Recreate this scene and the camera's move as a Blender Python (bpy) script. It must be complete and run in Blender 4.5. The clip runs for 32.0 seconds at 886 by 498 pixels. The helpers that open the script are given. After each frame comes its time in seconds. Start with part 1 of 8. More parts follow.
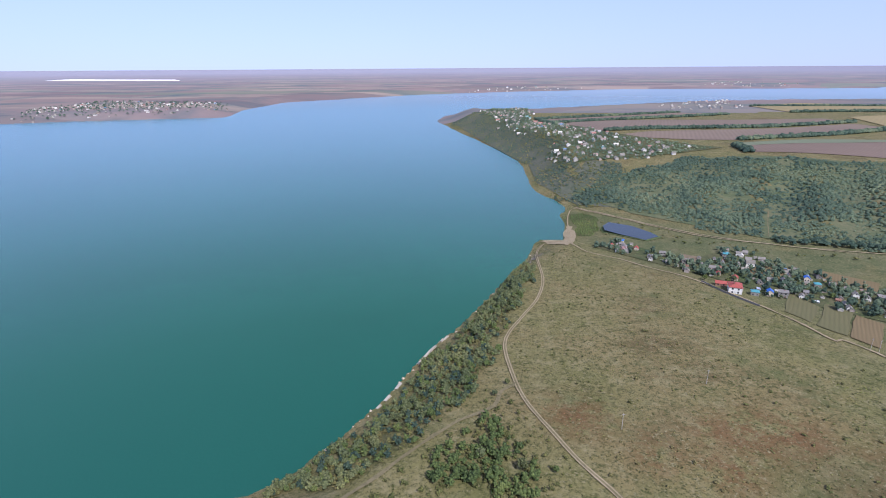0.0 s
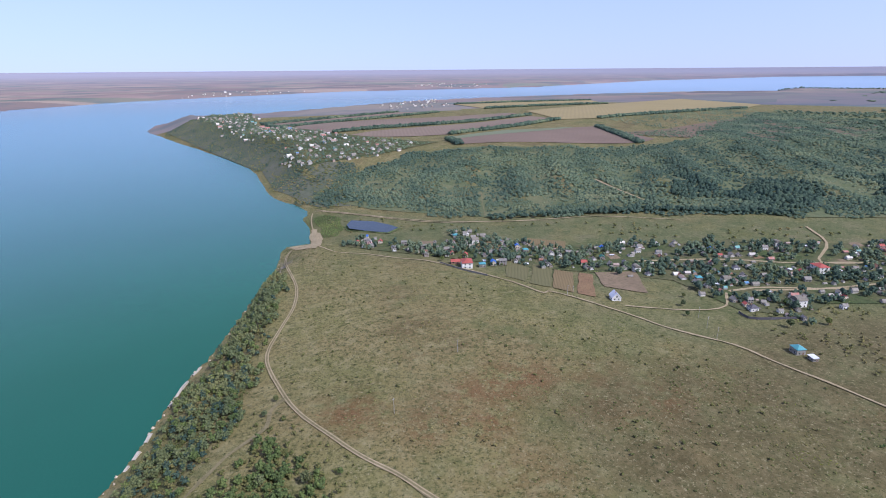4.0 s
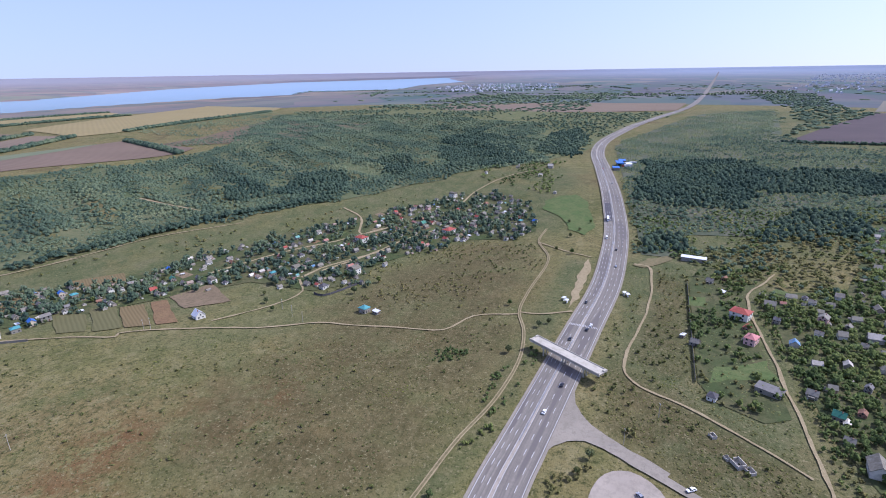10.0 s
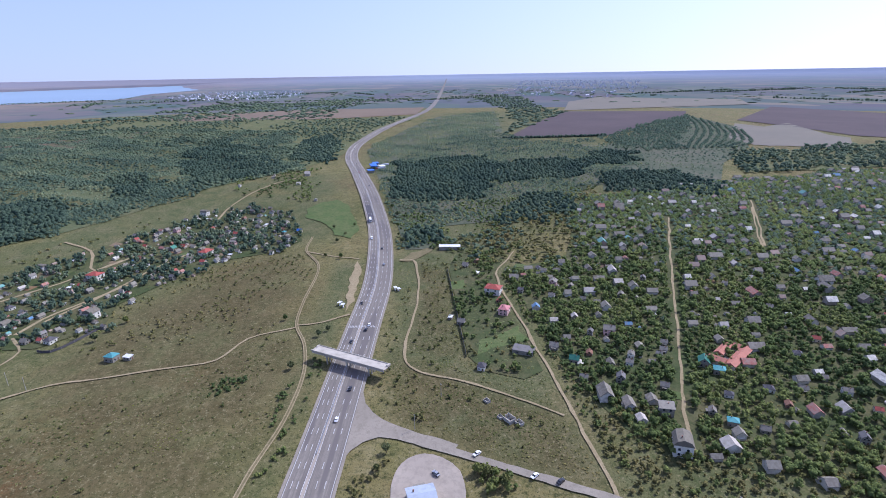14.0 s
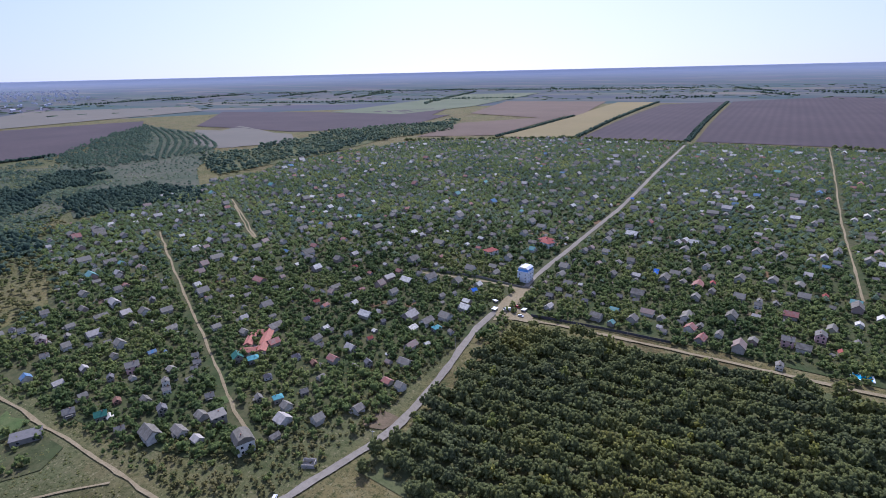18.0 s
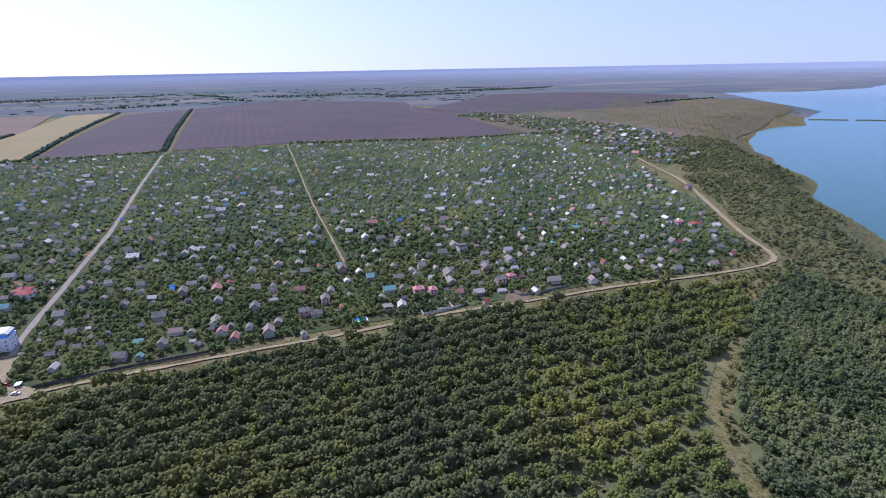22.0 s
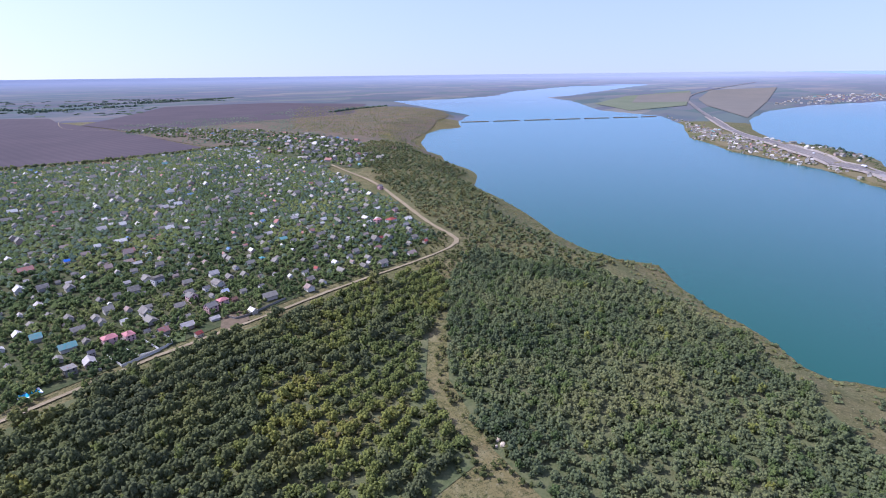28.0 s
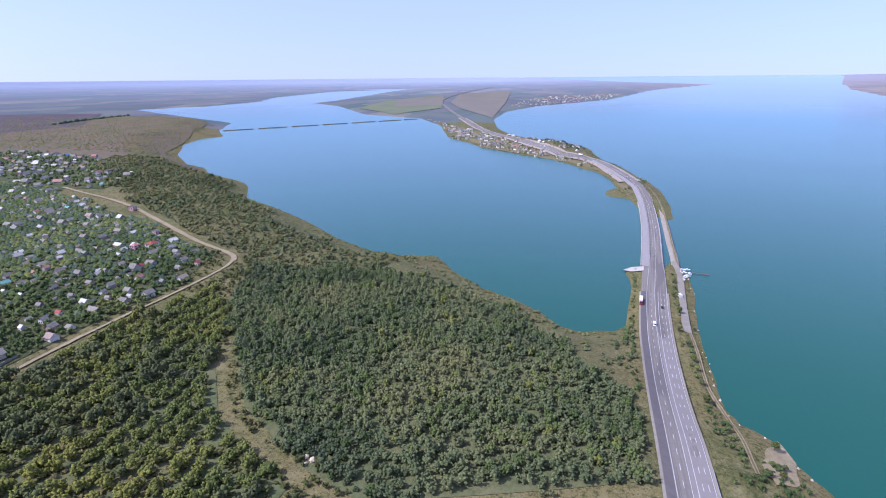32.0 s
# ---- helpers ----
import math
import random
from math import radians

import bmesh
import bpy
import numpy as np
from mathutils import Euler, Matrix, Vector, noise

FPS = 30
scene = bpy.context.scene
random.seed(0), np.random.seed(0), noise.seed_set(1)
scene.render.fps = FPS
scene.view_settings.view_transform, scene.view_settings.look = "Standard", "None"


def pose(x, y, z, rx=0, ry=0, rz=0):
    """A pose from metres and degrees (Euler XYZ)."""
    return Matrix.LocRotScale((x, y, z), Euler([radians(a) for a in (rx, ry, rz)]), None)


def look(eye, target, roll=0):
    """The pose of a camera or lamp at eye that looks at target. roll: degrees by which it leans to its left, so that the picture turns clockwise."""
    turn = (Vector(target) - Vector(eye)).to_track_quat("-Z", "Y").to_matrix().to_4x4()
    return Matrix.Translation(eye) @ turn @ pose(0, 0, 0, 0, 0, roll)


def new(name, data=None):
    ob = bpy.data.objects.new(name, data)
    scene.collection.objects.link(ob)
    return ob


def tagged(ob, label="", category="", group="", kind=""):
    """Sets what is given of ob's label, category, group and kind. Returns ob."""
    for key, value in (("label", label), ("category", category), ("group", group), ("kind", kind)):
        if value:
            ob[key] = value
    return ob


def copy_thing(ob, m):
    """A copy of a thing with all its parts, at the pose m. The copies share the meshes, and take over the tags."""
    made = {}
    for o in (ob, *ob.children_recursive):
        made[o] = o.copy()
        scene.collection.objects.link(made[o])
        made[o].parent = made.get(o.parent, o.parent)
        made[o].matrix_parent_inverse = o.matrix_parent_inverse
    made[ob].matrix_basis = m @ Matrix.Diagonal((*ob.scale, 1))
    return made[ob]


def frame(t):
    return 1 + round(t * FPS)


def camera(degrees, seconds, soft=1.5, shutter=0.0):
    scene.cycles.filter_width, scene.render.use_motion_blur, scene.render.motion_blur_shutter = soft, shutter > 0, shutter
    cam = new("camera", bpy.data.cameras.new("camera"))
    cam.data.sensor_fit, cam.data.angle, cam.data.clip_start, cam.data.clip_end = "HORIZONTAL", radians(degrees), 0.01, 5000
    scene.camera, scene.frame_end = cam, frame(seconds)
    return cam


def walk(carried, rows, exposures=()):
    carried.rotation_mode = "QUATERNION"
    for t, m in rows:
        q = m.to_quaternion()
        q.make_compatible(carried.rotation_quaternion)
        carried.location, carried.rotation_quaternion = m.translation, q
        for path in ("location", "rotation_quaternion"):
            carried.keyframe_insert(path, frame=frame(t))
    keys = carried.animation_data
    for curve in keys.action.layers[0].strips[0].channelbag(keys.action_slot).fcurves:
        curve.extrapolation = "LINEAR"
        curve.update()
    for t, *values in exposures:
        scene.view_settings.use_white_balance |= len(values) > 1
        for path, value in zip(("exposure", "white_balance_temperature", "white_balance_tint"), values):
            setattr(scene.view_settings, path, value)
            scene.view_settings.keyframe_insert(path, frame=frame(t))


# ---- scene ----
# ---------------------------------------------------------------- camera
EYE_Z = 190.0
cam = camera(79.4, 32.0, soft=0.95)
PATH = [
    (0, -18.74, 0.35, 1.15),
    (0.5, -18.72, 0.35, -1.89),
    (1, -18.74, 0.35, -4.92),
    (1.5, -18.62, 0.35, -8.05),
    (2, -18.61, 0.36, -11.72),
    (2.5, -18.55, 0.36, -15.15),
    (3, -18.54, 0.36, -18.49),
    (3.5, -18.59, 0.39, -22.51),
    (5.5, -18.59, 0.43, -40.00),
    (6, -18.65, 0.47, -44.29),
    (6.5, -18.67, 0.51, -48.44),
    (7, -18.57, 0.56, -52.36),
    (7.5, -18.58, 0.62, -56.06),
    (8, -18.57, 0.67, -59.63),
    (8.5, -18.51, 0.74, -62.88),
    (9, -18.44, 0.82, -66.42),
    (9.5, -18.44, 0.86, -69.92),
    (10, -18.40, 0.87, -73.05),
    (10.5, -18.45, 0.89, -76.19),
    (11, -18.32, 0.88, -79.49),
    (11.5, -18.18, 0.86, -82.78),
    (12, -18.26, 0.84, -85.69),
    (12.5, -18.14, 0.83, -88.88),
    (13, -18.18, 0.83, -91.61),
    (13.5, -18.16, 0.89, -94.52),
    (15.5, -18.02, 1.04, -117.45),
    (16, -18.04, 1.15, -124.21),
    (16.5, -18.18, 1.20, -131.16),
    (17, -18.28, 1.23, -137.53),
    (17.5, -18.29, 1.26, -144.29),
    (18, -18.38, 1.28, -151.44),
    (18.5, -18.52, 1.27, -158.69),
    (19, -18.61, 1.24, -166.36),
    (19.5, -18.61, 1.20, -174.14),
    (20, -18.75, 1.17, -181.85),
    (20.5, -18.74, 1.14, -188.17),
    (21, -18.68, 1.09, -193.66),
    (21.5, -18.74, 1.04, -198.70),
    (22, -18.67, 1.02, -203.25),
    (22.5, -18.56, 1.00, -206.76),
    (23, -18.53, 0.98, -209.83),
    (23.5, -18.41, 0.94, -212.61),
    (24, -18.38, 0.88, -214.70),
    (24.5, -18.33, 0.81, -217.07),
    (25, -18.29, 0.77, -219.83),
    (25.5, -18.36, 0.73, -222.45),
    (27.5, -18.19, 0.66, -232.77),
    (28, -18.11, 0.63, -235.05),
    (28.5, -18.11, 0.61, -237.89),
    (29, -18.10, 0.60, -240.92),
    (29.5, -18.01, 0.58, -243.94),
    (30, -18.01, 0.58, -246.83),
    (30.5, -17.93, 0.58, -250.01),
    (31, -17.90, 0.58, -252.98),
    (31.5, -17.86, 0.56, -255.84),
    (32, -17.83, 0.53, -258.99),
]
walk(cam, [(t, pose(0, 0, EYE_Z, 90 + p, r, y)) for t, p, r, y in PATH], exposures=[(0, 0.55, 5650.0, 16.0), (7, 0.57, 5600.0, 16.0), (12, 0.57, 5550.0, 16.0), (14, 0.5, 5500.0, 16.0), (16, 0.28, 5500.0, 17.0), (19, 0.28, 5400.0, 17.0), (21, 0.40, 5400.0, 19.0), (23, 0.54, 5400.0, 21.0), (27, 0.66, 5400.0, 22.0), (32, 0.68, 5400.0, 22.0)])

# ---------------------------------------------------------------- sky and sun
SUN_AZ, SUN_EL = 154.0, 48.0
world = bpy.data.worlds.new("sky")
scene.world = world
world.use_nodes = True
wn, wl = world.node_tree.nodes, world.node_tree.links
sky = wn.new("ShaderNodeTexSky")
sky.sky_type = "NISHITA"
sky.sun_disc = False
sky.sun_elevation, sky.sun_rotation = radians(SUN_EL), radians(SUN_AZ)
sky.altitude, sky.air_density, sky.dust_density, sky.ozone_density = 200, 1.0, 2.2, 4.0
coord = wn.new("ShaderNodeTexCoord")
lifted = wn.new("ShaderNodeMapping")
lifted.inputs["Location"].default_value, lifted.inputs["Scale"].default_value = (0, 0, 0.07), (1, 1, 0.75)
wl.new(coord.outputs["Generated"], lifted.inputs["Vector"])
wl.new(lifted.outputs["Vector"], sky.inputs["Vector"])
tint = wn.new("ShaderNodeMix")
tint.data_type, tint.blend_type = "RGBA", "MULTIPLY"
tint.inputs[0].default_value, tint.inputs[7].default_value = 1.0, (1.075, 0.938, 1.10, 1)
wl.new(sky.outputs["Color"], tint.inputs[6])
wl.new(tint.outputs[2], wn["Background"].inputs["Color"])
wn["Background"].inputs["Strength"].default_value = 0.090
veil = wn.new("ShaderNodeBackground")
veil.inputs["Color"].default_value, veil.inputs["Strength"].default_value = (0.68, 0.725, 0.96, 1), 0.25
both = wn.new("ShaderNodeAddShader")
wl.new(wn["Background"].outputs[0], both.inputs[0])
wl.new(veil.outputs[0], both.inputs[1])
wl.new(both.outputs[0], wn["World Output"].inputs["Surface"])
sun = new("sun", bpy.data.lights.new("sun", "SUN"))
sun.data.energy, sun.data.angle, sun.data.color = 3.5, radians(0.6), (1.0, 0.95, 0.87)
sd = Vector((math.sin(radians(SUN_AZ)) * math.cos(radians(SUN_EL)), math.cos(radians(SUN_AZ)) * math.cos(radians(SUN_EL)), math.sin(radians(SUN_EL))))
sun.matrix_basis = look((0, 0, 400), Vector((0, 0, 400)) - sd)

# ---------------------------------------------------------------- plan of the place, metres, camera over the origin; most points cast from its view onto guessed heights
HILLS = [(90, 405, 24), (142, 306, 26), (75, 200, 26), (267, 1039, 45), (162, 1635, 38), (-2307, 3704, 25), (-24, 5839, 25), (128, 768, 26), (10, 311, 14), (193, 244, 24), (161, 124, 24), (363, 132, 20), (351, 219, 15), (188, 499, 10), (326, 406, 10), (468, 296, 14), (599, 172, 18), (442, 217, 16), (206, 620, 1.5), (297, 588, 6), (477, 474, 14), (661, 336, 24), (355, 689, 35), (560, 556, 40), (690, 445, 45), (881, 271, 50), (390, 1238, 60), (573, 871, 62), (1168, 1160, 65), (994, 648, 65), (1681, 539, 65), (155, 671, 2), (180, 34, 18)]
HILLS += [(312, 16, 22), (539, -11, 26), (1009, 19, 40), (1625, -116, 55), (4891, -760, 55), (-220, 70, 12), (-393, 87, 6), (-325, -95, 14), (-433, -181, 18), (-2889, -374, 5), (-3687, -1065, 6), (-304, 51, 8), (310, -166, 26), (354, -310, 32), (299, -488, 40), (144, -383, 28), (704, -68, 46), (1025, -370, 52), (1232, -703, 58), (701, -488, 46), (259, -754, 50), (-66, -792, 50), (619, -711, 50), (1, -360, 28), (-150, -380, 28), (36, -1731, 55), (-3, -231, 22), (-325, -434, 34), (-748, -817, 40), (-170, -519, 38), (-65, -224, 22), (-265, -142, 16), (-385, -197, 16), (-771, -569, 28), (-1461, -1206, 30), (0, 0, 18)]
SHORE_NEAR = [(-566, 140), (-533, 142), (-484, 136), (-415, 122), (-363, 116), (-335, 114), (-301, 110), (-285, 115), (-271, 128), (-252, 132), (-190, 159), (-133, 190), (-96, 197), (-88, 204), (-79, 211), (-71, 225), (-61, 238), (-53, 255), (-42, 273), (-34, 293), (-23, 321), (-8, 351), (1, 364), (22, 407), (42, 450), (59, 477), (77, 525), (95, 586)]
SHORE_EAST = [(127, 593), (142, 651), (144, 700), (161, 737), (154, 788), (133, 846), (131, 913), (140, 1049), (139, 1150), (105, 1335), (65, 1505), (20, 1685), (-15, 1850), (-60, 2035), (-45, 2250), (65, 2480), (205, 2250), (365, 2300), (930, 2580), (1375, 2695), (2245, 2735), (3250, 2650), (3600, 2350), (4000, 2750), (4650, 2050), (5900, 2350), (9550, 2450), (14300, 4250)]
FAR_SOUTH = [(29350, 6150), (58800, 11950), (59100, -10400), (45950, -38550), (20500, -56400), (-10400, -59100), (-34400, -49150), (-41700, -43150), (-28750, -27800)]
SHORE_WEST = [(-8900, -2650), (-7900, -3200), (-5500, -2900), (-4400, -2500), (-3700, -2500), (-3250, -2750), (-2735, -2065), (-2280, -1440), (-1945, -1285), (-1705, -1115), (-1635, -1155), (-1470, -1105), (-1255, -960), (-1120, -840), (-1075, -760), (-1005, -705), (-956, -616), (-907, -554), (-801, -498), (-727, -394), (-672, -329), (-592, -245), (-558, -196), (-547, -159), (-549, -114), (-501, -86), (-464, -53), (-445, -26), (-421, -1), (-393, 17), (-387, 33), (-396, 62), (-404, 68), (-443, 75), (-482, 83), (-517, 86), (-539, 81), (-552, 103), (-555, 121), (-552, 126), (-574, 134)]
SPIT = [(-840, 160), (-800, 137), (-870, 137), (-899, 128), (-906, 100), (-940, 100), (-971, 126), (-1041, 121), (-1086, 118), (-1146, 102), (-1195, 72), (-1266, 40), (-1331, 15), (-1357, -36), (-1446, -110), (-1503, -176), (-1654, -246), (-1752, -324), (-2183, -428), (-2598, -608),  (-2880, -995), (-3750, -1500), (-4200, -1900), (-4750, -1900), (-7500, -2250), (-9300, -2400), (-11000, -6500), (-26000, -30000), (-54400, -25350), (-59400, -8350), (-12100, 3200), (-7950, 1350), (-4850, 500), (-4250, 200), (-3750, -85), (-3130, -250), (-2511, -260), (-2078, -193), (-1846, -122), (-1723, -62), (-1631, -10), (-1600, 36), (-1529, 108), (-1390, 113), (-1286, 130), (-1228, 153), (-1086, 174), (-1034, 185), (-962, 192), (-858, 186), (-757, 173), (-757, 158)]
FAR_BANK = [(-8150, 3800), (-2620, 1835), (-1710, 2020), (-1550, 2100), (-1265, 2185), (-955, 2270), (-1040, 2690), (-1025, 3275), (-755, 3610), (-250, 4200), (450, 4600), (1500, 5050), (3800, 4950), (2800, 5300), (3600, 5000), (7100, 6450), (11000, 6900), (14600, 5000), (18000, 3300), (59000, 3000), (45950, 38550), (20500, 56400), (-10400, 59100), (-38550, 45950), (-51950, 30000), (-27400, 12200)]
SPUR = [(-937, 107), (-959, 122), (-933, 145), (-903, 145), (-911, 125)]
HIGHWAY = [(-9900, -1000), (-5750, -1000), (-4300, -850), (-3380, -630), (-2370, -355), (-1695, -165), (-1490, -55), (-1355, 30), (-1235, 105), (-1057, 146), (-890, 154), (-734, 140), (-559, 114), (-438, 94), (-357, 83), (-281, 76), (-220, 71), (183, 33), (210, 28.5), (259, 20), (313, 11), (343, 6), (417, -6.5), (484, -12.3), (572, -15), (674, -10), (858, 4), (1041, 18), (1199, 8), (1380, -40), (1625, -115), (2105, -255), (2955, -420), (4900, -750), (16400, -2650)]
R_CLIFF_TRACK = [(100, 112), (84, 138), (73, 160), (66, 176), (56, 194), (48, 214), (38, 244), (34, 275), (33, 311), (37, 326), (50, 351), (64, 378), (74, 415), (80, 491), (93, 553), (105, 569), (123, 555)]
R_SLOPE_TRACK = [(-70, 158), (-52, 172), (-33, 189), (-13, 212), (4, 228), (21, 240), (27, 254), (36, 262)]
R_VILLAGE_TRACK = [(123, 555), (135, 511), (162, 488), (180, 463), (202, 441), (215, 415), (231, 376), (243, 340), (248, 314), (253, 317), (277, 263), (288, 227), (307, 190), (309, 164), (313, 129), (317, 98), (343, 84), (353, 53)]
R_MEADOW_TRACK = [(165, 67), (207, 59), (245, 48), (289, 42), (327, 45), (357, 53), (396, 52), (476, 45), (523, 60), (566, 57)]
R_LINK_TRACK = [(357, 53), (357, 36), (367, 15)]
R_JUNCTION_TRACK = [(519, 59), (498, 33), (483, 7)]
R_HOUSE_TRACK = [(382, 252), (359, 235), (340, 237), (310, 253), (289, 268)]
R_VILLAGE_STREET = [(407, 244), (456, 220), (506, 203), (546, 181)]
R_VILLAGE_STREET_B = [(603, 320), (574, 282), (519, 256), (556, 230)]
R_UPPER_STREET = [(665, 178), (704, 176), (759, 161), (817, 130), (847, 100)]
R_VALLEY_TRACK = [(168, 730), (195, 676), (276, 577), (339, 528), (401, 496), (448, 476), (516, 412)]
R_GORGE_TRACK = [(123, 555), (139, 605), (143, 650), (165, 722), (189, 680), (234, 618), (278, 568), (323, 538), (384, 500)]
R_ORCHARD_TRACK = [(160, -96), (174, -97), (205, -98.5), (246, -100), (286, -101.5), (345, -103.5), (381, -104), (422, -110), (440, -122), (467, -138)]
R_PASTURE_TRACK = [(472, -30), (470, -40), (461, -43), (390, -38), (303, -19.5), (289, -19.5), (280, -24), (260, -52), (239, -76), (220, -94)]
R_GARDEN_LANE = [(183, -142), (216, -157), (266, -185), (337, -224), (407, -263), (523, -329)]
R_SIDE_ROAD = [(232, 2), (222, -11), (198, -46), (162, -96), (148, -116), (139, -144), (129, -181), (131, -233), (136, -296), (132, -338), (130, -349), (131, -395), (119, -517), (104, -640), (88, -1116)]
R_FOREST_ROAD = [(122, -315), (74, -318), (-74, -315), (-138, -313), (-205, -307), (-287, -304), (-367, -298), (-432, -296), (-452, -300)]
R_SHORE_ROAD = [(-446, -298), (-459, -306), (-488, -366), (-543, -453), (-618, -572), (-677, -723)]
R_JETTY_ROAD = [(-569, 135), (-531, 133), (-476, 124), (-432, 116.5), (-395, 111)]
R_SOUTH_LANE = [(-141, -1141), (-104, -703), (-96, -553), (-91, -439)]
R_UPPER_LANE = [(529, -434), (467, -392), (412, -356)]
R_RIDGE_LANE = [(553, -450), (477, -403), (420, -364)]
R_CROSS_STREET = [(222, -355), (177, -363), (135, -364)]
R_FIELD_ROAD = [(-1475, -3180), (-910, -2425), (-750, -2075), (-695, -1835), (-765, -1725)]
R_FOREST_CLEARING = [(-309, -213), (-253, -190), (-221, -167), (-201, -139), (-193, -121), (-183, -105)]
R_SHORE_PATH = [(-234, 106), (-268, 109), (-290, 108), (-317, 106), (-366, 111), (-416, 115), (-501, 130), (-588, 141), (-753, 162), (-871, 173), (-985, 172)]
Z_FIELD_A = [(250, 1660), (730, 1795), (825, 1665), (260, 1490)]
Z_FIELD_B = [(255, 1410), (355, 1550), (950, 1435), (950, 1315), (340, 1220), (265, 1265)]
Z_FIELD_C = [(350, 1165), (420, 1195), (930, 1290), (935, 1165), (557, 1060), (468, 1083), (365, 1137)]
Z_FIELD_D = [(518, 988), (865, 1015), (920, 995), (861, 771), (814, 760), (503, 918)]
Z_FIELD_DG = [(535, 1019), (700, 1060), (840, 1030), (865, 1015), (528, 984)]
Z_FIELD_E = [(1075, 2020), (1330, 2180), (1675, 1880), (1530, 1615), (1020, 1680)]
Z_FIELD_F = [(1030, 1455), (2090, 1760), (1945, 1275), (1710, 1170), (1035, 1115), (935, 1165)]
Z_SCRUB_G = [(865, 885), (990, 860), (1495, 975), (1500, 520), (1095, 600), (925, 690)]
Z_FIELD_H = [(1985, 690), (2355, 225), (2380, -285), (1960, -205), (1820, 155), (1775, 520)]
Z_FIELD_I = [(2605, -1030), (2990, -1365), (2475, -1865), (2085, -1620), (1975, -765)]
Z_FIELD_J = [(1175, -320), (1915, -740), (1770, -1135), (1440, -910), (1135, -540)]
Z_FIELD_K = [(1140, -890), (1260, -1095), (900, -935), (913, -761)]
Z_FIELD_L = [(1250, -1040), (1560, -1355), (1060, -2005), (890, -1500), (1010, -1030)]
Z_FIELD_M = [(1410, -1665), (1475, -2210), (1610, -3220), (1180, -3510), (995, -2080), (1075, -1640)]
Z_FIELD_N = [(830, -1715), (1000, -2465), (525, -2440), (435, -1680), (535, -1580)]
Z_FIELD_O = [(655, -1070), (710, -1405), (475, -1645), (500, -1155)]
Z_FIELD_P = [(480, -1135), (445, -1640), (465, -2380), (305, -2385), (310, -1165)]
Z_FIELD_Q = [(302, -1157), (270, -2210), (55, -2435), (87, -1171)]
Z_FIELD_R = [(75, -1171), (40, -2435), (-355, -2995), (-875, -2495), (-790, -2200), (-770, -1785), (-749, -1540), (-686, -1140), (-528, -1125), (-395, -1148), (-148, -1176)]
Z_FIELD_S = [(1375, -1035), (1910, -1575), (1430, -1665), (1055, -1575), (875, -1655), (815, -1260), (990, -1035)]
Z_FIELD_T = [(1280, -960), (970, -995), (855, -885), (929, -746), (1020, -755)]
Z_FIELD_U = [(-785, -1610), (-785, -2005), (-1675, -3100), (-2340, -3030), (-2600, -2415), (-1735, -1700), (-1190, -1745)]
Z_SPIT_A = [(-3380, -1205), (-4500, -1350), (-5900, -1150), (-3375, -665), (-2815, -815)]
Z_SPIT_B = [(-3535, -1020), (-4650, -1300), (-5450, -1050), (-3790, -740)]
Z_SPIT_C = [(-3385, -560), (-4150, -750), (-6100, -1000), (-7100, -500), (-3980, -320), (-2600, -270)]
Z_SALT_FLAT = [(-6650, 8950), (-6900, 9850), (-4650, 9250), (-4100, 8300)]
Z_POND = [(175, 618), (187, 635), (212, 617), (227, 588), (231, 570), (210, 556), (186, 579), (172, 598)]
Z_CAR_PARK = [(180, -3), (189, -4), (200, -7.5), (206, -13), (207, -21), (203, -29), (194, -35), (184, -36), (170, -30), (170, -8)]
Z_JUNCTION_APRON = [(268, 8), (252, 6.5), (244, 3), (236, -3), (229, -10), (221, -21), (211, -37), (206, -33), (214, -19), (220, -8), (223, 0), (221, 8), (216, 14), (209, 18), (197, 20), (197, 22)]
Z_LAYBY = [(479, 7), (432, 9), (391, 13), (370, 19), (420, 18), (465, 12)]
Z_BARE_EARTH = [(147, -174), (143, -190), (132, -187), (135, -176)]
Z_PLOT_A = [(274, 481), (308, 465), (289, 435), (258, 454)]
Z_PLOT_B = [(322, 338), (356, 323), (326, 280), (304, 306)]
Z_PLOT_C = [(310, 345), (317, 336), (281, 291), (272, 303)]
SPIT_STRIP = [(-899, 130), (-1041, 124), (-1146, 105), (-1264, 44), (-1355, -32), (-1503, -172), (-1654, -242), (-1752, -318), (-1846, -126), (-1723, -66), (-1600, 32), (-1529, 104), (-1286, 127), (-1086, 171), (-962, 189)]
Z_PLOT_D = [(640, 70), (676, 72), (698, 56), (700, 34), (668, 20), (630, 14), (575, 8), (548, 16), (566, 34), (598, 40), (624, 56)]
Z_PLOT_E = [(307, -71), (320, -99), (300, -99), (290, -63)]
Z_PLOT_F = [(242, 114), (248, 100), (239, 92), (229, 105)]
Z_BURNT_A = [(127, 219), (154, 233), (170, 222), (166, 207), (136, 205)]
Z_BURNT_B = [(46, 238), (67, 239), (79, 222), (59, 216)]
Z_W_ROWS = [(130, -149), (123, -179), (118, -230), (114, -304), (72, -308), (-28, -304), (-72, -308), (-134, -305), (-200, -299), (-277, -293), (-388, -279), (-321, -222), (-277, -208), (-219, -168), (-193, -134), (-176, -106), (-60, -120), (60, -140)]
Z_W_WEST = [(-288, -201), (-359, -243), (-448, -272), (-454, -143), (-440, -86), (-411, -23), (-345, 20), (-305, 45), (-263, 57), (-215, 52), (-174, -71), (-190, -106), (-229, -158)]
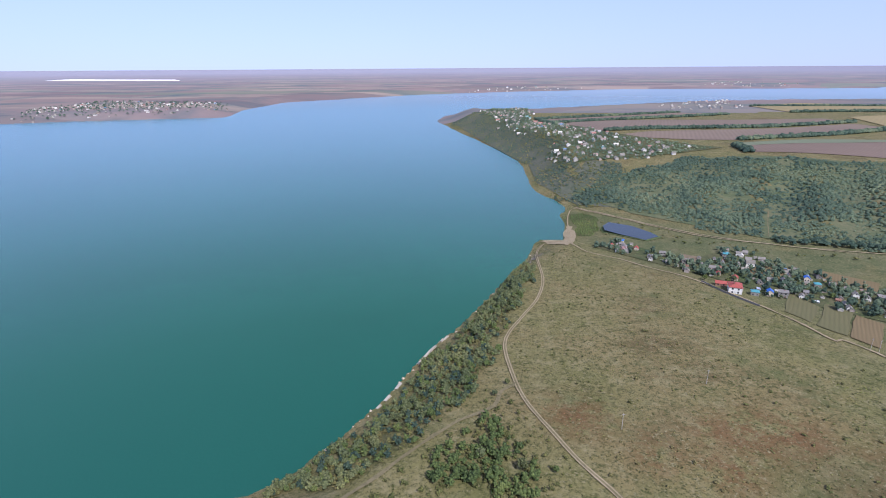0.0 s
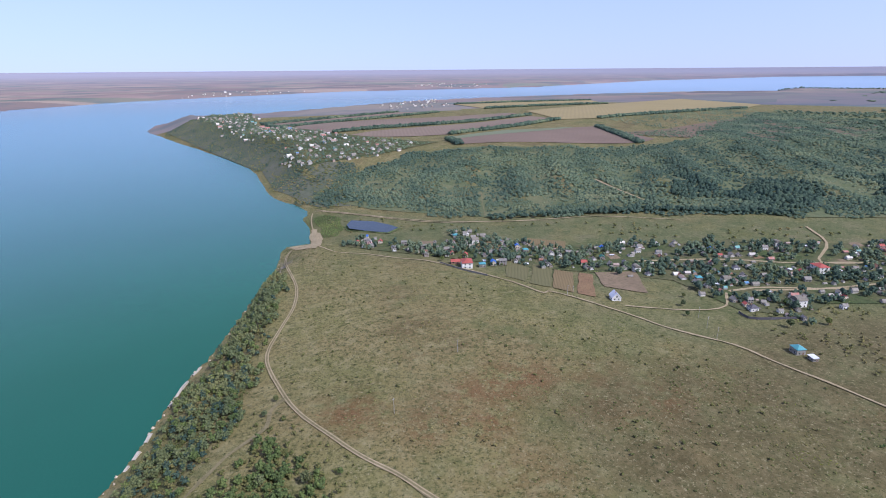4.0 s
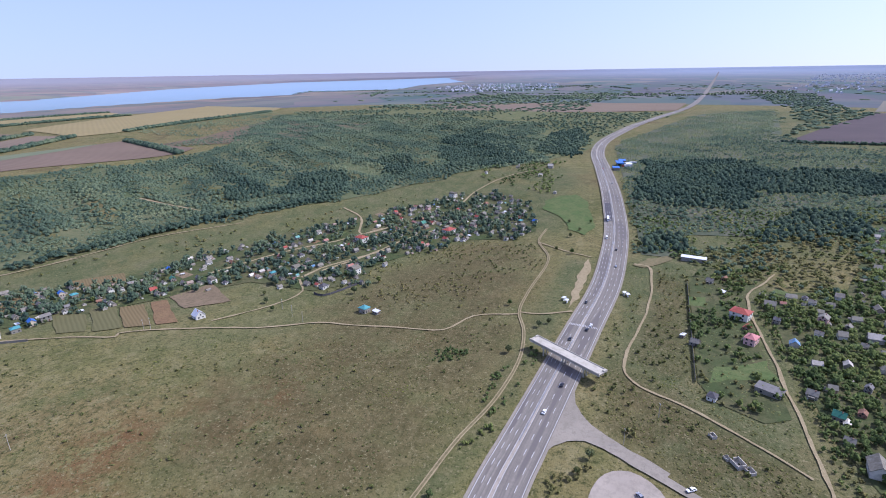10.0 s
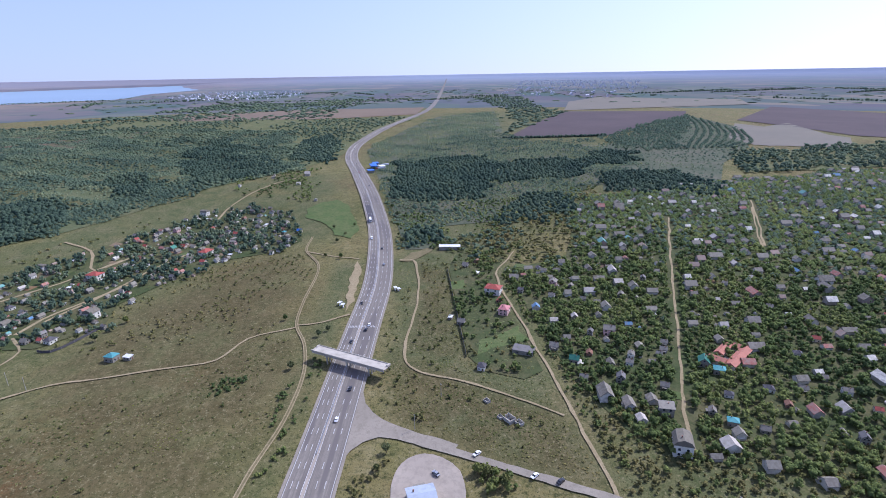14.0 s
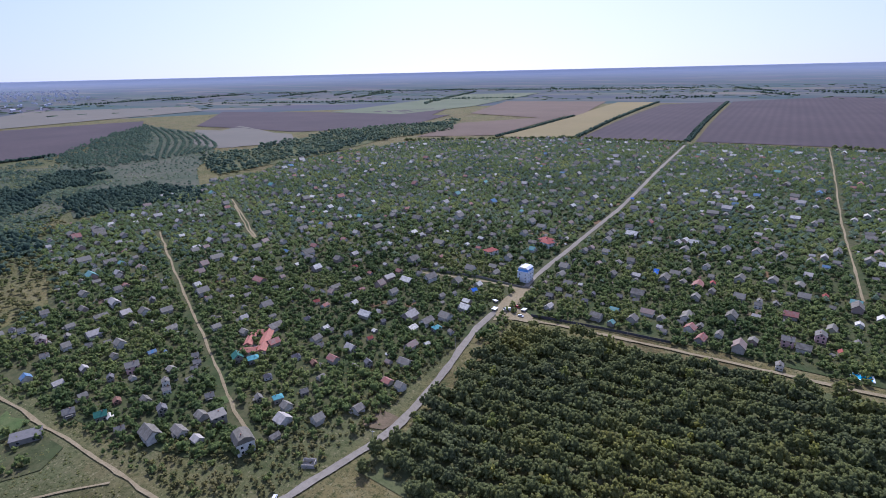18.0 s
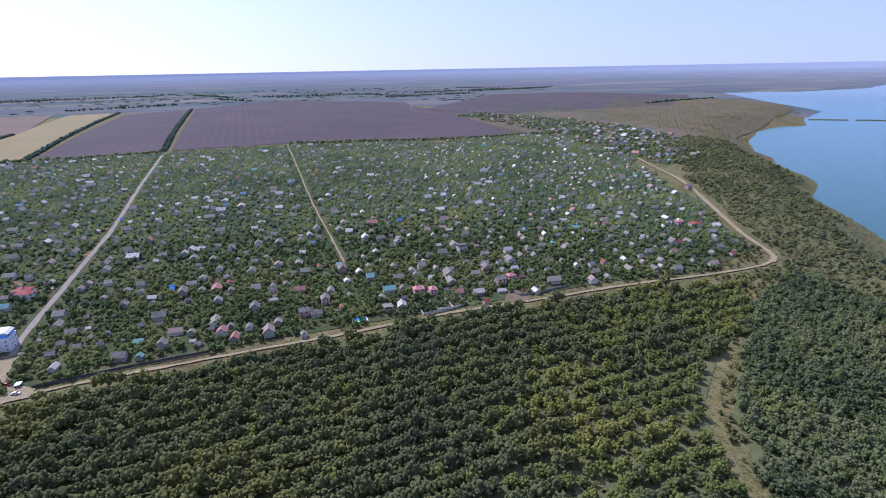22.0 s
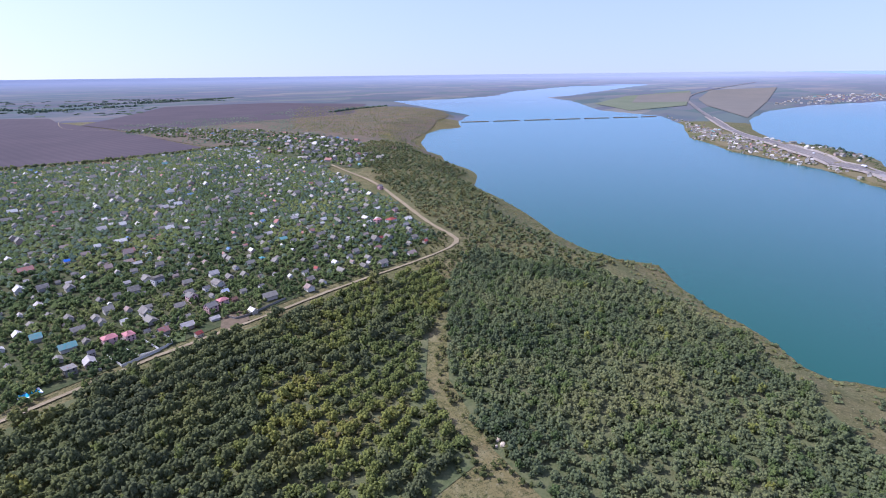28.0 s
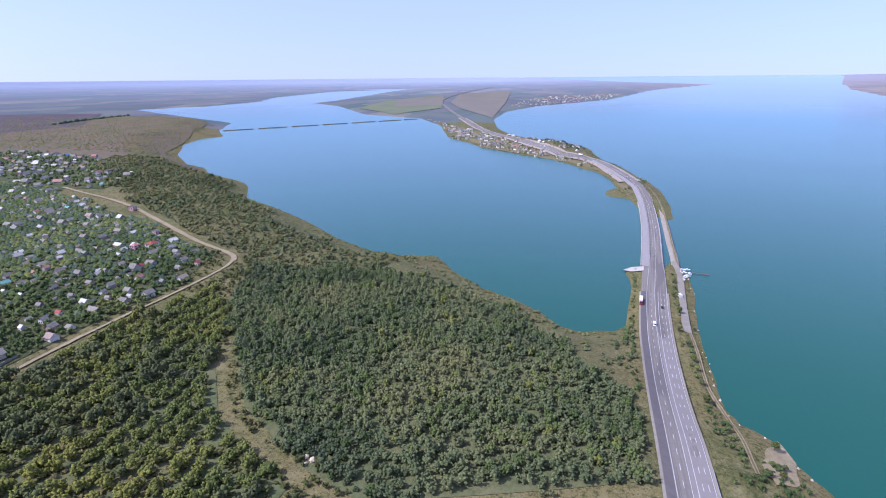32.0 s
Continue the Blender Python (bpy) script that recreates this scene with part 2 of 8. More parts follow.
Z_W_COAST = [(-421, -275), (-502, -406), (-846, -822), (-1000, -920), (-990, -805), (-910, -688), (-850, -538), (-597, -324), (-497, -175), (-508, -105), (-440, -218)]
Z_W_MID = [(-413, -339), (-469, -311), (-448, -272), (-359, -243), (-288, -201), (-229, -158), (-192, -113), (-185, -84), (-172, -76), (-161, -108), (-199, -149), (-234, -180), (-285, -210), (-342, -253)]
Z_W_CAPE = [(-1135, -1380), (-2080, -2460), (-2480, -1980), (-2105, -1390), (-1425, -1090), (-935, -719), (-1045, -945)]
Z_W_SHORE = [(-85, 197), (-69, 219), (-51, 248), (-23, 297), (-2, 347), (36, 414), (67, 490), (72, 450), (56, 382), (34, 337), (26, 304), (21, 263), (-7, 223), (-32, 199), (-49, 181)]
Z_W_GULLY = [(-10, 175), (-4, 207), (13, 229), (23, 229), (25, 202), (41, 174)]
Z_W_NORTH = [(169, 794), (227, 671), (338, 551), (411, 508), (519, 453), (633, 337), (780, 242), (920, 92), (1475, 170), (1555, 570), (1575, 1035), (889, 716), (641, 786), (488, 891), (391, 913), (284, 860)]
Z_W_HEAD = [(-10, 1915), (95, 1990), (210, 1615), (240, 1185), (197, 957), (283, 907), (221, 690), (174, 744), (140, 894), (150, 1081)]
Z_W_FAR = [(1610, 1050), (1920, 605), (1805, 135), (1890, -230), (1290, -5), (1052, 43), (898, 115), (1185, 360)]
Z_W_SOUTH = [(1134, -13), (1815, -265), (2060, -515), (1154, -317), (1001, -469), (847, -473), (690, -337), (644, -267), (571, -213), (561, -147), (562, -85), (494, -65), (498, -37), (610, -35), (774, -25)]
Z_W_HILL = [(980, -459), (1575, -1010), (1210, -910), (911, -720), (775, -571), (584, -432), (625, -356), (649, -311)]
Z_W_SCRUB = [(486, -64), (561, -147), (644, -267), (685, -327), (608, -259), (445, -190), (439, -133), (429, -110), (492, -75)]
Z_PIER_PAD = [(-538, 81), (-547, 90), (-544, 102), (-528, 99), (-530, 88)]
Z_PINE_A = [(633, 435), (751, 485), (786, 457), (744, 368), (642, 360)]
Z_PINE_B = [(899, 424), (934, 371), (837, 292), (790, 302), (827, 375)]
Z_PINE_C = [(883, 279), (1195, 345), (1375, 340), (1245, 245), (941, 119), (835, 177), (834, 238)]
Z_PINE_D = [(1044, 131), (1335, 135), (1370, 55), (971, 46)]
Z_PINE_E = [(584, 479), (694, 559), (697, 518), (633, 442), (586, 444)]
Z_SPINE_A = [(734, -27), (953, -71), (964, -225), (789, -212), (657, -142), (625, -74)]
Z_SPINE_B = [(814, -196), (901, -240), (875, -356), (825, -372), (748, -323), (713, -192)]
Z_SPINE_C = [(649, -311), (749, -376), (752, -473), (633, -465), (574, -425), (625, -356)]
Z_SPINE_D = [(553, -139), (652, -212), (658, -265), (598, -249), (544, -192)]
Z_SPINE_E = [(497, -40), (569, -49), (568, -77), (502, -66)]
Z_SPINE_F = [(808, -338), (948, -445), (914, -499), (795, -428)]
Z_W_BANK = [(26, 256), (37, 238), (59, 174), (-48, 177), (-32, 197), (-7, 221), (21, 257)]
Z_REEDS = [(142, 690), (169, 688), (182, 636), (159, 586), (143, 602), (141, 645)]
Z_BEACH = [(140, 647), (147, 643), (137, 577), (121, 534), (101, 562), (99, 581), (124, 576)]
Z_W_GORGE = [(915, -675), (851, -742), (925, -1140), (790, -1360), (765, -1520), (655, -1235), (700, -1015), (676, -822), (680, -663), (699, -551)]
Z_D_SOUTH = [(249, -111), (340, -113), (428, -120), (433, -176), (619, -264), (636, -368), (649, -576), (679, -669), (622, -982), (336, -1144), (90, -1134), (-144, -1141), (-381, -1098), (-517, -1070), (-505, -1100), (-740, -1085), (-651, -709), (-535, -474), (-455, -325), (-377, -307), (-294, -313), (-210, -315), (-100, -322), (4, -328), (85, -326), (119, -318), (137, -274), (144, -199), (159, -179), (175, -137), (204, -119)]
Z_D_WEST = [(-775, -1140), (-1040, -1235), (-935, -875), (-771, -677), (-687, -664), (-659, -733)]
Z_D_CAPE = [(-770, -1660), (-920, -1795), (-1020, -1495), (-1040, -1235), (-755, -1110)]
Z_D_HEAD = [(95, 1990), (340, 2645), (225, 1610), (325, 1225), (484, 977), (395, 955), (191, 923), (176, 1072), (217, 1117), (145, 1480)]
Z_D_BACK = [(740, 2095), (1540, 3065), (1010, 1930), (765, 1900)]
Z_D_SPIT = [(-2500, -560), (-2200, -410), (-1780, -215), (-1640, -165), (-1500, -85), (-1300, 45), (-1215, 88), (-1190, 78), (-1266, 46), (-1331, 20), (-1357, -30), (-1446, -104), (-1503, -170), (-1654, -240), (-1752, -315), (-2183, -420), (-2560, -600)]
Z_D_SPIT_EAST = [(-1700, -75), (-1610, -25), (-1590, 40), (-1520, 100), (-1400, 105), (-1420, 60), (-1490, 0)]
Z_D_VILLAGE = [(147, 530), (170, 551), (235, 496), (274, 520), (336, 427), (439, 365), (509, 339), (567, 285), (661, 225), (702, 188), (722, 135), (666, 87), (557, 67), (528, 94), (518, 145), (471, 178), (431, 201), (390, 195), (362, 226), (367, 291), (324, 337), (261, 393), (221, 445)]
Z_D_UPPER = [(819, 187), (898, 115), (916, 63), (821, 71), (710, 67), (724, 121), (768, 154)]
Z_D_NBANK = [(-1650, 1955), (-1840, 2370), (-1955, 3025), (-1170, 2810), (-1005, 2455), (-1185, 2250), (-1580, 2140)]
Z_D_NB2 = [(50, 4400), (500, 5050), (1300, 5000), (1300, 5050)]
Z_D_NB3 = [(2250, 5300), (3050, 6150), (3300, 5350), (3050, 5100)]
Z_D_TOWN = [(3730, -930), (11050, -3400), (8700, -4650), (3350, -1880), (2860, -1160)]
Z_D_TOWN2 = [(4650, 1500), (5900, 1400), (5600, 500), (3840, 370), (3635, 1020)]
Z_D_SPIT2 = [(-3545, -285), (-5000, -100), (-5950, 700), (-4650, 400), (-3765, -85)]

Z_PLOT_G = [(332, 457), (360, 426), (345, 406), (317, 433)]
Z_PLOT_H = [(288, 384), (296, 366), (263, 323), (253, 339)]
Z_PLOT_I = [(295, 362), (305, 347), (271, 306), (263, 321)]
Z_PLOT_J = [(228, 511), (240, 500), (227, 476), (213, 482)]
Z_PLOT_K = [(275, 408), (278, 376), (252, 344), (244, 365)]
Z_FORK = [(470, -30), (486, -42), (498, -60), (490, -64), (474, -50), (466, -40)]
Z_LAWN_B = [(408, -68), (409, -79), (392, -75), (392, -66)]
Z_CROSSROADS = [(137, -322), (136, -348), (140, -365), (126, -368), (125, -341), (124, -331), (108, -321), (108, -312), (125, -310), (132, -304)]
R_FOREST_TRACK = [(566, 612), (557, 571), (546, 531), (541, 490)]
R_FOREST_CUT = [(393, 656), (361, 598), (340, 558)]
R_BACK_STREET = [(543, 240), (490, 273), (454, 304), (389, 337), (376, 344)]
R_SOUTH_STREET = [(474, 209), (435, 235), (413, 248), (387, 253)]


# ---------------------------------------------------------------- materials
def mat(name, rough=0.9, metal=0.0, spec=0.3):
    m = bpy.data.materials.new(name)
    m.use_nodes = True
    nt = m.node_tree
    b = nt.nodes["Principled BSDF"]
    b.inputs["Roughness"].default_value = rough
    b.inputs["Metallic"].default_value = metal
    b.inputs["Specular IOR Level"].default_value = spec
    return m, nt, b


def node(nt, kind, **kw):
    n = nt.nodes.new(kind)
    for k, v in kw.items():
        n.inputs[k.replace("_", " ")].default_value = v
    return n


def where(nt, stretch=(1, 1, 1), turn=0.0):
    g = nt.nodes.new("ShaderNodeNewGeometry")
    mp = nt.nodes.new("ShaderNodeMapping")
    mp.inputs["Scale"].default_value = stretch
    mp.inputs["Rotation"].default_value = (0, 0, turn)
    nt.links.new(g.outputs["Position"], mp.inputs["Vector"])
    return mp.outputs["Vector"]


def noise_of(nt, vec, scale, detail=4.0, rough=0.6):
    n = node(nt, "ShaderNodeTexNoise", Scale=scale, Detail=detail, Roughness=rough)
    nt.links.new(vec, n.inputs["Vector"])
    return n.outputs["Fac"]


def ramp(nt, fac, stops):
    r = nt.nodes.new("ShaderNodeValToRGB")
    e = r.color_ramp.elements
    while len(e) < len(stops):
        e.new(0.5)
    for k, (p, c) in zip(e, stops):
        k.position, k.color = p, (*c, 1)
    nt.links.new(fac, r.inputs["Fac"])
    return r.outputs["Color"]


def mix(nt, fac, a, b, how="MIX"):
    m = nt.nodes.new("ShaderNodeMix")
    m.data_type, m.blend_type = "RGBA", how
    for sock, v in ((m.inputs[0], fac), (m.inputs[6], a), (m.inputs[7], b)):
        if isinstance(v, (int, float)):
            sock.default_value = v
        elif isinstance(v, tuple):
            sock.default_value = (*v, 1)
        else:
            nt.links.new(v, sock)
    return m.outputs[2]


def gate(nt, fac, lo, hi):
    m = nt.nodes.new("ShaderNodeMapRange")
    m.inputs["From Min"].default_value, m.inputs["From Max"].default_value = lo, hi
    nt.links.new(fac, m.inputs["Value"])
    return m.outputs["Result"]


def bump(nt, b, fac, strength, dist):
    n = node(nt, "ShaderNodeBump", Strength=strength, Distance=dist)
    nt.links.new(fac, n.inputs["Height"])
    nt.links.new(n.outputs["Normal"], b.inputs["Normal"])


def earth(name, c1, c2, c3, fine=0.35, broad=0.018, relief=0.5, rough=0.95):
    """Soil or grass: broad patches of c1 and c2, clods and tufts towards c3."""
    m, nt, b = mat(name, rough, 0, 0.1)
    v = where(nt)
    base = ramp(nt, noise_of(nt, v, broad, 5, 0.62), [(0.36, c1), (0.62, c2)])
    col = mix(nt, gate(nt, noise_of(nt, v, fine, 3, 0.7), 0.45, 0.75), base, c3)
    nt.links.new(col, b.inputs["Base Color"])
    bump(nt, b, noise_of(nt, v, fine * 1.7, 3, 0.7), relief, 0.6)
    return m


def ploughed(name, c1, c2, turn, pitch=9.0, dirt=(0.1, 0.07, 0.05), lines=0.45):
    """A worked field with tractor passes."""
    m, nt, b = mat(name, 0.95, 0, 0.1)
    v = where(nt, (1 / pitch, 1 / pitch, 1), turn)
    w = nt.nodes.new("ShaderNodeTexWave")
    w.inputs["Scale"].default_value, w.inputs["Distortion"].default_value, w.inputs["Detail"].default_value = 0.33, 1.2, 2
    nt.links.new(v, w.inputs["Vector"])
    p = where(nt)
    base = ramp(nt, noise_of(nt, p, 0.006, 5, 0.65), [(0.35, c1), (0.65, c2)])
    col = mix(nt, mix(nt, 0.5, w.outputs["Color"], noise_of(nt, p, 0.05, 3)), base, dirt)
    col = mix(nt, lines, base, col)
    nt.links.new(col, b.inputs["Base Color"])
    bump(nt, b, w.outputs["Fac"], 0.3, 0.4)
    return m


def leafage(name, shades, fine=0.09, broad=0.016):
    """Leaves: each clump its own shade, stands of trees drifting in hue."""
    m, nt, b = mat(name, 0.85, 0, 0.06)
    g = nt.nodes.new("ShaderNodeNewGeometry")
    v = where(nt)
    k = nt.nodes.new("ShaderNodeMath")
    k.operation = "ADD"
    s = nt.nodes.new("ShaderNodeMath")
    s.operation = "MULTIPLY"
    s.inputs[1].default_value = 0.12
    nt.links.new(g.outputs["Random Per Island"], s.inputs[0])
    n2 = gate(nt, noise_of(nt, v, fine, 3, 0.6), 0.28, 0.72)
    q = nt.nodes.new("ShaderNodeMath")
    q.operation = "MULTIPLY"
    q.inputs[1].default_value = 0.30
    nt.links.new(n2, q.inputs[0])
    nt.links.new(s.outputs[0], k.inputs[0])
    nt.links.new(q.outputs[0], k.inputs[1])
    n3 = gate(nt, noise_of(nt, v, broad, 3, 0.5), 0.36, 0.66)
    e = nt.nodes.new("ShaderNodeMath")
    e.operation = "MULTIPLY_ADD"
    e.inputs[1].default_value = 0.58
    nt.links.new(n3, e.inputs[0])
    nt.links.new(k.outputs[0], e.inputs[2])
    k = e
    step = 1.0 / (len(shades) - 1)
    col = ramp(nt, k.outputs[0], [(i * step, c) for i, c in enumerate(shades)])
    fleck = ramp(nt, noise_of(nt, v, 1.25, 3, 0.75), [(0.36, (0.50, 0.52, 0.58)), (0.5, (1.0, 1.0, 1.0)), (0.64, (1.55, 1.50, 1.30))])
    col = mix(nt, 1.0, col, fleck, "MULTIPLY")
    nt.links.new(col, b.inputs["Base Color"])
    bump(nt, b, noise_of(nt, v, 1.3, 3, 0.75), 0.8, 0.8)
    thin = nt.nodes.new("ShaderNodeBsdfTranslucent")
    nt.links.new(col, thin.inputs["Color"])
    leaf = nt.nodes.new("ShaderNodeMixShader")
    leaf.inputs[0].default_value = 0.34
    nt.links.new(b.outputs[0], leaf.inputs[1])
    nt.links.new(thin.outputs[0], leaf.inputs[2])
    nt.links.new(leaf.outputs[0], nt.nodes["Material Output"].inputs["Surface"])
    return m


def paint(name, c, rough=0.7, vary=0.25, metal=0.0, scale=0.6, spec=0.16):
    """Paint, plaster, metal sheet or concrete with stains at two scales and a little difference from thing to thing."""
    m, nt, b = mat(name, rough, metal, spec)
    v = where(nt)
    dark = tuple(x * (1 - vary) for x in c)
    pale = tuple(min(1, x * (1 + 0.5 * vary)) for x in c)
    col = ramp(nt, noise_of(nt, v, scale, 4, 0.65), [(0.3, dark), (0.5, c), (0.72, pale)])
    o = nt.nodes.new("ShaderNodeObjectInfo")
    col = mix(nt, gate(nt, o.outputs["Random"], -0.4, 2.2), col, dark)
    nt.links.new(col, b.inputs["Base Color"])
    bump(nt, b, noise_of(nt, v, scale * 8, 2), 0.15, 0.05)
    return m


GRASS, gnt, gb = mat("dry_grassland", 0.95, 0, 0.1)
gv = where(gnt)
g_base = ramp(gnt, noise_of(gnt, gv, 0.011, 6, 0.62), [(0.30, (0.062, 0.072, 0.020)), (0.43, (0.140, 0.126, 0.048)), (0.56, (0.158, 0.128, 0.054)), (0.72, (0.088, 0.062, 0.028))])
g_tuft = mix(gnt, gate(gnt, noise_of(gnt, gv, 0.33, 4, 0.75), 0.48, 0.64), g_base, (0.050, 0.054, 0.018))
g_pale = mix(gnt, gate(gnt, noise_of(gnt, gv, 0.09, 5, 0.75), 0.50, 0.72), g_tuft, (0.200, 0.172, 0.084))
g_pale = mix(gnt, gate(gnt, noise_of(gnt, gv, 0.028, 5, 0.7), 0.54, 0.74), g_pale, (0.082, 0.090, 0.032))
a_green = gnt.nodes.new("ShaderNodeAttribute")
a_green.attribute_name = "lush_backlit"
a_rust = gnt.nodes.new("ShaderNodeAttribute")
a_rust.attribute_name = "weedy"
lush_backlit = ramp(gnt, noise_of(gnt, gv, 0.05, 5, 0.65), [(0.3, (0.054, 0.070, 0.028)), (0.5, (0.090, 0.098, 0.042)), (0.7, (0.134, 0.120, 0.064))])
lush_backlit = mix(gnt, gate(gnt, noise_of(gnt, gv, 0.33, 4, 0.75), 0.50, 0.70), lush_backlit, (0.050, 0.064, 0.021))
lush_backlit_f = gnt.nodes.new("ShaderNodeMath")
lush_backlit_f.operation = "MULTIPLY"
gnt.links.new(a_green.outputs["Fac"], lush_backlit_f.inputs[0])
gnt.links.new(gate(gnt, noise_of(gnt, gv, 0.02, 4, 0.6), 0.25, 0.5), lush_backlit_f.inputs[1])
g_pale = mix(gnt, lush_backlit_f.outputs[0], g_pale, lush_backlit)
rust_f = gnt.nodes.new("ShaderNodeMath")
rust_f.operation = "MULTIPLY"
gnt.links.new(a_rust.outputs["Fac"], rust_f.inputs[0])
gnt.links.new(gate(gnt, noise_of(gnt, gv, 0.06, 5, 0.75), 0.40, 0.55), rust_f.inputs[1])
g_pale = mix(gnt, rust_f.outputs[0], g_pale, (0.112, 0.058, 0.025))
a_worn = gnt.nodes.new("ShaderNodeAttribute")
a_worn.attribute_name = "worn"
worn_f = gnt.nodes.new("ShaderNodeMath")
worn_f.operation = "MULTIPLY"
gnt.links.new(a_worn.outputs["Fac"], worn_f.inputs[0])
gnt.links.new(gate(gnt, noise_of(gnt, gv, 0.035, 5, 0.7), 0.30, 0.56), worn_f.inputs[1])
g_pale = mix(gnt, worn_f.outputs[0], g_pale, ramp(gnt, noise_of(gnt, gv, 0.2, 4, 0.75), [(0.36, (0.056, 0.046, 0.019)), (0.52, (0.084, 0.068, 0.030)), (0.66, (0.118, 0.094, 0.046))]))
geo = gnt.nodes.new("ShaderNodeNewGeometry")
sep = gnt.nodes.new("ShaderNodeSeparateXYZ")
gnt.links.new(geo.outputs["True Normal"], sep.inputs[0])
g_pale = mix(gnt, gate(gnt, noise_of(gnt, gv, 0.75, 3, 0.8), 0.55, 0.66), g_pale, (0.036, 0.040, 0.014))
g_pale = mix(gnt, gate(gnt, noise_of(gnt, gv, 0.55, 3, 0.8), 0.57, 0.68), g_pale, (0.190, 0.165, 0.088))
g_col = mix(gnt, gate(gnt, sep.outputs["Z"], 0.90, 0.70), g_pale, (0.235, 0.20, 0.135))
gnt.links.new(g_col, gb.inputs["Base Color"])
bump(gnt, gb, noise_of(gnt, gv, 0.6, 3, 0.7), 0.6, 0.7)

FARLAND, fnt, fb = mat("hazed_farmland", 1.0, 0, 0.0)
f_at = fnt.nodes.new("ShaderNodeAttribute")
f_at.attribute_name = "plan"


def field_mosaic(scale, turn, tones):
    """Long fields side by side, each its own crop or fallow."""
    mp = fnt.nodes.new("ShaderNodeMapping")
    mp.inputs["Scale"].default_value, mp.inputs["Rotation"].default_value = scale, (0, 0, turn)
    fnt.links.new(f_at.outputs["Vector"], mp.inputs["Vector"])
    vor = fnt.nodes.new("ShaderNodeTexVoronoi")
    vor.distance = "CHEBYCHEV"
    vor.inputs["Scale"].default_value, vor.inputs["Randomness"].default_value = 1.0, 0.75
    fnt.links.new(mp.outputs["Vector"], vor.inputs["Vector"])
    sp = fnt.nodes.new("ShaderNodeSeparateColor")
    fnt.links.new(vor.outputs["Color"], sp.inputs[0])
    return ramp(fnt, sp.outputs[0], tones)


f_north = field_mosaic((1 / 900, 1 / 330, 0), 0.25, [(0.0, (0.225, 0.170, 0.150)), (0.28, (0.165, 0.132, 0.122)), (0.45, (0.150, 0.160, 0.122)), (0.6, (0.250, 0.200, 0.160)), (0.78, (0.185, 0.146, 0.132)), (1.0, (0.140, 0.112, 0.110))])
# southern field tones carry extra blue in place of haze
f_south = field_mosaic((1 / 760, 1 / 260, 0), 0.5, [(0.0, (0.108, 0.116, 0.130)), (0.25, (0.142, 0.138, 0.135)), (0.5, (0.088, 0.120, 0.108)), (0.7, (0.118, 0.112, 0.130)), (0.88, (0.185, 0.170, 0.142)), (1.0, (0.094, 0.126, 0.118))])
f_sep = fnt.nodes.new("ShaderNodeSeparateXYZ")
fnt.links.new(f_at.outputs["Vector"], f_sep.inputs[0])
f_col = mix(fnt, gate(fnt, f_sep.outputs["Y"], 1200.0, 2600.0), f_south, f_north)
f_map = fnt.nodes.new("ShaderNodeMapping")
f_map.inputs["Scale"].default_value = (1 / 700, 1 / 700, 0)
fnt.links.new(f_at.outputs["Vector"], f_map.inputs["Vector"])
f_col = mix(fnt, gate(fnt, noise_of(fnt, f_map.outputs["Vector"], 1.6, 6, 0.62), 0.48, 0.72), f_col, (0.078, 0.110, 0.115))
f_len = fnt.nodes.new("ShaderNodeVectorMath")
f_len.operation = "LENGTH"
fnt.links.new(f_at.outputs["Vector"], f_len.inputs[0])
# distance haze put into the base colour, stronger further out
f_haze = ramp(fnt, noise_of(fnt, f_map.outputs["Vector"], 0.35, 5, 0.6), [(0.35, (0.280, 0.330, 0.420)), (0.5, (0.325, 0.360, 0.440)), (0.66, (0.300, 0.342, 0.428))])
# haze tone lighter southward, making up for rim slopes turned from the sun
f_haze = mix(fnt, gate(fnt, f_sep.outputs["Y"], -2500.0, 4000.0), f_haze, (0.225, 0.225, 0.265))
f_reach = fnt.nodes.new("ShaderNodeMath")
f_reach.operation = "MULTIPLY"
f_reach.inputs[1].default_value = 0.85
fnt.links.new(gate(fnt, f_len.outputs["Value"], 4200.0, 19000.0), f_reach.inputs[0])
f_col = mix(fnt, f_reach.outputs[0], f_col, f_haze)
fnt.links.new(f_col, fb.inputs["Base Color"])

WATER, wnt, wb = mat("lake_water", 0.22, 0, 0.5)
wb.inputs["IOR"].default_value = 1.33
wv = where(wnt)
w_col = ramp(wnt, noise_of(wnt, wv, 0.003, 4, 0.55), [(0.3, (0.006, 0.068, 0.029)), (0.7, (0.009, 0.086, 0.040))])
# greener to the north; outward, sky reflection and haze put into the colour
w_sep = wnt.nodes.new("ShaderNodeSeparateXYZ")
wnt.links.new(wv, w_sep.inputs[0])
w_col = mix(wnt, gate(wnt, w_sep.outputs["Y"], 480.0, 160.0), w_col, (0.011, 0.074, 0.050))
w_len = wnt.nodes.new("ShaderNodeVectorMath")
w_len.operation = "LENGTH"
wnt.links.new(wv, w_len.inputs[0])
# grows bluer, then paler, with distance from the point under the camera
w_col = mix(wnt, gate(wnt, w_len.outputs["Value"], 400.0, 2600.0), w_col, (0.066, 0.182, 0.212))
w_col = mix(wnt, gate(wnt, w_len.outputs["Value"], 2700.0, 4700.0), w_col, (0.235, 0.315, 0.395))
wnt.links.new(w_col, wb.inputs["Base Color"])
rip = node(wnt, "ShaderNodeBump", Strength=0.22, Distance=0.3)
wnt.links.new(noise_of(wnt, wv, 0.45, 4, 0.6), rip.inputs["Height"])
wnt.links.new(rip.outputs["Normal"], wb.inputs["Normal"])

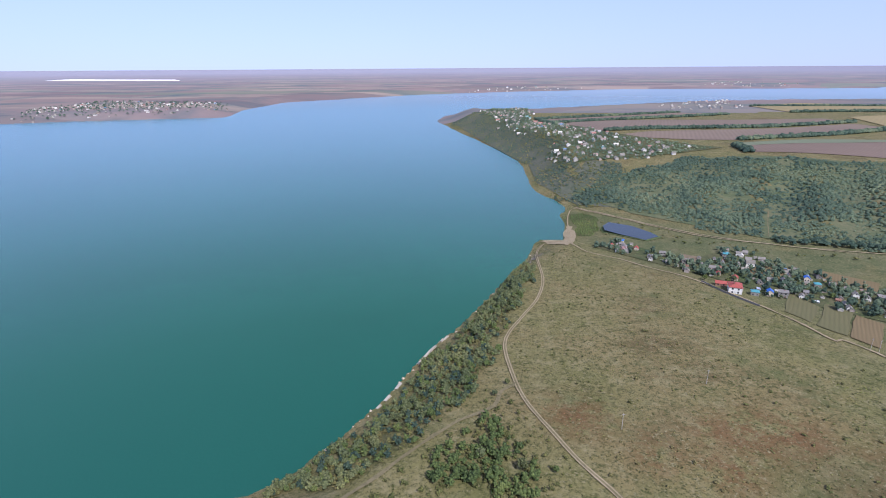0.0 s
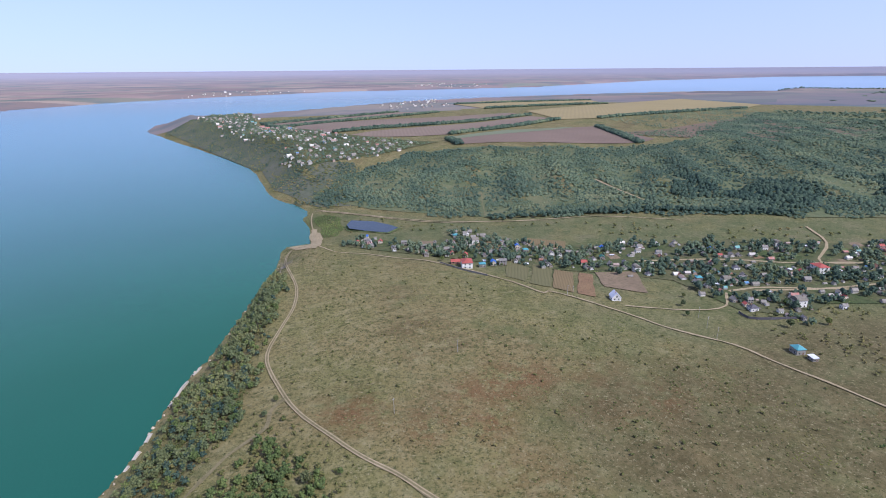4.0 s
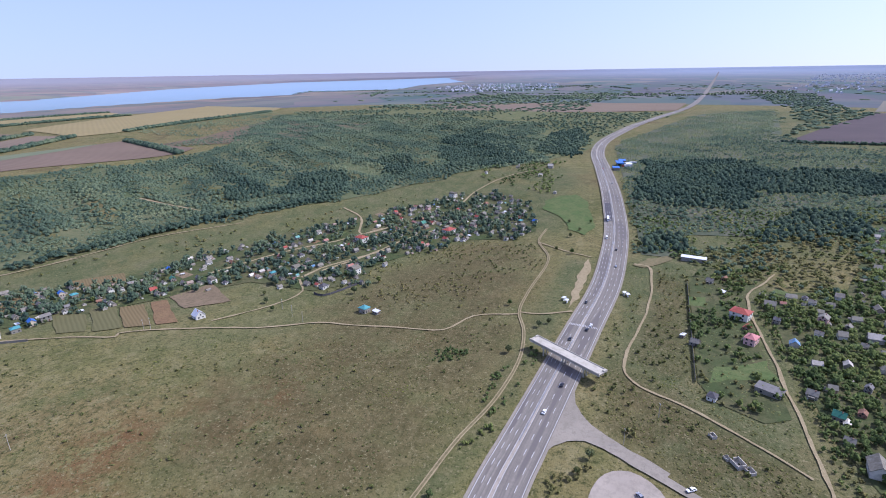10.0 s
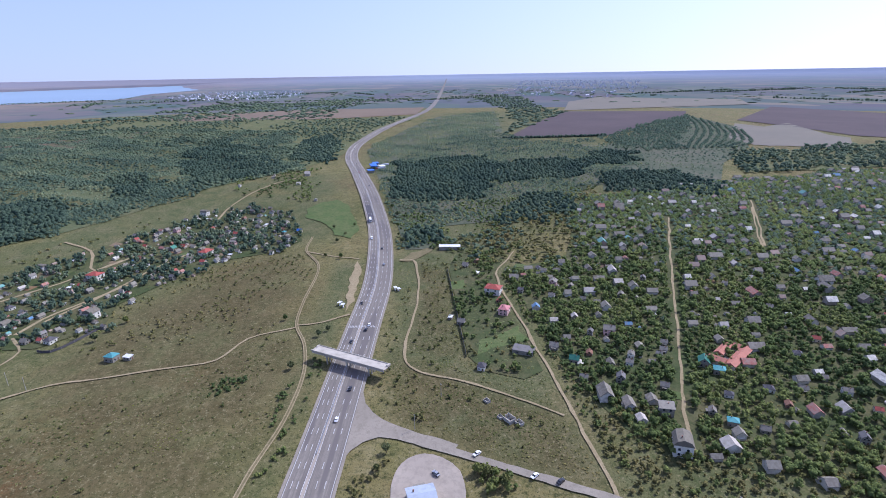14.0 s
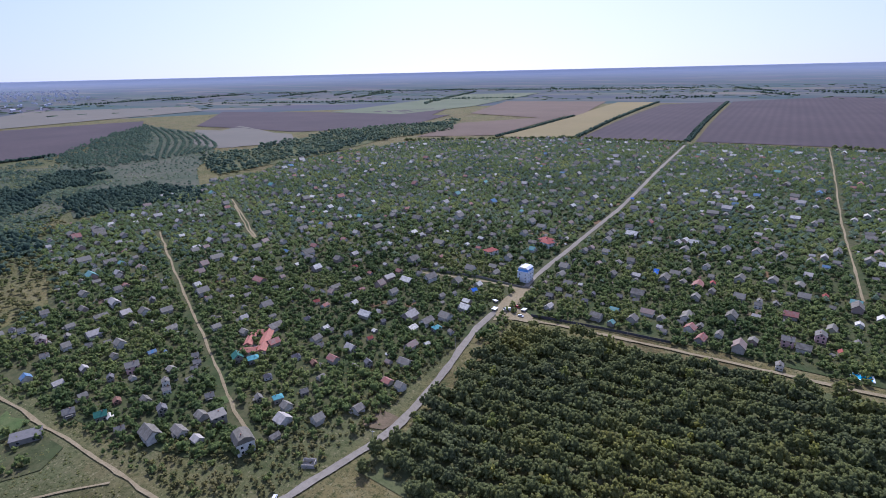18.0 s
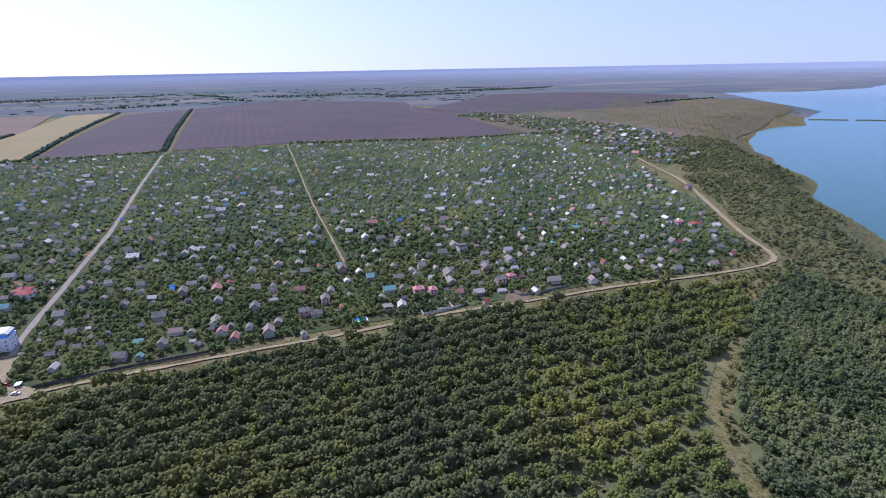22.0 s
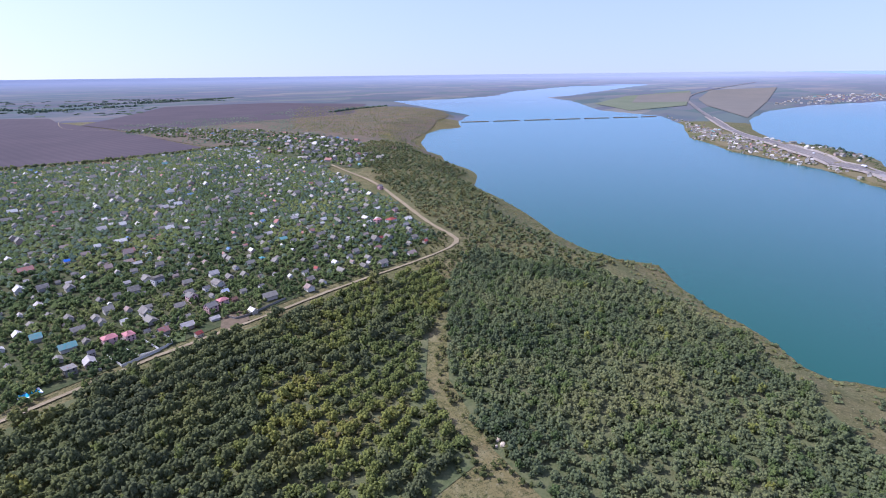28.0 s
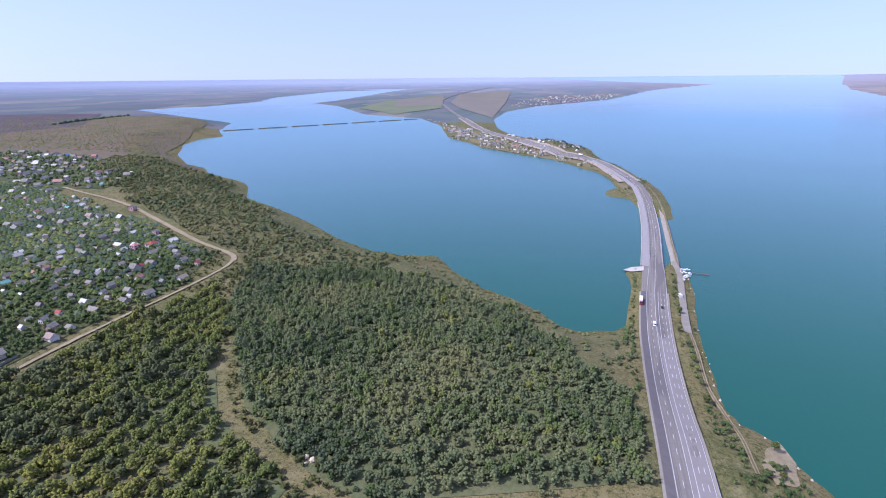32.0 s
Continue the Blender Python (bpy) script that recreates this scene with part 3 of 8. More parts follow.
ASPHALT, ant, ab = mat("highway_asphalt", 0.85, 0, 0.25)
a_lane = ant.nodes.new("ShaderNodeAttribute")
a_lane.attribute_name = "lane"
a_map = ant.nodes.new("ShaderNodeMapping")
a_map.inputs["Scale"].default_value = (0.9, 0.012, 1)
ant.links.new(a_lane.outputs["Vector"], a_map.inputs["Vector"])
a_col = ramp(ant, noise_of(ant, a_map.outputs["Vector"], 1.0, 4, 0.6), [(0.32, (0.118, 0.103, 0.089)), (0.5, (0.172, 0.152, 0.128)), (0.68, (0.215, 0.191, 0.160))])
a_pat = node(ant, "ShaderNodeMapping")
a_pat.inputs["Scale"].default_value = (0.13, 0.010, 1)
ant.links.new(a_lane.outputs["Vector"], a_pat.inputs["Vector"])
a_col = mix(ant, gate(ant, noise_of(ant, a_pat.outputs["Vector"], 1.0, 1, 0.4), 0.56, 0.60), a_col, (0.125, 0.110, 0.100))
a_col = mix(ant, gate(ant, noise_of(ant, where(ant), 0.6, 3, 0.7), 0.4, 0.9), a_col, (0.13, 0.116, 0.100))
ant.links.new(a_col, ab.inputs["Base Color"])
bump(ant, ab, noise_of(ant, where(ant), 6.0, 2), 0.1, 0.02)
CONCRETE = paint("pale_concrete", (0.42, 0.385, 0.32), 0.85, 0.25, 0, 0.3)
DIRT = earth("trodden_dirt", (0.245, 0.195, 0.112), (0.290, 0.235, 0.140), (0.185, 0.150, 0.082), 0.5, 0.05, 0.3)
PAVING = earth("worn_paving", (0.285, 0.245, 0.20), (0.33, 0.285, 0.23), (0.23, 0.20, 0.16), 0.3, 0.06, 0.1)
GRAVEL = earth("worn_gravel", (0.225, 0.198, 0.158), (0.268, 0.236, 0.188), (0.180, 0.158, 0.124), 0.4, 0.05, 0.3)
WHITE_LINE = paint("road_paint", (0.46, 0.45, 0.43), 0.7, 0.3, 0, 0.8)
FAINT = earth("faint_track_earth", (0.140, 0.118, 0.060), (0.172, 0.142, 0.076), (0.09, 0.084, 0.04), 0.5, 0.05, 0.3)
SOIL = earth("bare_soil", (0.150, 0.112, 0.070), (0.185, 0.138, 0.086), (0.105, 0.085, 0.05), 0.3, 0.03)
PLOUGH_BROWN = ploughed("ploughed_brown", (0.162, 0.125, 0.092), (0.188, 0.146, 0.105), 0.35)
PLOUGH_RED = ploughed("ploughed_red_soil", (0.145, 0.108, 0.080), (0.172, 0.128, 0.094), 0.2)
PALE_FIELD = ploughed("pale_distant_field", (0.152, 0.140, 0.112), (0.175, 0.155, 0.122), 0.9, 20.0, (0.13, 0.122, 0.10))
PLOUGH_DARK = ploughed("ploughed_dark_soil", (0.078, 0.062, 0.062), (0.098, 0.076, 0.074), 0.06, 20.0, (0.050, 0.040, 0.044), 0.5)
STUBBLE = ploughed("straw_stubble", (0.225, 0.182, 0.086), (0.250, 0.200, 0.094), 0.7, 12.0, (0.165, 0.138, 0.070))
CROP = ploughed("green_crop", (0.125, 0.142, 0.085), (0.15, 0.165, 0.10), 0.3, 10.0, (0.11, 0.125, 0.07))
HEATH = earth("brown_scrub", (0.115, 0.098, 0.058), (0.145, 0.098, 0.068), (0.065, 0.072, 0.036), 0.08, 0.012)
BURNT = earth("rusty_weeds", (0.16, 0.10, 0.055), (0.19, 0.125, 0.065), (0.11, 0.075, 0.04), 0.5, 0.06)
MEADOW = earth("green_meadow", (0.080, 0.108, 0.038), (0.105, 0.122, 0.050), (0.058, 0.078, 0.026), 0.4, 0.04)
SLOPE_FLOOR = earth("slope_forest_floor", (0.076, 0.096, 0.044), (0.124, 0.122, 0.062), (0.056, 0.074, 0.034), 0.2, 0.02)
# scrub tones with added blue standing in for haze over far slopes
SCRUB_FLOOR = earth("scrubby_pasture", (0.068, 0.084, 0.050), (0.108, 0.106, 0.072), (0.046, 0.062, 0.036), 0.12, 0.014)
FOREST_FLOOR = earth("forest_floor", (0.092, 0.106, 0.044), (0.134, 0.128, 0.060), (0.064, 0.080, 0.032), 0.3, 0.03)
GARDEN = earth("garden_ground", (0.052, 0.070, 0.026), (0.098, 0.090, 0.044), (0.034, 0.046, 0.017), 0.22, 0.035)
LAWN = earth("bright_lawn", (0.076, 0.112, 0.036), (0.106, 0.124, 0.048), (0.056, 0.082, 0.027), 0.35, 0.08)
DRYBED = ploughed("dry_vegetable_bed", (0.140, 0.103, 0.052), (0.165, 0.120, 0.060), 0.6, 2.4, (0.11, 0.092, 0.045), 0.5)
DRYGRASS = ploughed("mown_dry_grass", (0.105, 0.100, 0.046), (0.125, 0.110, 0.052), 0.6, 3.0, (0.085, 0.088, 0.038), 0.4)
SALT = earth("salt_crust", (0.7, 0.68, 0.66), (0.75, 0.72, 0.7), (0.6, 0.58, 0.56), 0.02, 0.002)
OAK = leafage("broadleaf_foliage", [(0.095, 0.106, 0.055), (0.114, 0.130, 0.061), (0.136, 0.153, 0.061), (0.165, 0.173, 0.059), (0.226, 0.207, 0.061)], 0.06, 0.018)
# broadleaf leaves lightened and blued, distance haze put into the leaf colour
HAZED_LEAF = leafage("hazed_foliage", [(0.062, 0.093, 0.070), (0.090, 0.130, 0.088), (0.134, 0.174, 0.106), (0.212, 0.238, 0.130)], 0.03, 0.010)
OLIVE = leafage("grey_green_foliage", [(0.078, 0.100, 0.056), (0.112, 0.138, 0.067), (0.148, 0.173, 0.078), (0.190, 0.200, 0.088), (0.245, 0.240, 0.092)], 0.045)
# pine green, lightened and blued as if seen through haze
PINE = leafage("dark_pine_foliage", [(0.042, 0.069, 0.057), (0.058, 0.092, 0.067), (0.076, 0.112, 0.076), (0.098, 0.134, 0.083)])
SHRUB = leafage("shrub_foliage", [(0.067, 0.082, 0.031), (0.109, 0.122, 0.043), (0.151, 0.150, 0.057), (0.194, 0.171, 0.070), (0.231, 0.176, 0.080)])
FRUIT = leafage("garden_foliage", [(0.056, 0.079, 0.036), (0.084, 0.118, 0.044), (0.124, 0.163, 0.055), (0.176, 0.202, 0.066), (0.222, 0.233, 0.077)])
BARK = paint("bark", (0.12, 0.09, 0.065), 0.95, 0.3, 0, 3.0, 0.1)

# ---------------------------------------------------------------- lie of the land
LANDS = [np.array(p, float) for p in (SHORE_NEAR + SHORE_EAST + FAR_SOUTH + SHORE_WEST, SPIT, FAR_BANK, SPUR)]
ANCHORS = np.array(HILLS, float)
RIM0, RIM1, REACH = 3600.0, 4960.0, 33000.0


def bowl(p):
    """Country past 3.6 km is drawn in along the camera's sight lines towards a low rim, so that the land closes at the
    skyline.
    """
    p = np.asarray(p, float)
    r = np.maximum(np.hypot(p[:, 0], p[:, 1]), 1e-6)
    q, s = np.maximum(r - RIM0, 0), RIM1 - RIM0
    k = np.where(r > RIM0, (RIM0 + q * s / (q + s)) / r, 1.0)
    # extra rise tuned so the skyline meets the height seen by the camera
    rise = 0.0042 * r * k * ease((r - 9000.0) / 22000.0)
    return np.stack((p[:, 0] * k, p[:, 1] * k, EYE_Z - (EYE_Z - p[:, 2]) * k + rise), 1)


def inside(poly, x, y):
    p, c = np.asarray(poly, float), np.zeros(np.shape(x), bool)
    for (ax, ay), (bx, by) in zip(p, np.roll(p, -1, 0)):
        if ay != by:
            c ^= ((ay > y) != (by > y)) & (x < (bx - ax) * (y - ay) / (by - ay) + ax)
    return c


def far_from(line, x, y, closed=False):
    p = np.asarray(line, float)
    best = np.full(np.shape(x), 1e18)
    for a, b in zip(p, np.roll(p, -1, 0)) if closed else zip(p[:-1], p[1:]):
        e = b - a
        t = np.clip(((x - a[0]) * e[0] + (y - a[1]) * e[1]) / (e @ e + 1e-9), 0, 1)
        np.minimum(best, (x - a[0] - e[0] * t) ** 2 + (y - a[1] - e[1] * t) ** 2, out=best)
    return np.sqrt(best)


def ease(e):
    e = np.clip(e, 0, 1)
    return e * e * (3 - 2 * e)


def lie(x, y):
    """Height of the land, or of the lake bed, at flat plan coordinates."""
    d = np.full(x.shape, -1e9)
    for p in LANDS:
        e = far_from(p, x, y, True)
        np.maximum(d, np.where(inside(p, x, y), e, -e), out=d)
    num, den = np.zeros(x.shape), np.zeros(x.shape)
    for ax, ay, az in ANCHORS:
        s = (60 + 0.12 * math.hypot(ax, ay)) ** 2
        w = s / ((x - ax) ** 2 + (y - ay) ** 2 + s) ** 2
        num += w * az
        den += w
    n = num / den
    low = np.minimum(n, 3.0)
    z = 0.25 + low * ease(d / 10) + (n - low) * ease((d - 2) / ((42 + 0.045 * np.hypot(x, y)) * (1 - 0.8 * np.exp(-((x - 65) ** 2 + (y - 470) ** 2) / 110.0 ** 2))))
    e = far_from(Z_W_NORTH, x, y, True)
    within = ease(np.where(inside(Z_W_NORTH, x, y), e, 0) / 130.0)
    u, v = 0.75 * x - 0.66 * y, 0.66 * x + 0.75 * y
    z = z - 7.0 * within * (0.5 + 0.5 * np.sin(u / 27.0 + 1.4 * np.sin(v / 85.0))) - 3.0 * within * np.sin(u / 11.0 + v / 60.0)
    return np.where(d > 0, z, np.maximum(0.12 * d, -6)), d


N_AZ, N_R = 540, 225
RADII = np.concatenate(([0.0], np.geomspace(25, REACH, N_R - 1)))
AZ = np.linspace(0, 2 * math.pi, N_AZ, endpoint=False)
gr, ga = np.meshgrid(RADII, AZ, indexing="ij")
GX, GY = np.sin(ga) * gr, np.cos(ga) * gr
GZ, GD = lie(GX.ravel(), GY.ravel())
GZ, GD = GZ.reshape(GX.shape), GD.reshape(GX.shape)


def on_grid(field, x, y):
    r, a = np.hypot(x, y), np.arctan2(x, y) % (2 * math.pi)
    i = np.clip(np.where(r < 25, r / 25, 1 + np.log(np.maximum(r, 25) / 25) / math.log(REACH / 25) * (N_R - 2)), 0, N_R - 1.001)
    j = a / (2 * math.pi) * N_AZ
    i0, j0 = i.astype(int), j.astype(int) % N_AZ
    fi, fj, j1 = i - i0, j - np.floor(j), (j0 + 1) % N_AZ
    return (field[i0, j0] * (1 - fi) + field[i0 + 1, j0] * fi) * (1 - fj) + (field[i0, j1] * (1 - fi) + field[i0 + 1, j1] * fi) * fj


def ground_z(x, y):
    return on_grid(GZ, np.asarray(x, float), np.asarray(y, float))


def gz(x, y):
    return float(ground_z(np.array([x]), np.array([y]))[0])


def mesh_np(name, verts, faces, materials, index=None, smooth=False):
    """One mesh object from arrays of corners and of triangles or quads."""
    me = bpy.data.meshes.new(name)
    verts, faces = np.ascontiguousarray(verts, np.float32), np.ascontiguousarray(faces, np.int32)
    n, k = faces.shape
    me.vertices.add(len(verts))
    me.vertices.foreach_set("co", verts.ravel())
    me.loops.add(n * k)
    me.loops.foreach_set("vertex_index", faces.ravel())
    me.polygons.add(n)
    me.polygons.foreach_set("loop_start", np.arange(0, n * k, k, dtype=np.int32))
    me.polygons.foreach_set("loop_total", np.full(n, k, np.int32))
    for m in materials:
        me.materials.append(m)
    if index is not None:
        me.polygons.foreach_set("material_index", np.ascontiguousarray(index, np.int32))
    me.polygons.foreach_set("use_smooth", np.full(n, smooth, bool))
    me.update(calc_edges=True)
    return new(name, me)


ii, jj = np.meshgrid(np.arange(N_R - 1), np.arange(N_AZ), indexing="ij")
j2 = (jj + 1) % N_AZ
quads = np.stack((ii * N_AZ + jj, ii * N_AZ + j2, (ii + 1) * N_AZ + j2, (ii + 1) * N_AZ + jj), -1).reshape(-1, 4)[:, ::-1]
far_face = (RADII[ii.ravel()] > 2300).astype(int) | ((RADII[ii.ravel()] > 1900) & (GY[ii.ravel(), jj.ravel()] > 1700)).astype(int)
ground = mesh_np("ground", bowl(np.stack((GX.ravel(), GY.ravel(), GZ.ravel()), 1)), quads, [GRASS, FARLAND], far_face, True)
tagged(ground, "dry steppe grassland and distant farmland above the lake", "ground", kind="structure")
GREEN_OR_BACKLIT_LAND = [
    ([(150, 590), (150, 720), (230, 640), (340, 545), (450, 490), (620, 350), (800, 230), (900, 100), (860, 40), (700, 30), (560, 40), (520, 120), (430, 190), (360, 225), (290, 300), (235, 400), (160, 500)], 25, 0.95),
    ([(480, -25), (560, -40), (560, -140), (430, -125), (300, -112), (200, -98), (150, -118), (128, -170), (150, -130), (190, -60), (240, -10), (320, -8)], 14, 0.9),
    ([(160, 58), (240, 38), (345, 22), (480, 5), (480, 30), (350, 44), (250, 56), (170, 74)], 8, 0.9),
    ([(-220, 60), (-330, 50), (-400, 50), (-400, 10), (-300, 20), (-220, 40)], 15, 0.7),
    ([(-420, -270), (-500, -400), (-960, -890), (-1100, -900), (-900, -560), (-600, -250), (-440, -30), (-380, 10)], 30, 0.5),
    # east meadow: darker look against the sun put into the grass colour
    ([(165, 72), (120, 110), (150, 175), (235, 215), (250, 290), (300, 260), (345, 235), (420, 195), (520, 130), (520, 70), (420, 56), (340, 48), (250, 55)], 40, 0.62),
    ([(162, -98), (245, -106), (200, -148), (165, -190), (150, -260), (140, -300), (132, -240), (131, -180), (146, -118)], 8, 0.85),
    ([(500, 250), (700, 500), (1000, 700), (1600, 700), (1600, 0), (1000, 60), (780, 240)], 60, 0.8),
    ([(560, -40), (1100, -20), (2000, -300), (2000, -700), (1000, -500), (640, -330), (480, -140)], 50, 0.85),
    ([(-760, 120), (-900, 90), (-1100, 90), (-1300, 0), (-1700, -330), (-2400, -500), (-2400, -260), (-1800, -130), (-1500, 110), (-1000, 190), (-750, 180)], 12, 0.35)]
RUST_LAND = [(142, 213, 22), (162, 212, 22), (188, 180, 28), (215, 165, 24), (120, 190, 16), (92, 200, 14), (125, 216, 14), (150, 219, 20), (62, 229, 20), (200, 190, 40), (255, 160, 45), (120, 150, 30), (185, 120, 35), (300, 110, 30), (420, 90, 45), (480, 110, 40), (-1500, -1500, 380), (-1200, -1150, 260), (-1900, -1700, 350), (60, 1500, 150)]
WORN_LAND = [
    ([(155, 78), (240, 56), (340, 44), (430, 58), (510, 72), (500, 120), (420, 180), (330, 200), (262, 180), (215, 200), (165, 190), (140, 130)], 28, 0.85),
    ([(238, -8), (300, -14), (282, -28), (262, -55), (240, -80), (215, -95), (170, -95), (196, -52), (214, -30)], 10, 0.85),
    ([(460, -45), (390, -40), (304, -21), (290, -52), (360, -60), (438, -66)], 8, 0.7),
    ([(-225, 62), (-330, 55), (-400, 55), (-395, 20), (-330, 25), (-230, 45)], 14, 0.5)]
lx, ly = GX.ravel(), GY.ravel()
worn_at = np.zeros(lx.size)
for poly, soft, k in WORN_LAND:
    e = far_from(poly, lx, ly, True)
    worn_at = np.maximum(worn_at, k * ease(0.5 + np.where(inside(poly, lx, ly), e, -e) / (2 * soft)))
lush_backlit_at, rust_at = np.zeros(lx.size), np.zeros(lx.size)
for poly, soft, k in GREEN_OR_BACKLIT_LAND:
    e = far_from(poly, lx, ly, True)
    lush_backlit_at = np.maximum(lush_backlit_at, k * ease(0.5 + np.where(inside(poly, lx, ly), e, -e) / (2 * soft)))
for cx, cy, rad in RUST_LAND:
    rust_at = np.maximum(rust_at, (0.85 if rad < 29 else 0.4) * np.exp(-((lx - cx) ** 2 + (ly - cy) ** 2) / rad ** 2))
for key, values in (("lush_backlit", lush_backlit_at), ("weedy", rust_at), ("worn", worn_at)):
    ground.data.attributes.new(key, "FLOAT", "POINT").data.foreach_set("value", values.astype(np.float32))
ground.data.attributes.new("plan", "FLOAT_VECTOR", "POINT").data.foreach_set("vector", np.stack((lx, ly, np.zeros(lx.size)), 1).astype(np.float32).ravel())
wr = np.concatenate(([0.0], np.geomspace(60, REACH, 90)))
wgr, wga = np.meshgrid(wr, AZ[::4], indexing="ij")
na = len(AZ[::4])
ii, jj = np.meshgrid(np.arange(len(wr) - 1), np.arange(na), indexing="ij")
j2 = (jj + 1) % na
wq = np.stack((ii * na + jj, ii * na + j2, (ii + 1) * na + j2, (ii + 1) * na + jj), -1).reshape(-1, 4)[:, ::-1]
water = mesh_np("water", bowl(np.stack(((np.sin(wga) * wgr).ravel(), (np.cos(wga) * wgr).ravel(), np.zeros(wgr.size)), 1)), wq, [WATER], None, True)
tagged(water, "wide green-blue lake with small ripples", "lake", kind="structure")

from mathutils.geometry import delaunay_2d_cdt


def lift(x, y, up):
    return up + 0.0006 * np.hypot(x, y)


def drape(name, poly, material, up=0.2, label="", step=None, category="field", flat=None, rag=0.0):
    """A patch of land cover that follows the ground inside a border."""
    p = np.array(poly, float)
    span = p.max(0) - p.min(0)
    rad = np.hypot(*p.mean(0))
    s = step or max(5.0, rad * 0.02)
    edge = []
    for a, b in zip(p, np.roll(p, -1, 0)):
        n = max(1, int(np.hypot(*(b - a)) / s))
        edge += [tuple(a + (b - a) * i / n) for i in range(n)]
    if rag:
        edge = [(x + rag * noise.noise((x / 14, y / 14, 2.2)), y + rag * noise.noise((x / 14, y / 14, 8.8))) for x, y in edge]
    gx, gy = np.meshgrid(np.arange(p[:, 0].min(), p[:, 0].max(), s), np.arange(p[:, 1].min(), p[:, 1].max(), s))
    gx, gy = gx.ravel(), gy.ravel()
    keep = inside(p, gx, gy) & (far_from(p, gx, gy, True) > 0.45 * s)
    pts = [Vector(q) for q in edge] + [Vector(q) for q in zip(gx[keep], gy[keep])]
    out = delaunay_2d_cdt(pts, [], [list(range(len(edge)))], 1, 1e-3)
    v = np.array([tuple(q) for q in out[0]])
    z = ground_z(v[:, 0], v[:, 1]) + lift(v[:, 0], v[:, 1], up) if flat is None else np.full(len(v), flat)
    f = np.array([list(t) for t in out[2] if len(t) == 3])
    a, b, c = v[f[:, 0]], v[f[:, 1]], v[f[:, 2]]
    turn = (b[:, 0] - a[:, 0]) * (c[:, 1] - a[:, 1]) - (b[:, 1] - a[:, 1]) * (c[:, 0] - a[:, 0])
    f[turn < 0] = f[turn < 0][:, ::-1]
    ob = mesh_np(name, bowl(np.column_stack((v, z))), f, [material], None, True)
    return tagged(ob, label, category, kind="structure")


def spline(pts, step):
    """A smooth line through plan points, in even steps."""
    p = np.array(pts, float)
    p = np.vstack((2 * p[0] - p[1], p, 2 * p[-1] - p[-2]))
    out = []
    for i in range(1, len(p) - 2):
        a, b, c, d = p[i - 1], p[i], p[i + 1], p[i + 2]
        ta = np.hypot(*(b - a)) ** 0.5 + 1e-6
        tb = np.hypot(*(c - b)) ** 0.5 + 1e-6
        tc = np.hypot(*(d - c)) ** 0.5 + 1e-6
        m1 = (c - b) + tb * ((b - a) / ta - (c - a) / (ta + tb))
        m2 = (c - b) + tb * ((d - c) / tc - (d - b) / (tb + tc))
        n = max(2, int(np.hypot(*(c - b)) / max(step, 0.02 * np.hypot(*b))))
        t = np.linspace(0, 1, n, endpoint=False)[:, None]
        out.append((2 * t ** 3 - 3 * t ** 2 + 1) * b + (t ** 3 - 2 * t ** 2 + t) * m1 + (-2 * t ** 3 + 3 * t ** 2) * c + (t ** 3 - t ** 2) * m2)
    return np.vstack(out + [p[-2:-1]])


def sides(line):
    d = np.gradient(line, axis=0)
    d /= np.hypot(d[:, 0], d[:, 1])[:, None] + 1e-9
    return np.stack((-d[:, 1], d[:, 0]), 1)


def ribbon(name, line, left, right, material, up, label="", category="road", kind="structure", floor=None, cross=4, rag=0.0):
    """A strip along a line, from left to right metres beside it."""
    n = sides(line)
    wob = np.array([[noise.noise((x * 0.11, y * 0.11, 5.5 + 9 * s)) for x, y in line] for s in (0, 1)]) * rag
    left, right = np.broadcast_to(left, len(line)), np.broadcast_to(right, len(line))
    offs = [left + (right - left) * q for q in np.linspace(0, 1, cross)]
    v = np.concatenate([line + n * (o + wob[0 if k < cross / 2 else 1])[:, None] for k, o in enumerate(offs)])
    z = ground_z(v[:, 0], v[:, 1])
    mid = np.tile(ground_z(line[:, 0], line[:, 1]), cross)
    z = np.maximum(0.5 * z + 0.5 * mid, z)
    if floor is not None:
        z = np.maximum(z, floor)
    m = len(line)
    f = [(k * m + i, k * m + i + 1, (k + 1) * m + i + 1, (k + 1) * m + i) for k in range(cross - 1) for i in range(m - 1)]
    f = np.array(f)
    ob = mesh_np(name, bowl(np.column_stack((v, z + lift(v[:, 0], v[:, 1], up)))), f[:, ::-1], [material], None, True)
    run = np.concatenate(([0], np.cumsum(np.hypot(*np.diff(line, axis=0).T))))
    lane = np.stack((np.concatenate(offs), np.tile(run, cross), np.zeros(len(v))), 1)
    ob.data.attributes.new("lane", "FLOAT_VECTOR", "POINT").data.foreach_set("vector", lane.astype(np.float32).ravel())
    return tagged(ob, label, category, kind=kind)


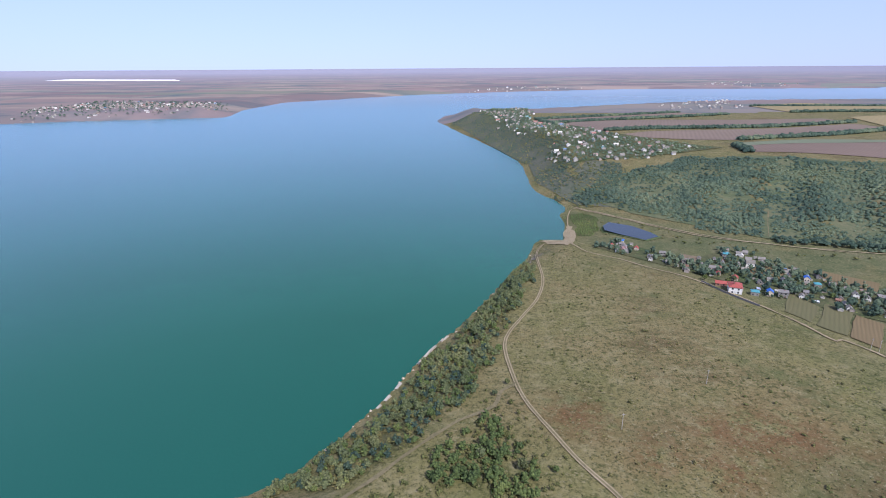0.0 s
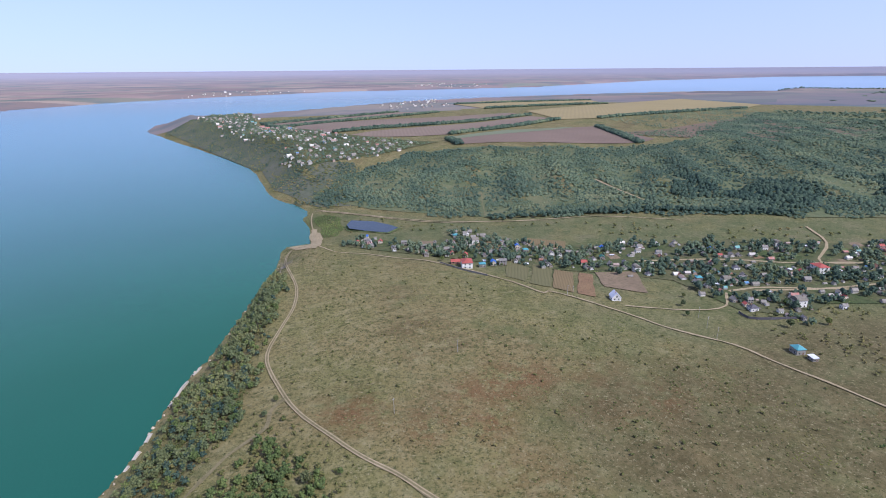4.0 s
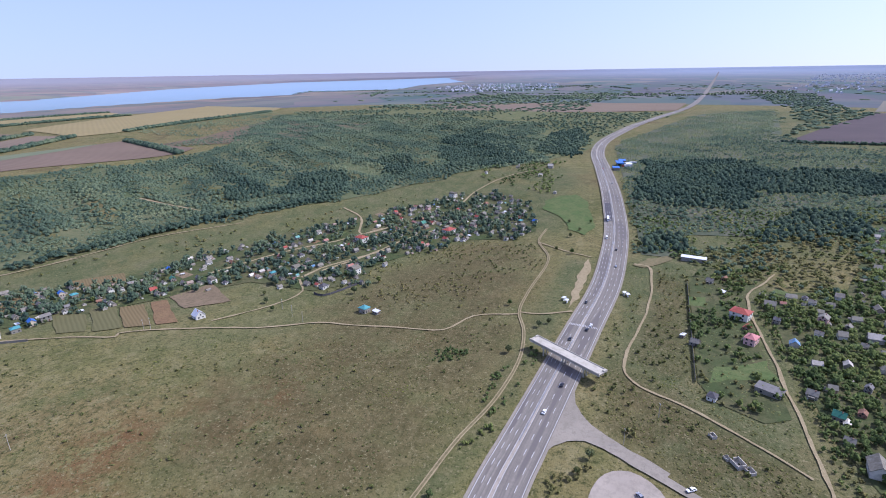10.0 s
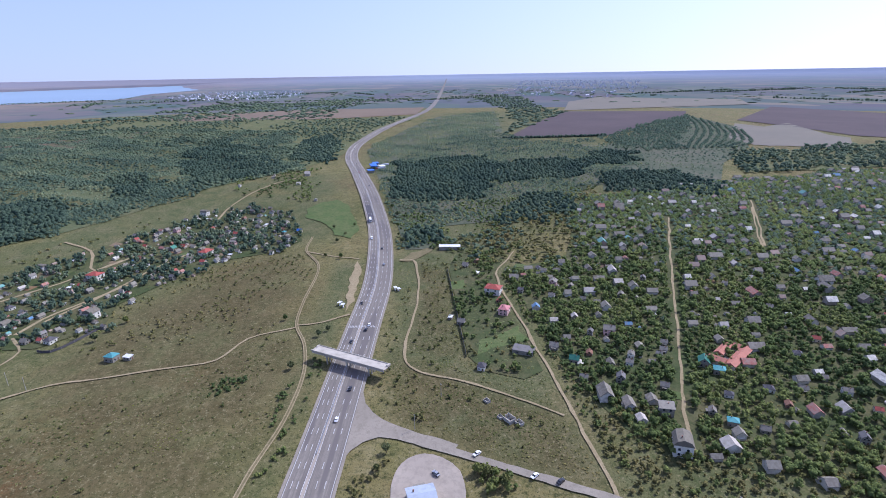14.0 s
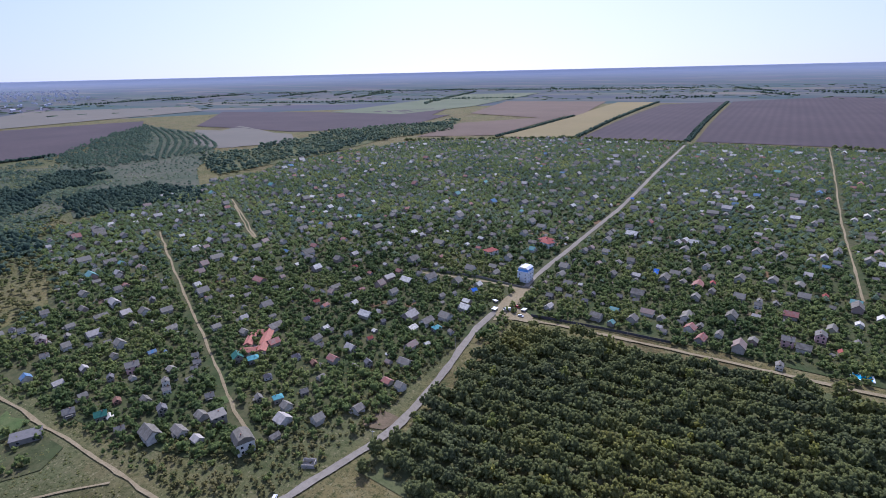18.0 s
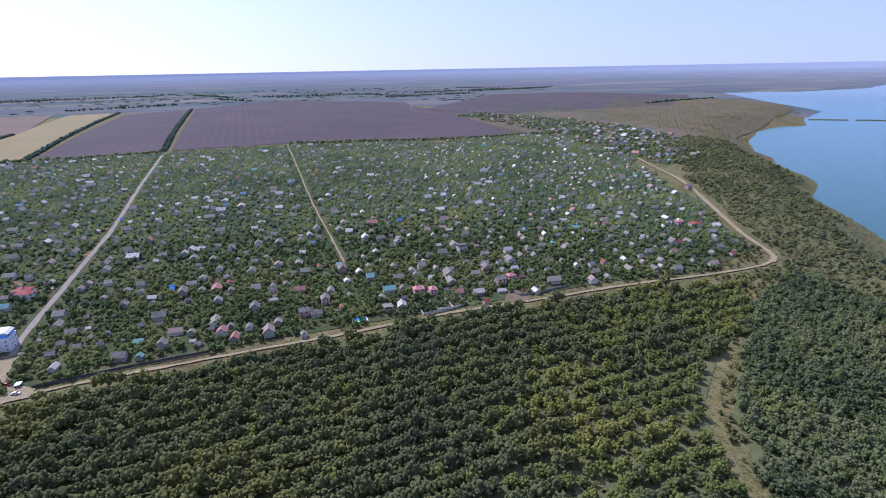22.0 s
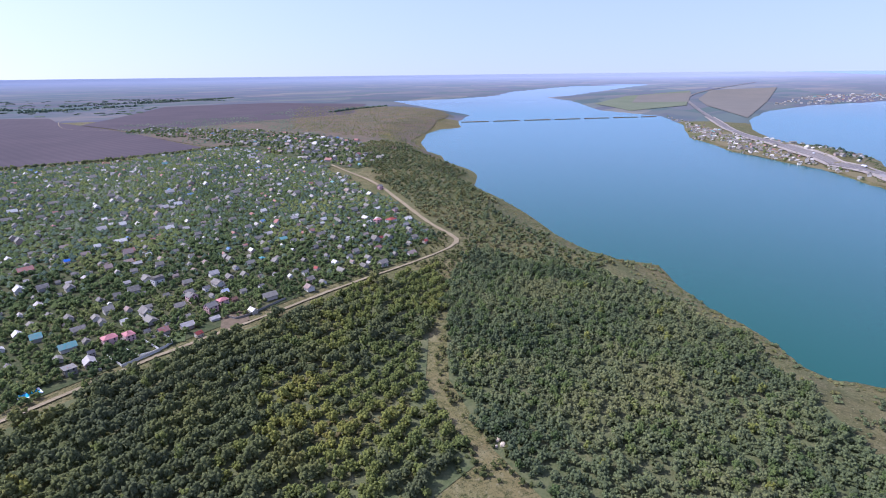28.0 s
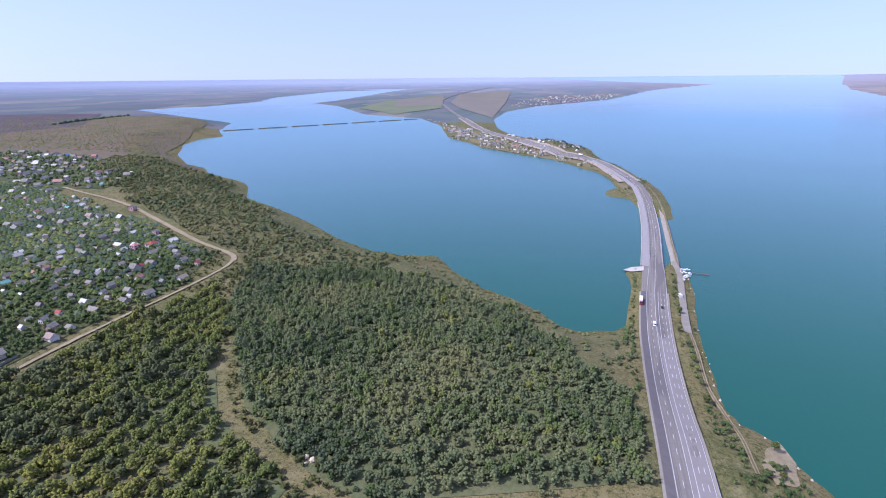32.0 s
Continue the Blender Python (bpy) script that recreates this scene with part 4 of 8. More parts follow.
# ---------------------------------------------------------------- fields, clearings and plots
for poly, material, label in (
        (Z_FIELD_A, PLOUGH_BROWN, "narrow ploughed brown field on the plateau"), (Z_FIELD_B, PLOUGH_BROWN, "long ploughed brown field on the plateau"),
        (Z_FIELD_C, PLOUGH_BROWN, "wide ploughed brown field above the forest"), (Z_FIELD_D, PLOUGH_RED, "reddish ploughed field above the forest"),
        (Z_FIELD_DG, CROP, "green strip of crop beside the red field"), (Z_FIELD_E, STUBBLE, "straw-coloured stubble field"),
        (Z_FIELD_F, STUBBLE, "large straw-coloured stubble field"), (Z_SCRUB_G, HEATH, "brown overgrown scrubland on the plateau"),
        (Z_FIELD_H, PLOUGH_BROWN, "brown ploughed field beside the highway"), (Z_FIELD_I, PALE_FIELD, "pale stubble field in the distance"),
        (Z_FIELD_J, PLOUGH_DARK, "dark ploughed field on the hill"), (Z_FIELD_K, PALE_FIELD, "tan stubble field behind the terraced hill"),
        (Z_FIELD_L, PLOUGH_DARK, "dark ploughed field in the distance"), (Z_FIELD_M, CROP, "pale green field in the distance"),
        (Z_FIELD_N, PLOUGH_RED, "reddish brown field in the distance"), (Z_FIELD_O, PLOUGH_RED, "reddish brown field behind the gardens"),
        (Z_FIELD_P, STUBBLE, "ochre stubble field behind the gardens"), (Z_FIELD_Q, PLOUGH_DARK, "dark ploughed field behind the gardens"),
        (Z_FIELD_R, PLOUGH_DARK, "huge dark ploughed field with tractor lines"), (Z_FIELD_S, PLOUGH_DARK, "dark purple-brown ploughed field"),
        (Z_FIELD_T, PALE_FIELD, "tan field beside the wooded gully"), (Z_FIELD_U, PLOUGH_DARK, "dark brown field above the western shore"),
        (Z_SPIT_A, CROP, "green field on the spit"), (Z_SPIT_B, PALE_FIELD, "reddish field on the spit"), (Z_SPIT_C, PALE_FIELD, "brown field on the spit"), (Z_SALT_FLAT, SALT, "white salt flat near the skyline")):
    up = 0.6 if poly in (Z_FIELD_DG, Z_SPIT_B) else 0.25
    drape("field", poly, material, up, label)
drape("pond_bank", Z_POND, MEADOW, 0.3, "reedy green bank of the pond", category="bank")
pond_c = np.array(Z_POND, float).mean(0)
POND, pnt, pb = mat("pond_water", 0.08, 0, 0.5)
pb.inputs["Base Color"].default_value = (0.03, 0.04, 0.042, 1)
pb.inputs["Specular IOR Level"].default_value = 0.15
drape("pond", [tuple(pond_c + (np.array(q) - pond_c) * 0.9) for q in Z_POND], POND, label="small dark grey-blue pond in the valley", category="pond", flat=max(gz(*q) for q in Z_POND) + 0.7)
for name, poly, material, up, label, cat in (
        ("parking_lot", [tuple(q) for q in spline(Z_CAR_PARK + Z_CAR_PARK[:1], 3.0)[:-1]], PAVING, 0.3, "pale concrete forecourt beside the junction", "forecourt"),
        ("beach", Z_BEACH, DIRT, 0.3, "small trodden beach where the valley meets the lake", "beach"), ("bare_ground", Z_LAYBY, DIRT, 0.3, "sandy lay-by beside the highway", "lay-by"), ("bare_ground", [(-272, 131), (-257, 133), (-232, 124), (-229, 112), (-246, 112), (-262, 121)], DIRT, 0.3, "bare sandy earth above the shore", "earth"), ("bare_ground", Z_BARE_EARTH, SOIL, 0.25, "bare reddish earth by the side road", "earth"),
        ("bare_ground", [(-195, -334), (-210, -330), (-204, -309), (-180, -306)], SOIL, 0.3, "dug brown yard between villa walls", "earth"), ("vegetable_plot", Z_PLOT_A, DRYBED, 0.25, "dry orange-brown vegetable plot", "plot"), ("vegetable_plot", Z_PLOT_G, DRYBED, 0.25, "dry orange-brown vegetable plot", "plot"), ("vegetable_plot", Z_PLOT_H, DRYGRASS, 0.3, "mown straw-coloured plot", "plot"), ("vegetable_plot", Z_PLOT_I, DRYBED, 0.35, "dry tan vegetable plot", "plot"), ("vegetable_plot", Z_PLOT_J, SOIL, 0.25, "dug brown vegetable plot", "plot"), ("vegetable_plot", Z_PLOT_K, DRYGRASS, 0.25, "mown green-brown plot", "plot"), ("bare_ground", Z_FORK, FAINT, 0.33, "trodden fork of the dirt tracks", "earth"), ("lawn", Z_LAWN_B, LAWN, 0.3, "bright green lawn beside the garden wall", "lawn"), ("crossroads", Z_CROSSROADS, DIRT, 0.43, "dusty open crossroads among the gardens", "junction"), ("vegetable_plot", Z_PLOT_B, SOIL, 0.25, "dug brown vegetable plot", "plot"),
        ("vegetable_plot", Z_PLOT_C, BURNT, 0.25, "dry brown vegetable plot", "plot"), ("lawn", Z_PLOT_D, LAWN, 0.25, "green meadow beside the highway", "meadow"),
        ("lawn", Z_PLOT_E, LAWN, 0.25, "green lawn between the gardens", "lawn"), 
        ("forest_floor", Z_W_ROWS, FOREST_FLOOR, 0.15, "shaded earth under planted trees", "ground"), ("forest_floor", Z_W_WEST, FOREST_FLOOR, 0.15, "shaded earth under grey-green trees", "ground"),
        ("forest_floor", Z_W_NORTH, SLOPE_FLOOR, 0.15, "green wooded slope above the valley", "ground"), ("forest_floor", Z_W_SOUTH, SCRUB_FLOOR, 0.15, "wooded ground beside the highway", "ground"),
        ("forest_floor", Z_W_HEAD, SCRUB_FLOOR, 0.15, "scrubby slope of the headland", "ground"), ("forest_floor", Z_W_FAR, FOREST_FLOOR, 0.15, "wooded plateau in the distance", "ground"),
        ("forest_floor", Z_W_HILL, SCRUB_FLOOR, 0.2, "terraced wooded hill", "ground"), ("forest_floor", Z_W_GORGE, FOREST_FLOOR, 0.2, "wooded gully", "ground"),
        ("scrub_ground", [(-700, -1130), (-770, -1750), (-1000, -2000), (-1500, -2000), (-2080, -2380), (-2400, -1900), (-2080, -1420), (-1640, -1190), (-1250, -990), (-1080, -800), (-960, -660), (-850, -860)], HEATH, 0.2, "brown scrubby slope of the far cape", "ground"),
        ("sandy_ground", SPIT_STRIP, FAINT, 0.1, "sandy trodden ground along the narrow spit", "ground"),
        ("garden_ground", Z_D_SOUTH, GARDEN, 0.15, "grass and soil of the garden colony", "ground"), ("garden_ground", Z_D_VILLAGE, GARDEN, 0.2, "grass and soil of the village yards", "ground"),
        ("garden_ground", Z_D_WEST, GARDEN, 0.2, "grass and soil of the shore gardens", "ground"), ("garden_ground", Z_D_HEAD, GARDEN, 0.3, "gardens on the headland", "ground")):
    drape(name, poly, material, up, label, category=cat, step=3.0 if cat in ("plot", "meadow", "lawn", "earth", "lay-by", "forecourt", "beach") else None, rag={"forecourt": 1.5, "plot": 1.5, "ground": 0.0}.get(cat, 4.0))

# small dug or mown plots in the yards
random.seed(21)
for zone, count, turn in ((Z_D_VILLAGE, 26, -24), (Z_D_SOUTH, 60, -29)):
    box_lo, box_hi = np.array(zone).min(0), np.array(zone).max(0)
    made = 0
    while made < count:
        cx, cy = random.uniform(box_lo[0], box_hi[0]), random.uniform(box_lo[1], box_hi[1])
        if math.hypot(cx, cy) < 650 and inside(zone, np.array([cx]), np.array([cy]))[0]:
            a, w, d = radians(turn + random.uniform(-4, 4)), random.uniform(5, 11), random.uniform(7, 16)
            c, q = math.cos(a), math.sin(a)
            poly = [(cx + u * w * c - v * d * q, cy + u * w * q + v * d * c) for u, v in ((-.5, -.5), (.5, -.45), (.5, .5), (-.45, .5))]
            kind = random.choice((SOIL, MEADOW, MEADOW, BURNT, HEATH))
            drape("garden_plot", poly, kind, 0.35, {SOIL: "dug brown vegetable bed", MEADOW: "small green lawn between gardens", BURNT: "dry rusty weed patch", HEATH: "dark fallow bed"}[kind], category="plot", step=3.0, rag=2.5)
            made += 1

# ---------------------------------------------------------------- roads
HW = spline(HIGHWAY, 6.0)
CAUSEWAY, WEST = HW[(HW[:, 0] < -600) & (HW[:, 0] > -870)], HW[HW[:, 0] < -850]
hx = HW[:, 0]
ribbon("highway", HW, np.interp(hx, (-2000, -900, -620, -500), (-11.6, -12.2, -12.2, -10.9)), np.interp(hx, (-900, -840, -610, -470), (10.2, 8.6, 8.6, 11.0)), ASPHALT, 0.45, "wide grey asphalt highway with painted lanes", "highway", floor=2.6, cross=6)
for o in (-11.5, 11.7):
    ribbon("road_shoulder", HW[(HW[:, 0] > -480) & (HW[:, 0] < 1500)], o - 0.7, o + 0.7, GRAVEL, 0.43, "dusty gravel shoulder of the highway", "shoulder", floor=2.5, cross=2)
NEAR_EAST, NEAR_WEST = HW[(HW[:, 0] > 150) & (HW[:, 0] < 1900)], HW[(HW[:, 0] > -480) & (HW[:, 0] < -150)]
for seg, offs in ((NEAR_EAST, (-10.3, 1.1, 2.9, 10.4)), (NEAR_WEST, (-6.0, 0.6, 3.2, 10.5)), (CAUSEWAY, (-3.6, 2.0, 8.2)), (WEST[WEST[:, 0] > -2000], (-6.0, 0.8, 9.8))):
    for o in offs:
        ribbon("edge_line", seg, o - 0.15, o + 0.15, WHITE_LINE, 0.52, "solid white line on the asphalt", "road marking", floor=2.6, cross=2)
bend = HW[(HW[:, 0] < -465) & (HW[:, 0] > -615)]
for lo, hi in ((-6.0, -3.6), (0.6, 2.0), (10.5, 8.2)):
    o = np.interp(bend[:, 0], (-600, -480), (hi, lo))
    ribbon("edge_line", bend, o - 0.15, o + 0.15, WHITE_LINE, 0.52, "solid white line swinging across the asphalt", "road marking", floor=2.6, cross=2)
SPIT_ROAD = WEST[(WEST[:, 0] > -2600) & (WEST[:, 0] < -985)]
for lo, hi in ((-22.0, -12.0), (10.6, 18.0)):
    ribbon("sandy_verge", SPIT_ROAD, lo, hi, PAVING, 0.35, "pale sandy verge along the spit", "verge", floor=2.4, cross=2, rag=2.5)
ribbon("median_strip", NEAR_EAST, 1.35, 2.65, PAVING, 0.50, "pale dusty strip between the carriageways", "median", floor=2.6, cross=2)
ribbon("fresh_asphalt", HW[(HW[:, 0] > 590) & (HW[:, 0] < 672)], 3.4, 10.2, paint("fresh_dark_asphalt", (0.085, 0.08, 0.085), 0.8, 0.2, 0, 0.4), 0.49, "dark fresh patch of asphalt", "road patch", floor=2.6, cross=2)
ribbon("carriageway", NEAR_WEST, 0.9, 10.2, paint("pale_worn_asphalt", (0.215, 0.192, 0.172), 0.9, 0.16, 0, 0.15), 0.485, "pale worn asphalt of one carriageway", "carriageway", floor=2.6, cross=2)
ribbon("hard_shoulder", NEAR_WEST, -10.6, -6.4, paint("dark_shoulder_asphalt", (0.115, 0.103, 0.098), 0.85, 0.2, 0, 0.3), 0.49, "darker asphalt of the hard shoulder", "shoulder", floor=2.6, cross=2)
LANES = [
    ("cliff_track", R_CLIFF_TRACK),
    ("slope_track", R_SLOPE_TRACK),
    ("village_track", R_VILLAGE_TRACK),
    ("meadow_track", R_MEADOW_TRACK),
    ("link_track", R_LINK_TRACK),
    ("junction_track", R_JUNCTION_TRACK),
    ("house_track", R_HOUSE_TRACK),
    ("village_street", R_VILLAGE_STREET),
    ("village_street_b", R_VILLAGE_STREET_B),
    ("upper_street", R_UPPER_STREET),
    ("valley_track", R_VALLEY_TRACK),
    ("gorge_track", R_GORGE_TRACK),
    ("orchard_track", R_ORCHARD_TRACK),
    ("pasture_track", R_PASTURE_TRACK),
    ("garden_lane", R_GARDEN_LANE),
    ("back_street", R_BACK_STREET),
    ("south_street", R_SOUTH_STREET),
    ("side_road", R_SIDE_ROAD),
    ("forest_road", R_FOREST_ROAD),
    ("shore_road", R_SHORE_ROAD),
    ("jetty_road", R_JETTY_ROAD),
    ("south_lane", R_SOUTH_LANE),
    ("upper_lane", R_UPPER_LANE),
    ("ridge_lane", R_RIDGE_LANE),
    ("cross_street", R_CROSS_STREET),
    ("field_road", R_FIELD_ROAD),
    ("forest_clearing", R_FOREST_CLEARING),
    ("forest_track", R_FOREST_TRACK),
    ("forest_cut", R_FOREST_CUT),
    ("shore_path", R_SHORE_PATH),
]
for name, pts in LANES:
    line = spline(pts, 4.0)
    if name in ("side_road", "forest_road", "shore_road", "jetty_road"):
        wide = {"side_road": 2.2, "forest_road": 1.35, "shore_road": 2.7, "jetty_road": 2.9}[name]
        ribbon(name, line, -wide, wide, DIRT if name in ("shore_road", "forest_road") else GRAVEL, 0.4, "pale worn dirt and gravel side road", "road", cross=3, rag=0.9, floor=2.3 if name == "jetty_road" else None)
    elif name == "forest_clearing":
        continue
    elif name in ("shore_path", "cliff_track", "meadow_track"):
        ribbon(name, line, -1.2, 1.2, FAINT, 0.3, "trodden earth of a field track", "track", cross=3, floor=2.25 if name == "shore_path" else None, rag=0.8)
        for o in (-0.8, 0.8):
            ribbon(name, line, o - 0.3, o + 0.3, DIRT, 0.35, "rut of a pale dirt track through dry grass", "track", cross=2, floor=2.3 if name == "shore_path" else None)
    else:
        w = 1.1 if name == "slope_track" else 1.35 if "street" in name or name == "forest_track" else 0.6 if name == "forest_cut" else 0.85
        line = line + np.array([noise.noise_vector((x / 22, y / 22, 4.4))[:2] for x, y in line]) * 0.9
        ribbon(name, line, -w, w, FAINT if name in ("slope_track", "forest_cut") else DIRT, 0.35, "pale dirt track", "track", cross=3, rag=0.9)
drape("junction_apron", Z_JUNCTION_APRON, GRAVEL, 0.42, "pale concrete apron of the road junction", category="junction", step=3.0, rag=1.5)

# ---------------------------------------------------------------- trees, shrubs and woods
rng = np.random.default_rng(7)
OCT = np.array([(1, 0, 0), (-1, 0, 0), (0, 1, 0), (0, -1, 0), (0, 0, 1), (0, 0, -1)], float)
OCT_F = np.array([(0, 2, 4), (2, 1, 4), (1, 3, 4), (3, 0, 4), (2, 0, 5), (1, 2, 5), (3, 1, 5), (0, 3, 5)])
phi = (1 + 5 ** 0.5) / 2
ICO = np.array([(-1, phi, 0), (1, phi, 0), (-1, -phi, 0), (1, -phi, 0), (0, -1, phi), (0, 1, phi), (0, -1, -phi), (0, 1, -phi), (phi, 0, -1), (phi, 0, 1), (-phi, 0, -1), (-phi, 0, 1)], float)
ICO /= np.linalg.norm(ICO[0])
ICO_F = np.array([(0, 11, 5), (0, 5, 1), (0, 1, 7), (0, 7, 10), (0, 10, 11), (1, 5, 9), (5, 11, 4), (11, 10, 2), (10, 7, 6), (7, 1, 8), (3, 9, 4), (3, 4, 2), (3, 2, 6), (3, 6, 8), (3, 8, 9), (4, 9, 5), (2, 4, 11), (6, 2, 10), (8, 6, 7), (9, 8, 1)])


def join(parts):
    v, f, n = [], [], 0
    for a, b in parts:
        v.append(a)
        f.append(np.asarray(b) + n)
        n += len(a)
    return np.vstack(v), np.vstack(f)


def crown(clumps, core=True, tall=1.0, size=0.34, seed=0, trunk=False):
    """An uneven crown one metre wide and tall metres high, of leafy clumps round a ragged core."""
    r = np.random.default_rng(seed)
    parts = []
    if core:
        parts.append((ICO * r.uniform(0.7, 1.1, (12, 1)) * (0.36, 0.36, 0.38 * tall) + (0, 0, 0.52 * tall), ICO_F))
    for i in range(clumps):
        u = 1 - 1.62 * (i + 0.5) / clumps
        a = i * 2.39996 + r.uniform(-0.5, 0.5)
        w = math.sqrt(max(0, 1 - u * u))
        c = np.array((w * math.cos(a), w * math.sin(a), u * tall)) * r.uniform(0.27, 0.44) + (0, 0, 0.53 * tall)
        s = size * r.uniform(0.55, 1.15)
        parts.append((OCT * r.uniform(0.55, 1.25, (6, 1)) * s * (0.62, 0.62, 0.5) @ np.array(Euler(r.uniform(0, 3, 3)).to_matrix()) + c, OCT_F))
    if trunk:
        k = 5
        b = np.array([(math.cos(6.283 * i / k) * 0.03, math.sin(6.283 * i / k) * 0.03, 0) for i in range(k)])
        t = b * 0.5 + (0, 0, 0.45 * tall)
        parts.append((np.vstack((b, t)), np.array([(i, (i + 1) % k, k + i) for i in range(k)] + [((i + 1) % k, k + (i + 1) % k, k + i) for i in range(k)])))
    return join(parts)


def crop(crown_of):
    """Drops the undersides that face the earth."""
    v, f = crown_of
    n = np.cross(v[f[:, 1]] - v[f[:, 0]], v[f[:, 2]] - v[f[:, 0]])
    return v, f[n[:, 2] > -0.4 * np.linalg.norm(n, axis=1)]


FULL = [crown(11, True, 1.0 + 0.08 * s, 0.38, s) for s in range(6)]
MIDDLE = [crown(5, True, 1.0 + 0.06 * s, 0.52, 20 + s) for s in range(6)]
SMALL = [crown(2, True, 0.9, 0.6, 40 + s) for s in range(5)]
TINY = [(ICO * np.random.default_rng(60 + s).uniform(0.7, 1.2, (12, 1)) * (0.5, 0.5, 0.45) + (0, 0, 0.36), ICO_F) for s in range(5)]
LEAFY = [crop(crown(20, True, 0.95 + 0.06 * s, 0.30, 130 + s)) for s in range(6)]
FULL, MIDDLE, SMALL, TINY = ([crop(c) for c in kinds] for kinds in (FULL, MIDDLE, SMALL, TINY))
SPRIG = [crop((OCT * np.random.default_rng(90 + s).uniform(0.75, 1.2, (6, 1)) * (0.5, 0.5, 0.5) + (0, 0, 0.36), OCT_F)) for s in range(5)]
TUFT = [(OCT * np.random.default_rng(80 + s).uniform(0.6, 1.2, (6, 1)) * (0.5, 0.5, 0.4) + (0, 0, 0.25), OCT_F[:4]) for s in range(4)]


def plant(name, xy, width, height, kinds, material, label, category="woods", sink=0.1):
    """Many crowns as one stand."""
    xy = np.asarray(xy, float)
    n = len(xy)
    if not n:
        return None
    z = ground_z(xy[:, 0], xy[:, 1])
    pick = rng.integers(0, len(kinds), n)
    parts = []
    for k, (tv, tf) in enumerate(kinds):
        at = np.nonzero(pick == k)[0]
        if not len(at):
            continue
        a = rng.uniform(0, 6.283, len(at))
        c, s = np.cos(a)[:, None], np.sin(a)[:, None]
        w, h = width[at][:, None], height[at][:, None]
        vx = (tv[:, 0] * c - tv[:, 1] * s) * w + xy[at, 0][:, None]
        vy = (tv[:, 0] * s + tv[:, 1] * c) * w + xy[at, 1][:, None]
        vz = tv[:, 2] * h + z[at][:, None] - sink
        v = np.stack((vx, vy, vz), -1).reshape(-1, 3)
        f = (tf[None] + (np.arange(len(at)) * len(tv))[:, None, None]).reshape(-1, 3)
        parts.append((v, f))
    v, f = join(parts)
    return tagged(mesh_np(name, bowl(v), f, [material], None, True), label, category, kind="stuff")


ROAD_LINES = [(spline(HIGHWAY, 25.0), 16.0), (np.array(Z_CAR_PARK), 6), (np.array(Z_JUNCTION_APRON), 5)] + [(spline(p, 15.0), 4.5 if n in ("forest_clearing",) else 5.5 if n in ("side_road", "forest_road") else 9.0 if n == "shore_road" else 4.6 if "street" in n else 3.6) for n, p in LANES]


def clear_of_roads(xy, extra=0.0):
    ok = np.ones(len(xy), bool)
    for line, gap in ROAD_LINES:
        lo, hi = line.min(0) - 30, line.max(0) + 30
        near = np.nonzero(ok & (xy[:, 0] > lo[0]) & (xy[:, 0] < hi[0]) & (xy[:, 1] > lo[1]) & (xy[:, 1] < hi[1]))[0]
        if len(near):
            ok[near] = far_from(line, xy[near, 0], xy[near, 1]) > gap + extra
    return ok


def strew(poly, step, jitter=0.5, turn=0.0, along=1.0, share=1.0, patch=0.0, fringe=True):
    """Points spread in rows over a zone; patch thins them out in drifts of that many metres."""
    p = np.asarray(poly, float)
    c, s = math.cos(turn), math.sin(turn)
    q = p @ np.array(((c, -s), (s, c)))
    gx, gy = np.meshgrid(np.arange(q[:, 0].min(), q[:, 0].max(), step * along), np.arange(q[:, 1].min(), q[:, 1].max(), step))
    g = np.stack((gx.ravel(), gy.ravel()), 1)
    g += rng.uniform(-jitter, jitter, g.shape) * (step * along, step)
    g = g @ np.array(((c, s), (-s, c)))
    amp = min(25.0, 3.0 + 0.018 * float(np.hypot(*p.mean(0)))) if fringe else 0.0
    k = np.array([noise.noise_vector((x / (amp * 2.2 + 1), y / (amp * 2.2 + 1), 1.7)) for x, y in g])[:, :2] * amp * 1.6
    g = g[inside(p, g[:, 0] + k[:, 0], g[:, 1] + k[:, 1])]
    if share < 1:
        g = g[rng.random(len(g)) < share]
    if patch:
        k = np.array([noise.noise((x / patch, y / patch, 3.1)) for x, y in g])
        g = g[k > rng.uniform(-0.35, 0.25, len(g))]
    g = g[(on_grid(GD, g[:, 0], g[:, 1]) > 1.0) & ~inside(Z_POND, g[:, 0], g[:, 1])]
    return g[clear_of_roads(g)]


def sizes(n, lo, hi, flat=1.0):
    w = rng.uniform(lo, hi, n)
    return w, w * rng.uniform(0.8, 1.15, n) * flat


def woods(name, poly, step, lo, hi, kinds, material, label, flat=1.0, category="woods", **kw):
    g = strew(poly, step, **kw)
    w, h = sizes(len(g), lo, hi, flat)
    return plant(name, g, w, h, kinds, material, label, category)


